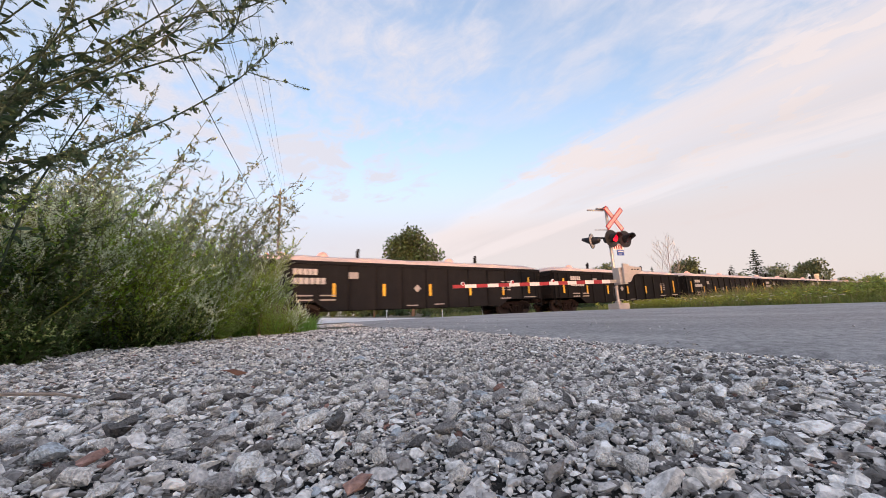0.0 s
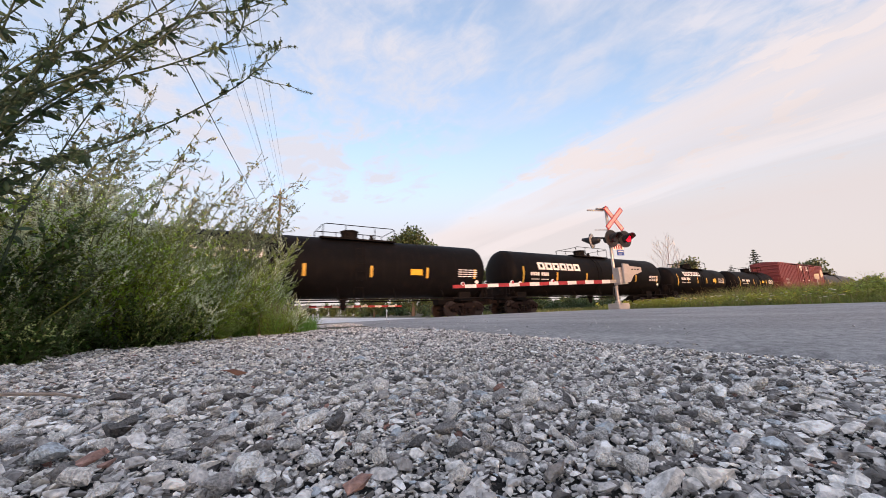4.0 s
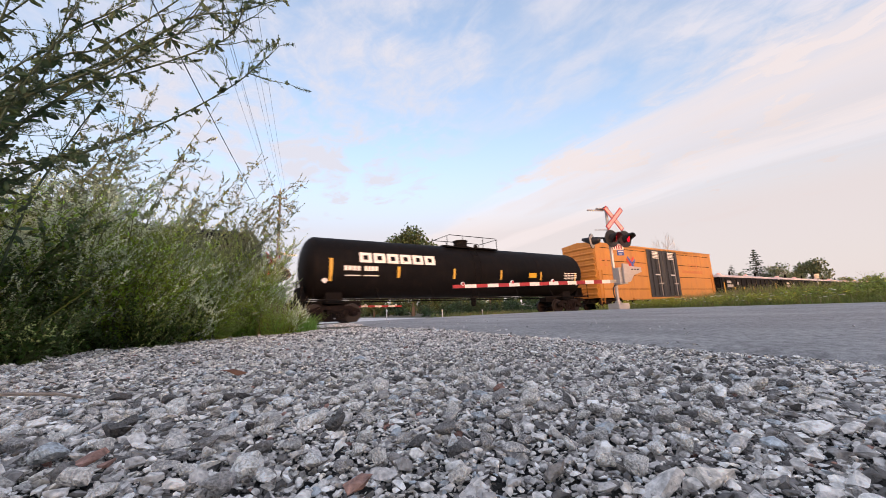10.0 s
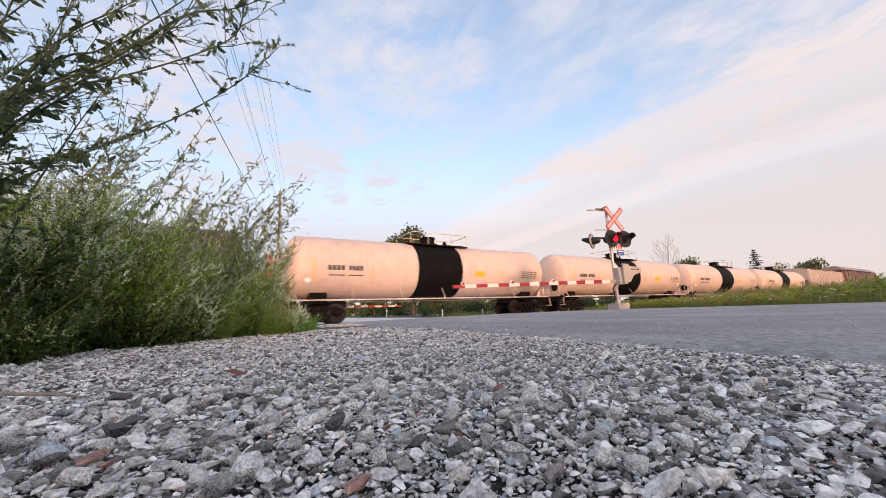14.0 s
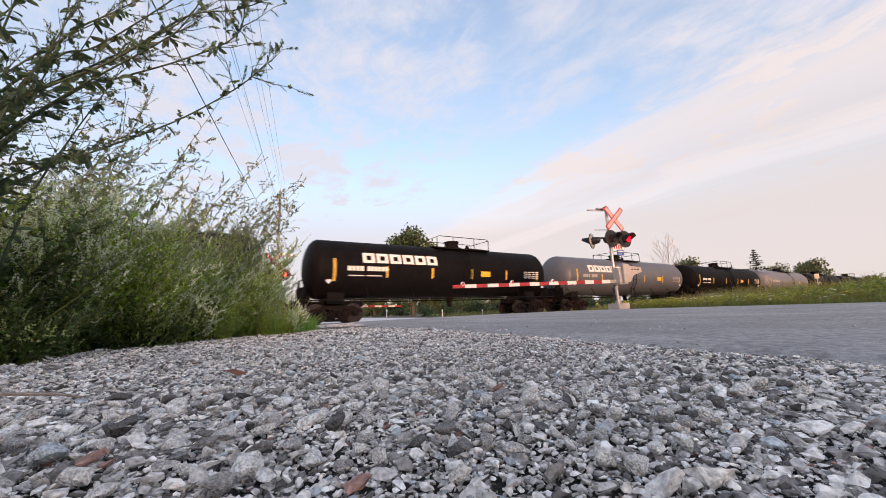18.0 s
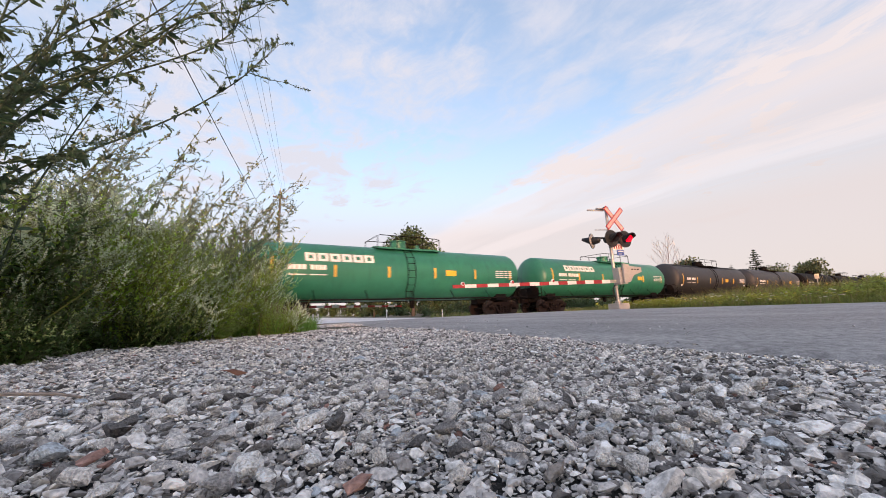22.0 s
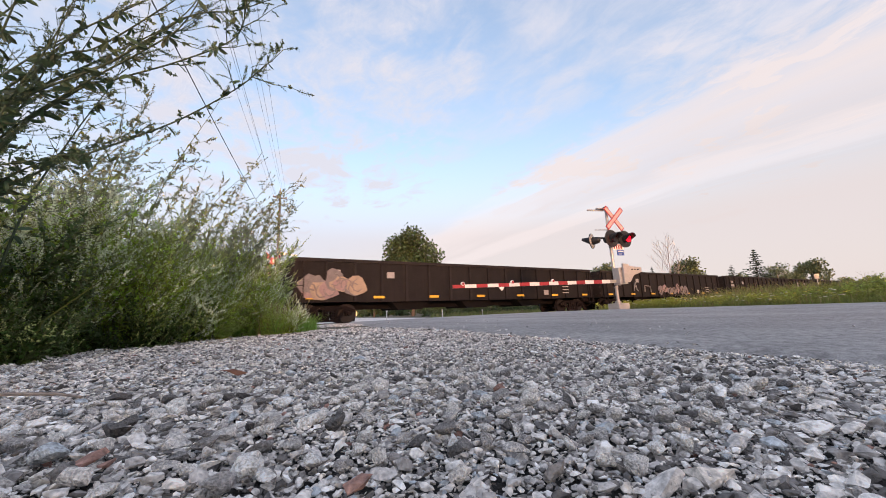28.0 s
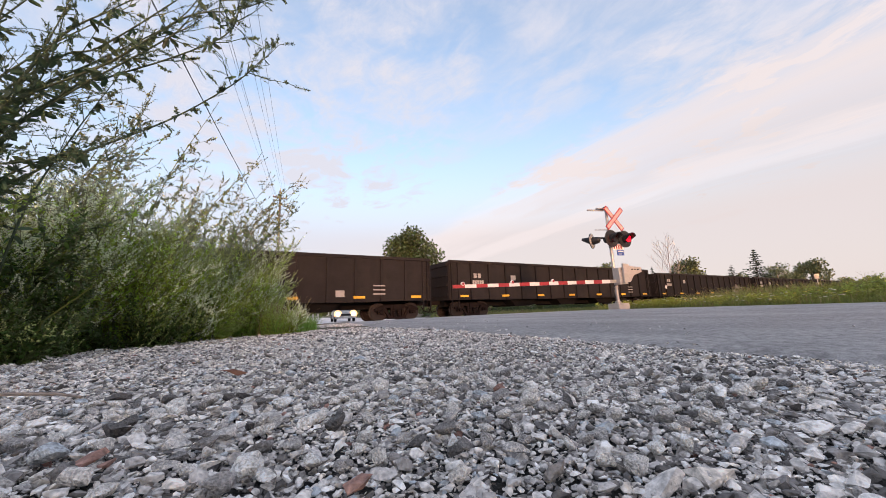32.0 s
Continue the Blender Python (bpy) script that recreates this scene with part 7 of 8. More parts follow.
def build_verges():
    rng = np.random.default_rng(31)

    def strip(n, u0, u1, s0, s1, power=1.0):
        u = u0 + (u1 - u0) * rng.random(n) ** power
        s = s0 + (s1 - s0) * rng.random(n)
        return 1.3 + ROAD.x * s + ROAD_SIDE.x * u, ROAD.y * s + ROAD_SIDE.y * u, u
    # far side of the road up to the track
    x, y, u = strip(30000, ROAD_W - 0.1, ROAD_W + 9, -6, 12.5, 1.4)
    ok = y < 15.6
    x, y, u = x[ok], y[ok], u[ok]
    hgt = (0.22 + 0.09 * np.clip(u - ROAD_W, 0, 5)) * rng.uniform(0.6, 1.4, len(x)) * np.where(y > 7.5, 0.75, 1.0)
    blades("verge_grass", x, y, zs(x, y), hgt, rng.uniform(0.004, 0.010, len(x)), M_grass, "tall green grass on the far roadside verge", rng)
    ok = rng.random(len(x)) < 0.14
    blades("dry_grass", x[ok], y[ok], zs(x[ok], y[ok]), hgt[ok] * 1.25, rng.uniform(0.004, 0.008, ok.sum()), M_grass_dry, "dry tan grass heads in the verge", rng)
    x = rng.uniform(20, 110, 26000)
    y = rng.uniform(-8, 15.5, 26000)
    ok = ((x - 1.3) * ROAD_SIDE.x + y * ROAD_SIDE.y) > ROAD_W + 6
    x, y = x[ok], y[ok]
    hgt = rng.uniform(0.35, 0.72, len(x)) * np.clip(0.7 + (x - 20) * 0.008, 0.7, 1.1) * (1 + 0.2 * np.sin(x * 0.7) * np.cos(y * 0.9))
    blades("field_grass", x, y, zs(x, y), hgt, rng.uniform(0.02, 0.05, len(x)), M_grass, "tall grass between road and railway", rng)
    x = rng.uniform(-14, 95, 26000)
    y = 21.2 + 14 * rng.random(26000) ** 1.6
    u = (x - 1.3) * ROAD_SIDE.x + y * ROAD_SIDE.y
    ok = (u < -0.6) | (u > ROAD_W + 0.4)
    x, y = x[ok], y[ok]
    blades("trackside_grass", x, y, zs(x, y), rng.uniform(0.25, 0.6, len(x)), rng.uniform(0.01, 0.022, len(x)), M_grass, "green and dry grass beyond the track", rng)
    ok = rng.random(len(x)) < 0.3
    blades("trackside_dry_grass", x[ok], y[ok], zs(x[ok], y[ok]), rng.uniform(0.3, 0.65, ok.sum()), rng.uniform(0.008, 0.02, ok.sum()), M_grass_dry, "dry grass beyond the track", rng)
    # leafy weeds along the far roadside, taller farther from the crossing
    W = []
    for _ in range(620):
        u, s = ROAD_W + 0.5 + 4.2 * rng.random(), rng.uniform(-4.0, 8.6)
        px, py = 1.3 + ROAD.x * s + ROAD_SIDE.x * u, ROAD.y * s + ROAD_SIDE.y * u
        top = np.clip(0.92 - 0.12 * (s - 4.3), 0.34, 1.5) * rng.uniform(0.6, 1.05) * min(1, 0.5 + (u - ROAD_W) * 0.4)
        rad = rng.uniform(0.14, 0.30)
        W.append((px, py, ground_z(px, py) + max(0.08, (top - rad) * rng.random() ** 0.5), rad))
    tagged(new("roadside_weeds", crown_mesh("roadside_weeds", 41, W, 70000, 0.030, leaf_mat("weed leaf", (0.27, 0.31, 0.06), 0.6, 0.35))), "bushy yellow-green weeds along the far roadside", "weeds", kind="stuff")
    W = []
    for _ in range(260):
        u, s = ROAD_W + 0.1 + 1.9 * rng.random(), rng.uniform(5.5, 13.0)
        px, py = 1.3 + ROAD.x * s + ROAD_SIDE.x * u, ROAD.y * s + ROAD_SIDE.y * u
        W.append((px, py, ground_z(px, py) + rng.uniform(0.06, 0.34), rng.uniform(0.07, 0.15)))
    tagged(new("low_weeds", crown_mesh("low_weeds", 43, W, 26000, 0.022, leaf_mat("low weed leaf", (0.36, 0.38, 0.07), 0.5, 0.35))), "low yellow-green weeds by the signal's footing", "weeds", kind="stuff")
    # left of the gravel: bright tufts at the end of the clover, and the ground under it
    x = rng.uniform(0.1, 1.5, 5200)
    y = rng.uniform(4.4, 8.5, 5200)
    ok = (x < 0.36 + (y - 4.0) * 0.44) & (x > -0.4 + (y - 4.0) * 0.2)
    x, y = x[ok], y[ok]
    blades("bright_grass", x, y, np.full(len(x), 0.13), rng.uniform(0.10, 0.30, len(x)), rng.uniform(0.003, 0.006, len(x)), M_grass_bright, "bright green grass tuft at the gravel edge", rng, 0.5)
    x = rng.uniform(-7, 0.2, 14000)
    y = rng.uniform(-3, 15, 14000)
    ok = x < -1.1 + 0.12 * y
    x, y = x[ok], y[ok]
    blades("bush_grass", x, y, zs(x, y), rng.uniform(0.2, 0.6, len(x)), rng.uniform(0.005, 0.01, len(x)), M_grass, "dark grass among the clover", rng)
    x, y = rng.uniform(0.35, 1.15, 260), rng.uniform(4.4, 6.8, 260)
    ok = (x < 0.30 + (y - 4.0) * 0.42) & (x > -0.2 + (y - 4.0) * 0.25)
    x, y = x[ok], y[ok]
    blades("seeding_grass", x, y, np.full(len(x), 0.13), rng.uniform(0.25, 0.55, len(x)), rng.uniform(0.005, 0.010, len(x)), M_grass_dry, "dry tan seed heads at the end of the clover", rng, 0.4)
    # white and yellow flowers by the signal
    fl = {"white_flowers": (leaf_mat("daisy white", (0.80, 0.78, 0.66), 0.1, 0.2), 170), "yellow_flowers": (leaf_mat("flower yellow", (0.75, 0.60, 0.08), 0.1, 0.2), 150)}
    for nm, (m, k) in fl.items():
        V, F = [], []
        for _ in range(k):
            s, uu = rng.uniform(4.5, 12.0), rng.uniform(0.05, 2.6)
            px, py = 1.3 + ROAD.x * s + ROAD_SIDE.x * (ROAD_W + uu), ROAD.y * s + ROAD_SIDE.y * (ROAD_W + uu)
            c = Vector((px, py, ground_z(px, py) + rng.uniform(0.2, 0.42)))
            for _ in range(4):
                a = rng.uniform(0, 6.28)
                leaf_quads(c, Vector((math.cos(a), math.sin(a), 0.4)).normalized(), Vector((-math.sin(a), math.cos(a), 0.2)), 0.06, 0.03, V, F)
        tagged(new(nm, bulk(nm, [v[:] for v in V], F, m)), nm.replace("_", " ") + " in the verge grass", "flowers", kind="stuff")


def crown_mesh(name, seed, blobs, leaves, size, material):
    """Leaf clumps scattered through overlapping lobes, open between them."""
    rng = np.random.default_rng(seed)
    P = []
    w = np.array([b[3] ** 2 for b in blobs])
    pick = rng.choice(len(blobs), leaves, p=w / w.sum())
    d = rng.normal(size=(leaves, 3))
    d /= np.linalg.norm(d, axis=1)[:, None]
    rad = rng.random(leaves) ** 0.45
    B = np.array(blobs)
    c = B[pick, :3] + d * (rad * B[pick, 3] * rng.uniform(0.8, 1.15, leaves))[:, None]
    D = rng.normal(size=(leaves, 3))
    D /= np.linalg.norm(D, axis=1)[:, None]
    U = np.cross(D, rng.normal(size=(leaves, 3)))
    U /= np.linalg.norm(U, axis=1)[:, None]
    s = size * rng.uniform(0.6, 1.3, leaves)[:, None]
    V = np.stack([c - D * s, c + U * s * 0.55, c + D * s, c - U * s * 0.55], 1).reshape(-1, 3)
    F = (np.arange(leaves) * 4)[:, None] + np.array([[0, 1, 2, 3]])
    return bulk(name, V, F, material)


def leafy_tree(at, h, r, seed, label, leaves=5000, size=0.3, low=0.25, material=None, group="trees behind the railway", fill=False):
    rng = random.Random(seed)
    t = thing("tree", label, "tree", group, at=at)
    g = Geo()
    g.tube([(0, 0, -0.3), (0.05 * r, 0, h * 0.2), (0, 0.03 * r, h * 0.45), (0, 0, h * 0.8)], 0.022 * h, 8, 0.006 * h)
    blobs = []
    for i in range(16):
        k = low + (0.9 - low) * (i + 0.5) / 16
        a = i * 2.4 + rng.uniform(-0.4, 0.4)
        rr = r * (math.sin(math.pi * min(1, (k - low) / (1.02 - low)) ** 0.8) ** 0.6) * rng.uniform(0.55, 0.75)
        tip = (math.cos(a) * rr, math.sin(a) * rr, h * k)
        g.tube([(0, 0, h * k * 0.72), (tip[0] * 0.5, tip[1] * 0.5, h * k * 0.88), tip], 0.008 * h, 5, 0.002 * h)
        blobs.append((*tip, r * rng.uniform(0.28, 0.42)))
    blobs.append((0.1 * r, 0, h * 0.86, r * 0.42))
    blobs.append((-0.3 * r, 0.1 * r, h * 0.80, r * 0.40))
    if fill:
        blobs += [(0, 0, h * (low + 0.18), r * 0.72), (0, 0, h * 0.58, r * 0.74), (0, 0, h * 0.74, r * 0.56)]
        blobs += [(math.cos(a) * r * 0.5, math.sin(a) * r * 0.5, h * (0.42 + 0.1 * (a % 2)), r * 0.45) for a in range(6)]
    part("trunk", g, M_bark, t)
    part("crown", crown_mesh("crown", seed, blobs, leaves, size, material or M_leaf_tree), M_leaf_tree, t)
    return t


def spruce(at, h, r, seed, label):
    rng = random.Random(seed)
    t = thing("spruce_tree", label, "tree", "trees behind the railway", at=at)
    part("trunk", Geo().tube([(0, 0, -0.3), (0, 0, h)], 0.016 * h, 7, 0.01), M_bark, t)
    V, F = [], []
    tiers = 24
    for i in range(tiers):
        k = 0.05 + 0.95 * i / tiers
        full = 1.0 - 0.45 * (i % 3 == 1)
        for j in range(8):
            a = 6.283 * j / 8 + i * 0.7 + rng.uniform(-0.3, 0.3)
            l = r * (1 - k) ** 0.95 * rng.uniform(0.5, 1.2) * full + 0.02 * h * (1 - k)
            out = Vector((math.cos(a), math.sin(a), 0))
            n = max(3, int(9 * l / r))
            for s in range(n):
                q = Vector((0, 0, h * k)) + out * (l * (s + 0.5) / n) + Vector((0, 0, -0.10 * l * math.sin(3.0 * s / n)))
                for _ in range(3):
                    d = (out * 0.8 + Vector((rng.uniform(-0.9, 0.9), rng.uniform(-0.9, 0.9), rng.uniform(-0.45, 0.15)))).normalized()
                    leaf_quads(q, d, d.cross(Vector((0.2, 0.1, 1))).normalized(), 0.085 * h * (1 - 0.72 * k), 0.020 * h * (1 - 0.5 * k), V, F)
    part("crown", bulk("crown", [v[:] for v in V], F, M_needle), M_needle, t)
    return t


def bare_tree(at, h, seed):
    rng = random.Random(seed)
    t = thing("bare_tree", "slender bare tree with fine grey twigs", "tree", "trees behind the railway", at=at)
    g = Geo()

    def grow(p, d, l, r, lev):  # limbs fork into finer ones
        bend = Vector((rng.uniform(-1, 1), rng.uniform(-1, 1), 0.4)) * 0.06 * l
        q = p + d * l + bend
        g.tube([p, p.lerp(q, 0.5) + bend * 0.5, q], r, 4, r * 0.5)
        if lev == 0:
            return
        n = 9 if lev == 3 else 5
        for i in range(n):
            k = 0.32 + 0.68 * i / (n - 1)
            a = i * 2.4 + rng.uniform(-0.5, 0.5)
            nd = (d * 0.9 + Vector((math.cos(a), math.sin(a), 0.35)) * rng.uniform(0.45, 0.75)).normalized()
            grow(p.lerp(q, k), nd, l * rng.uniform(0.42, 0.58) * (1.15 - 0.35 * k), r * 0.5, lev - 1)
    grow(Vector((0, 0, -0.3)), Vector((0, 0, 1)), h * 0.80, 0.0075 * h, 3)
    # bark lightened to carry the distance haze in its colour
    part("trunk", g, mat("haze-paled bark", (0.34, 0.29, 0.27), 0.9, var=0.3), t)


def build_trees():
    leafy_tree((31.3, 62.0, -0.2), 17.0, 6.6, 5, "broad dark green maple tree behind the railway", 15000, 0.32, 0.22, fill=True)
    leafy_tree((25.0, 66.0, -0.2), 8.5, 3.6, 6, "low rounded tree beside the maple", 3000, 0.3, 0.15)
    leafy_tree((37.5, 61.0, -0.2), 6.5, 3.2, 7, "low rounded shrub tree behind the railway", 2500, 0.28, 0.12)
    leafy_tree((53.5, 66.2, -0.2), 10.9, 3.2, 14, "small dark round tree beyond the railway", 2600, 0.28, 0.3)
    bare_tree((86.6, 41.5, -0.2), 14.0, 3)
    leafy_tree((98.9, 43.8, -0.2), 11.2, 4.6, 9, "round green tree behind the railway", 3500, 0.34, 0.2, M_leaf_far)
    spruce((138.6, 42.1, -0.2), 16.2, 7.5, 2, "tall dark pointed spruce tree")
    spruce((133.0, 46.5, -0.2), 11.6, 5.4, 4, "broad dark spruce tree beyond the track")
    spruce((79.5, 42.0, -0.2), 8.6, 1.6, 8, "small slim dark spruce tree")
    leafy_tree((156.5, 42.6, -0.2), 12.2, 4.8, 10, "airy thin-leaved pale green tree", 1500, 0.34, 0.25, M_leaf_far)
    leafy_tree((158.0, 43.0, -0.2), 8.0, 5.0, 11, "low green shrub by the railway", 2500, 0.36, 0.1, M_leaf_far)
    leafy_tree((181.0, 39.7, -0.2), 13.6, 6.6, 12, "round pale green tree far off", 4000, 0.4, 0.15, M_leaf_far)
    leafy_tree((66.0, 44.0, -0.2), 9.0, 3.4, 13, "small green tree behind the signal", 2200, 0.3, 0.2, M_leaf_far)
    rng = random.Random(17)
    # the wood that closes the distance
    V = []
    W = []
    R = []
    for i in range(130):
        x = 190 + i * 6.5 + rng.uniform(-4, 4)
        y = rng.uniform(46, 70) - (x - 190) * 0.012
        h = rng.uniform(7.0, 13.5) * (1 + (x - 190) * 0.0004)
        for _ in range(5):
            V.append((x + rng.uniform(-3.5, 3.5), y + rng.uniform(-3, 3), h * rng.uniform(0.25, 0.8), h * rng.uniform(0.18, 0.28)))
    for i in range(90):
        x = -90 + i * 4.4 + rng.uniform(-3, 3)
        y = 118 + rng.uniform(-10, 10)
        h = rng.uniform(4.0, 7.5)
        if -5 < x - 1.3 - 0.167 * y < 17:
            continue
        R.append((x, y - 3, 0.6, 1.7))
        R.append((x + 2.2, y - 3, 0.6, 1.7))
        for _ in range(6):
            R.append((x + rng.uniform(-3, 3), y + rng.uniform(-3, 3), h * rng.uniform(0.2, 0.75), h * rng.uniform(0.25, 0.36)))
    for i in range(90):
        x, h = 20 + i * 3.2 + rng.uniform(-2, 2), rng.uniform(10, 17)
        for _ in range(5):
            R.append((x + rng.uniform(-3, 3), 352 + rng.uniform(-5, 5), h * rng.uniform(0.05, 0.75), h * rng.uniform(0.22, 0.3)))
    # unseen tree line added behind the road to keep low sun off the shoulder
    Q = []
    for i in range(90):
        x = -95 + i * 1.5 + rng.uniform(-0.8, 0.8)
        h = rng.uniform(4.4, 5.6)
        for _ in range(4):
            Q.append((x + rng.uniform(-1, 1), -34 + rng.uniform(-2, 2), h * rng.uniform(0.15, 0.78), h * rng.uniform(0.22, 0.3)))
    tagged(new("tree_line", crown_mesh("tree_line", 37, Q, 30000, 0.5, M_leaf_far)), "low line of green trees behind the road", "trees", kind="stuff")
    # unseen hedge added behind the camera to block low sun from the gravel
    P = []
    for i in range(60):
        x = -31 + i * 0.47 + rng.uniform(-0.2, 0.2)
        h = rng.uniform(2.65, 3.1)
        for _ in range(5):
            P.append((x + rng.uniform(-0.4, 0.4), -14 + rng.uniform(-0.7, 0.7), h * rng.uniform(0.12, 0.8), h * rng.uniform(0.2, 0.28)))
    tagged(new("roadside_hedge", crown_mesh("roadside_hedge", 39, P, 24000, 0.16, M_leaf_far)), "tall green hedge along the shoulder", "hedge", kind="stuff")
    for i in range(210):
        x = -22 + i * 0.75 + rng.uniform(-0.5, 0.5)
        y = 40 + rng.uniform(-2.5, 4.0)
        h = rng.uniform(1.2, 2.6)
        if -3.5 < x - 1.3 - 0.167 * y < 14.5:
            continue
        for _ in range(3):
            W.append((x + rng.uniform(-0.7, 0.7), y + rng.uniform(-0.7, 0.7), h * rng.uniform(0.0, 0.55), h * rng.uniform(0.3, 0.45)))
    tagged(new("hedge", crown_mesh("hedge", 29, W, 46000, 0.16, M_leaf_tree)), "low dark green hedge beyond the track", "hedge", kind="stuff")
    tagged(new("field_trees", crown_mesh("field_trees", 27, R, 90000, 0.7, M_leaf_tree)), "dark green trees far beyond the crossing", "trees", kind="stuff")
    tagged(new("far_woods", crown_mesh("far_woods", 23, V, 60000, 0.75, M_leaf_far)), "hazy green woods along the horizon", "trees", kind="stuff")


# ---- things beyond the crossing ----
M_carwhite = mat("pale car paint", (0.48, 0.46, 0.45), 0.3, 0.2, var=0.05, coat=0.6)
M_glass = mat("dark car glass", (0.02, 0.022, 0.025), 0.08, var=0.1)
M_tyre = mat("tyre rubber", (0.02, 0.02, 0.02), 0.85, var=0.2)
M_head = glow_mat("headlight glow", (1.0, 0.70, 0.34), 0.8)
# glow of an added ring that stands in for the headlights' halo
M_head_halo = glow_mat("headlight halo glow", (1.0, 0.50, 0.20), 0.55)
M_chrome = mat("bright trim", (0.6, 0.6, 0.6), 0.2, 0.9, var=0.05)


def build_car():
    c = thing("car", "pale car with glowing headlights waiting at the crossing", "car")
    body = Geo()
    prof = [(-2.3, 0.30), (2.2, 0.30), (2.32, 0.45), (2.3, 0.72), (2.1, 0.92), (1.1, 1.02), (0.45, 1.48), (-1.2, 1.52), (-2.0, 1.05), (-2.32, 1.0), (-2.35, 0.5)]
    n = len(prof)
    ws = [0.86 if z < 0.95 else 0.72 if z < 1.2 else 0.58 for _, z in prof]
    body.v = [(x, -w, z) for (x, z), w in zip(prof, ws)] + [(x, w, z) for (x, z), w in zip(prof, ws)]
    body.f = [tuple(range(n)), tuple(range(2 * n - 1, n - 1, -1))] + [(i, n + i, n + (i + 1) % n, (i + 1) % n) for i in range(n)]
    part("body", body, M_carwhite, c)
    part("windscreen", Geo().add([(1.06, -0.70, 1.05), (1.06, 0.70, 1.05), (0.50, 0.56, 1.46), (0.50, -0.56, 1.46)], [(0, 1, 2, 3)]), M_glass, c, at=(0.02, 0, 0.015))
    part("grille", Geo().box(2.29, 2.345, -0.42, 0.42, 0.52, 0.68, 0.02), M_signal_black, c)
    part("bumper", Geo().box(2.2, 2.40, -0.84, 0.84, 0.30, 0.46, 0.05), M_carwhite, c)
    part("number_plate", Geo().box(2.40, 2.415, -0.2, 0.2, 0.38, 0.48), M_white, c)
    for s in (1, -1):
        part("headlight", Geo().lathe([(2.24, 0.02), (2.25, 0.22), (2.36, 0.21), (2.40, 0.02)], 14, "x", (0, s * 0.64, 0.66)), M_head, c, "glowing headlight")
        # no lamp part: a glowing ring shaped as the lens halo
        part("headlight_rim", Geo().lathe([(2.22, 0.20), (2.23, 0.33), (2.30, 0.31), (2.31, 0.225)], 16, "x", (0, s * 0.64, 0.66)), M_head_halo, c, "warm glowing headlight rim")
        part("mirror", Geo().box(0.7, 0.9, s * 0.9 - 0.1, s * 0.9 + 0.1, 1.0, 1.14, 0.03), M_carwhite, c)
        for x in (1.42, -1.42):
            wh = part("wheel", shared("tyre", lambda: Geo().lathe([(-0.1, 0.2), (-0.1, 0.29), (-0.07, 0.32), (0.07, 0.32), (0.1, 0.29), (0.1, 0.2)], 20, "y"), M_tyre, True), M_tyre, c, at=(x, s * 0.78, 0.32))
            part("rim", shared("rim", lambda: Geo().lathe([(-0.09, 0.2), (-0.04, 0.19), (-0.06, 0.05), (0.06, 0.05), (0.04, 0.19), (0.09, 0.2)], 14, "y"), M_chrome), M_chrome, wh)
    return c


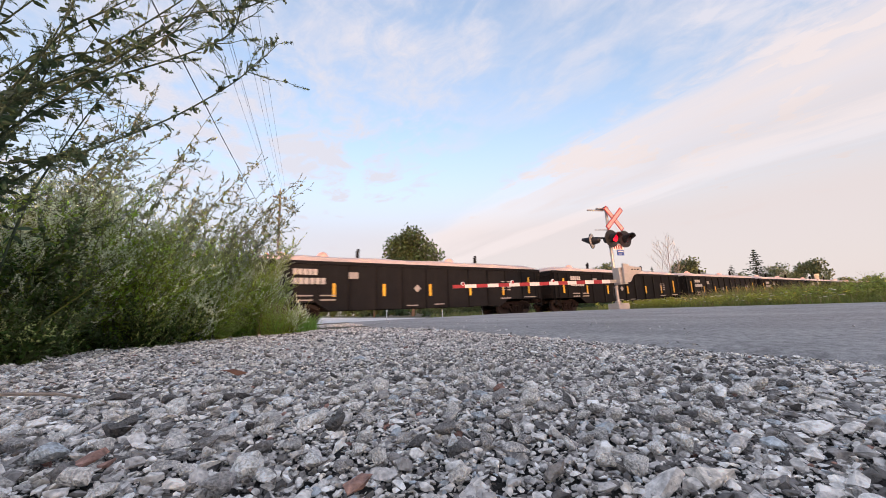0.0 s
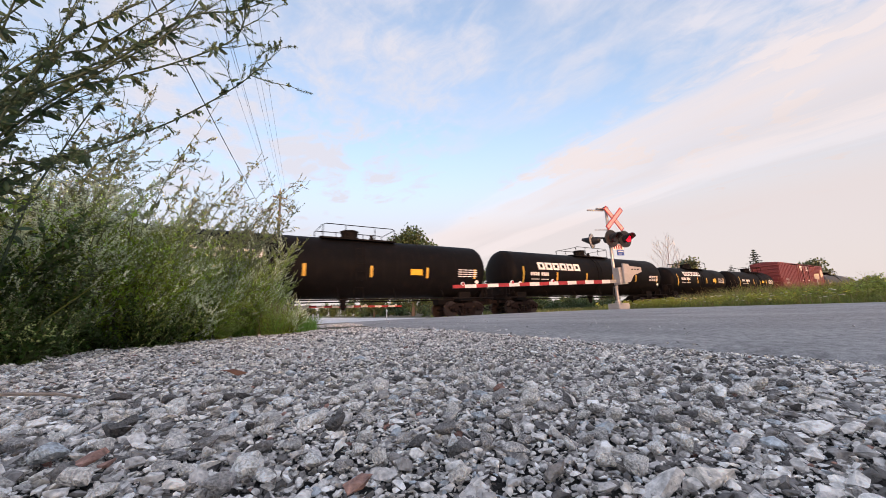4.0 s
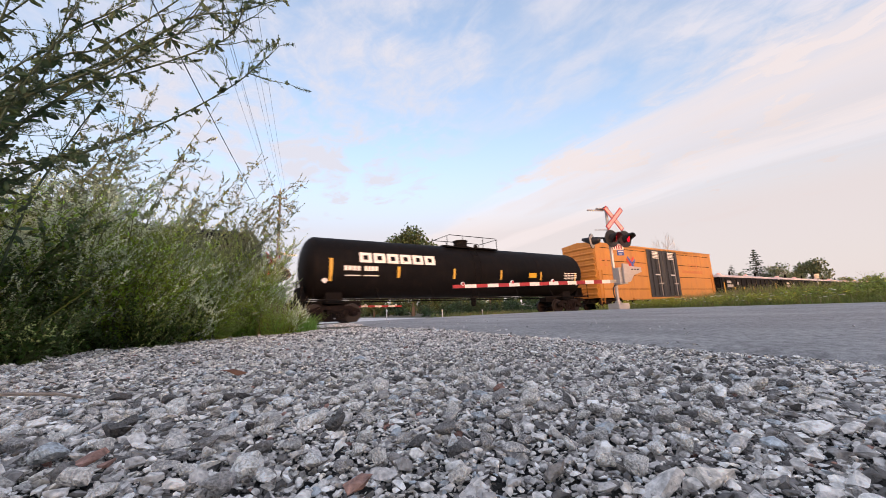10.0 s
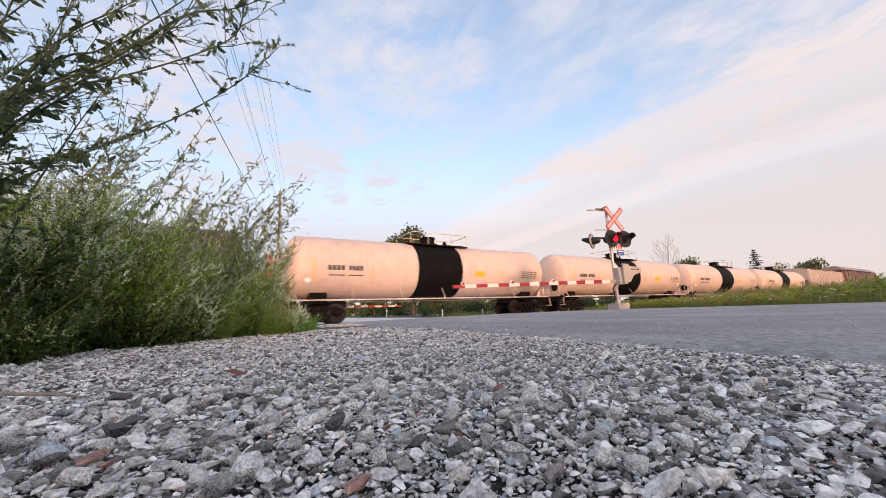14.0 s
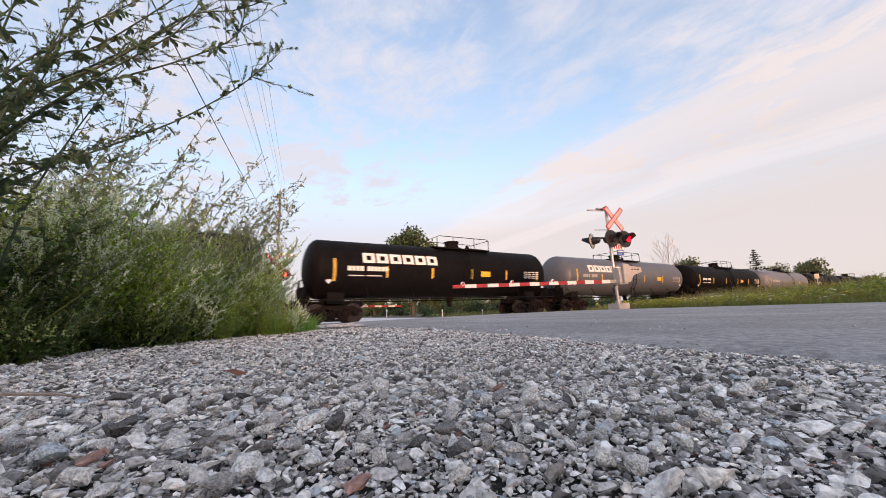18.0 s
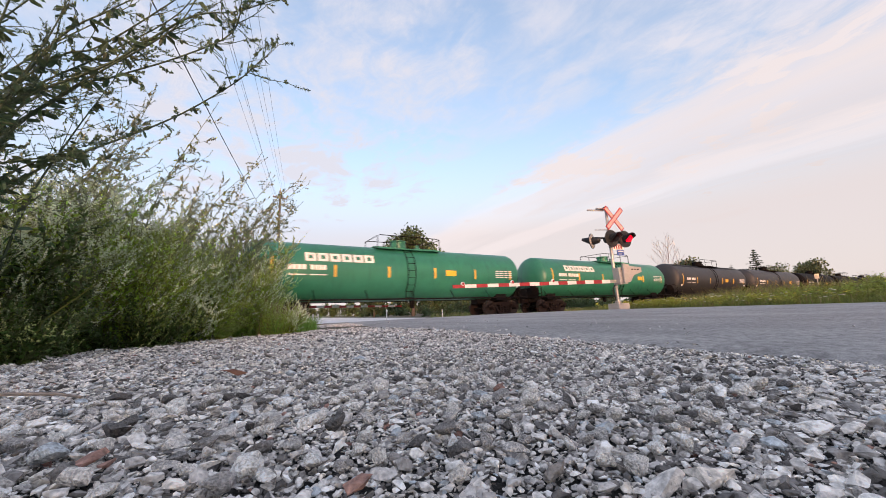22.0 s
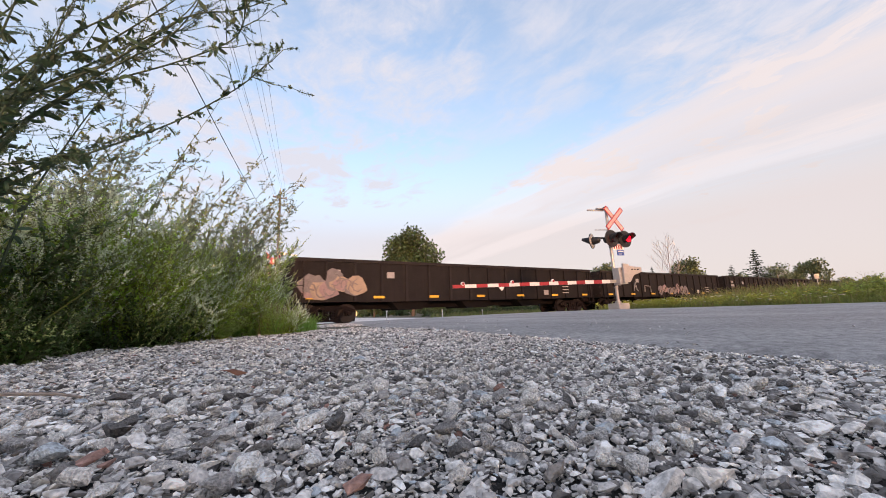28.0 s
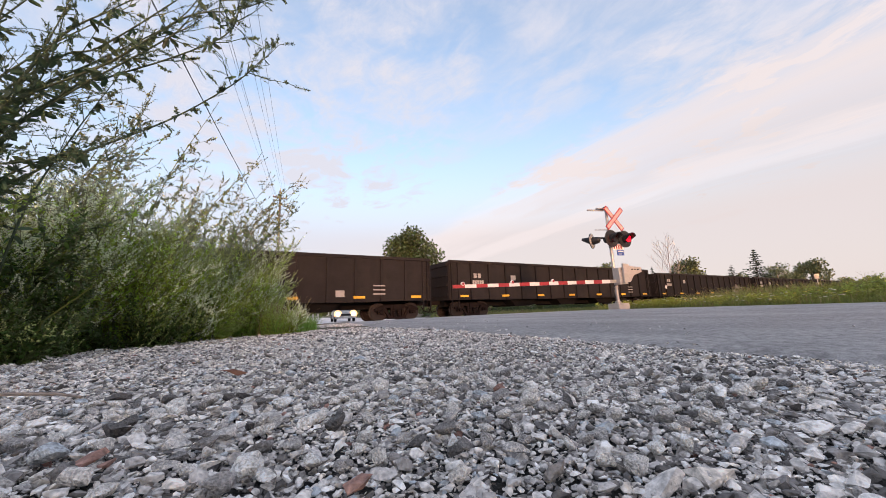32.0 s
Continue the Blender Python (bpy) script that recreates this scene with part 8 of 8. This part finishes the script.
def build_far_things():
    for x, y, h, w in ((11.9, 28.4, 1.0, 0.045), (16.5, 27.0, 0.8, 0.05), (20.5, 26.5, 0.75, 0.04)):
        z = ground_z(x, y) - 0.05
        p = thing("marker_post", "white marker post beyond the track", "post", "marker posts", at=(x, y, z))
        part("post", Geo().lathe([(0, w), (h, w), (h + 0.02, w * 0.6)], 8, "z"), M_sign_white, p)
        part("cap", Geo().box(-w * 1.6, w * 1.6, -0.02, 0.02, h * 0.8, h * 0.97), M_sign_white if w < 0.05 else M_yellow, p)
    f = thing("fence_rail", "low pale pipe barrier beyond the crossing", "barrier", at=(6.6, 30.5, -0.25))
    for i in range(5):
        part("post", shared("pipe_post", lambda: Geo().lathe([(0, 0.05), (0.85, 0.05)], 8, "z"), M_sign_white), M_sign_white, f, at=(-1.4 + i * 0.42, i * 0.1, 0))
    part("rail", Geo().tube([(-1.4, 0, 0.62), (0.28, 0.4, 0.62)], 0.04, 6), M_alu, f)
    s = thing("whistle_board", "small cream board on a post beside the track", "sign", at=(63.7, 13.6, -0.33))
    part("post", Geo().lathe([(0, 0.05), (3.4, 0.05)], 8, "z"), M_alu, s)
    part("board", Geo().box(-0.22, 0.22, -0.05, -0.02, 3.0, 3.6), mat("cream board", (0.45, 0.40, 0.32), 0.5), s, at=pose(0, 0, 0, 0, 0, -60))
    # a signal cabin of corrugated metal near the far mast
    b = thing("signal_cabin", "pale metal signal cabin beside the far mast", "cabin", at=pose(2.4, 25.8, -0.3))
    part("wall", Geo().box(-1.1, 1.1, -0.9, 0.9, 0, 2.4, 0.03), mat("pale cabin paint", (0.62, 0.56, 0.52), 0.5, var=0.1), b)
    part("roof", Geo().box(-1.2, 1.2, -1.0, 1.0, 2.4, 2.5, 0.03), M_alu, b)
    part("door", Geo().box(-0.4, 0.4, -0.93, -0.905, 0.1, 2.05), M_alu, b)
    # a bent twig and a dead leaf on the gravel
    tw = thing("twig", "thin dry brown twig lying on the gravel", "twig", at=(-0.42, 0.93, 0.226))
    part("stick", Geo().tube([(-0.30, 0.02, 0.010), (-0.12, 0.01, 0.017), (0.02, 0.0, 0.019), (0.12, -0.01, 0.016), (0.19, -0.03, 0.010), (0.225, -0.045, 0.002)], 0.0052, 6, 0.0022), mat("dry twig bark", (0.30, 0.24, 0.20), 0.85, var=0.3, scale=60), tw)
    dl = thing("dead_leaf", "curled rust-brown dead leaf on the gravel", "leaf", at=pose(0.02, 0.98, 0.226, 10, 15, 30))
    part("blade", Geo().add([(-0.045, 0, 0.006), (-0.015, -0.012, 0.012), (0.02, -0.012, 0.004), (0.05, 0, 0.012), (0.02, 0.014, 0.014), (-0.015, 0.013, 0.006)], [(0, 1, 2, 3, 4, 5)]), mat("dead leaf", (0.22, 0.09, 0.05), 0.8), dl)


build_ground()
build_road()
build_gravel()
build_track()
CLOUDS = build_sky()
build_train()
crossing_signal((13.25, 8.45, 0.16), -9.5, False, "crossing signal with flashing red lamps, crossbuck and lowered striped gate")
crossing_signal((2.47, 21.4, -0.15), 170.5, True, "crossing signal beyond the track with lowered striped gate")
power_pole(5.6, 47.2, -0.2, 16.4, 12)
power_pole(-4.6, -8.0, 0.1, 13.4, 12)
overhead_wires()
build_bush()
build_verges()
build_trees()
CAR = build_car()
build_far_things()


def flash_rows(first):
    """Half turns of a lit disc: glowing face out while its lamp is on."""
    flips, t = [], 0.0
    p, ph = 0.4128, 0.22
    k = 0
    while True:
        t = (k * 0.5 - ph) * p
        if t > 27.85:
            break
        flips.append((t, k % 2 == 0))
        k += 1
    flips += [(28.22 + 0.4875 * i, i % 2 == 0) for i in range(8)]
    rows, ang = [], None
    turn = 0.0
    for t, left_on in flips:
        want = 0.0 if left_on == (first == 0) else 180.0
        if ang is None:
            ang = want
            rows.append((0.0, ang))
            continue
        if want == ang % 360:
            continue
        a = max(t - 0.05, rows[-1][0] + 0.034)
        for i in range(4):
            rows.append((a + i / 30, ang + 60.0 * i))
        ang += 180.0
    rows.append((32.0, ang))
    out, last = [], -1
    for t, a in rows:
        f = frame(t)
        if f > last and t <= 32.0:
            out.append((t, pose(0, -0.14, 0, 0, 0, a)))
            last = f
    return out


def motions():
    for car, u in TRAIN:
        walk(car, [(t, pose(s - u, TRACK_Y, 0)) for t, s in RUN])
    walk(CLOUDS, [(0.0, pose(0, 0, 0)), (16.0, pose(11, 38, 0)), (32.0, pose(20, 68, 0))])
    lane = [(0.0, 330), (20.0, 170), (24.0, 105), (25.5, 66), (26.6, 43), (27.5, 33), (28.1, 30.6), (32.0, 30.6)]
    walk(CAR, [(t, pose(4.35 + 0.167 * y, y + 2.2, road_z(y), 0, 0, -99.5)) for t, y in lane])
    for disc, which in LIT:
        walk(disc, flash_rows(which))
    rng = random.Random(77)
    for p, m, amp in SWAY:
        loc, rot, sc = m.decompose()
        base = Matrix.LocRotScale(loc, rot, None)
        phase = rng.uniform(0, 6.28)
        rows = []
        for i in range(65):
            t = i * 0.5
            a = amp * (math.sin(t * 1.9 + phase) * 0.5 + math.sin(t * 0.8 + phase * 2) * 0.5 + rng.uniform(-0.4, 0.4))
            rows.append((t, base @ pose(0, 0, 0, a * 0.5, a, 0)))
        walk(p, rows)


motions()
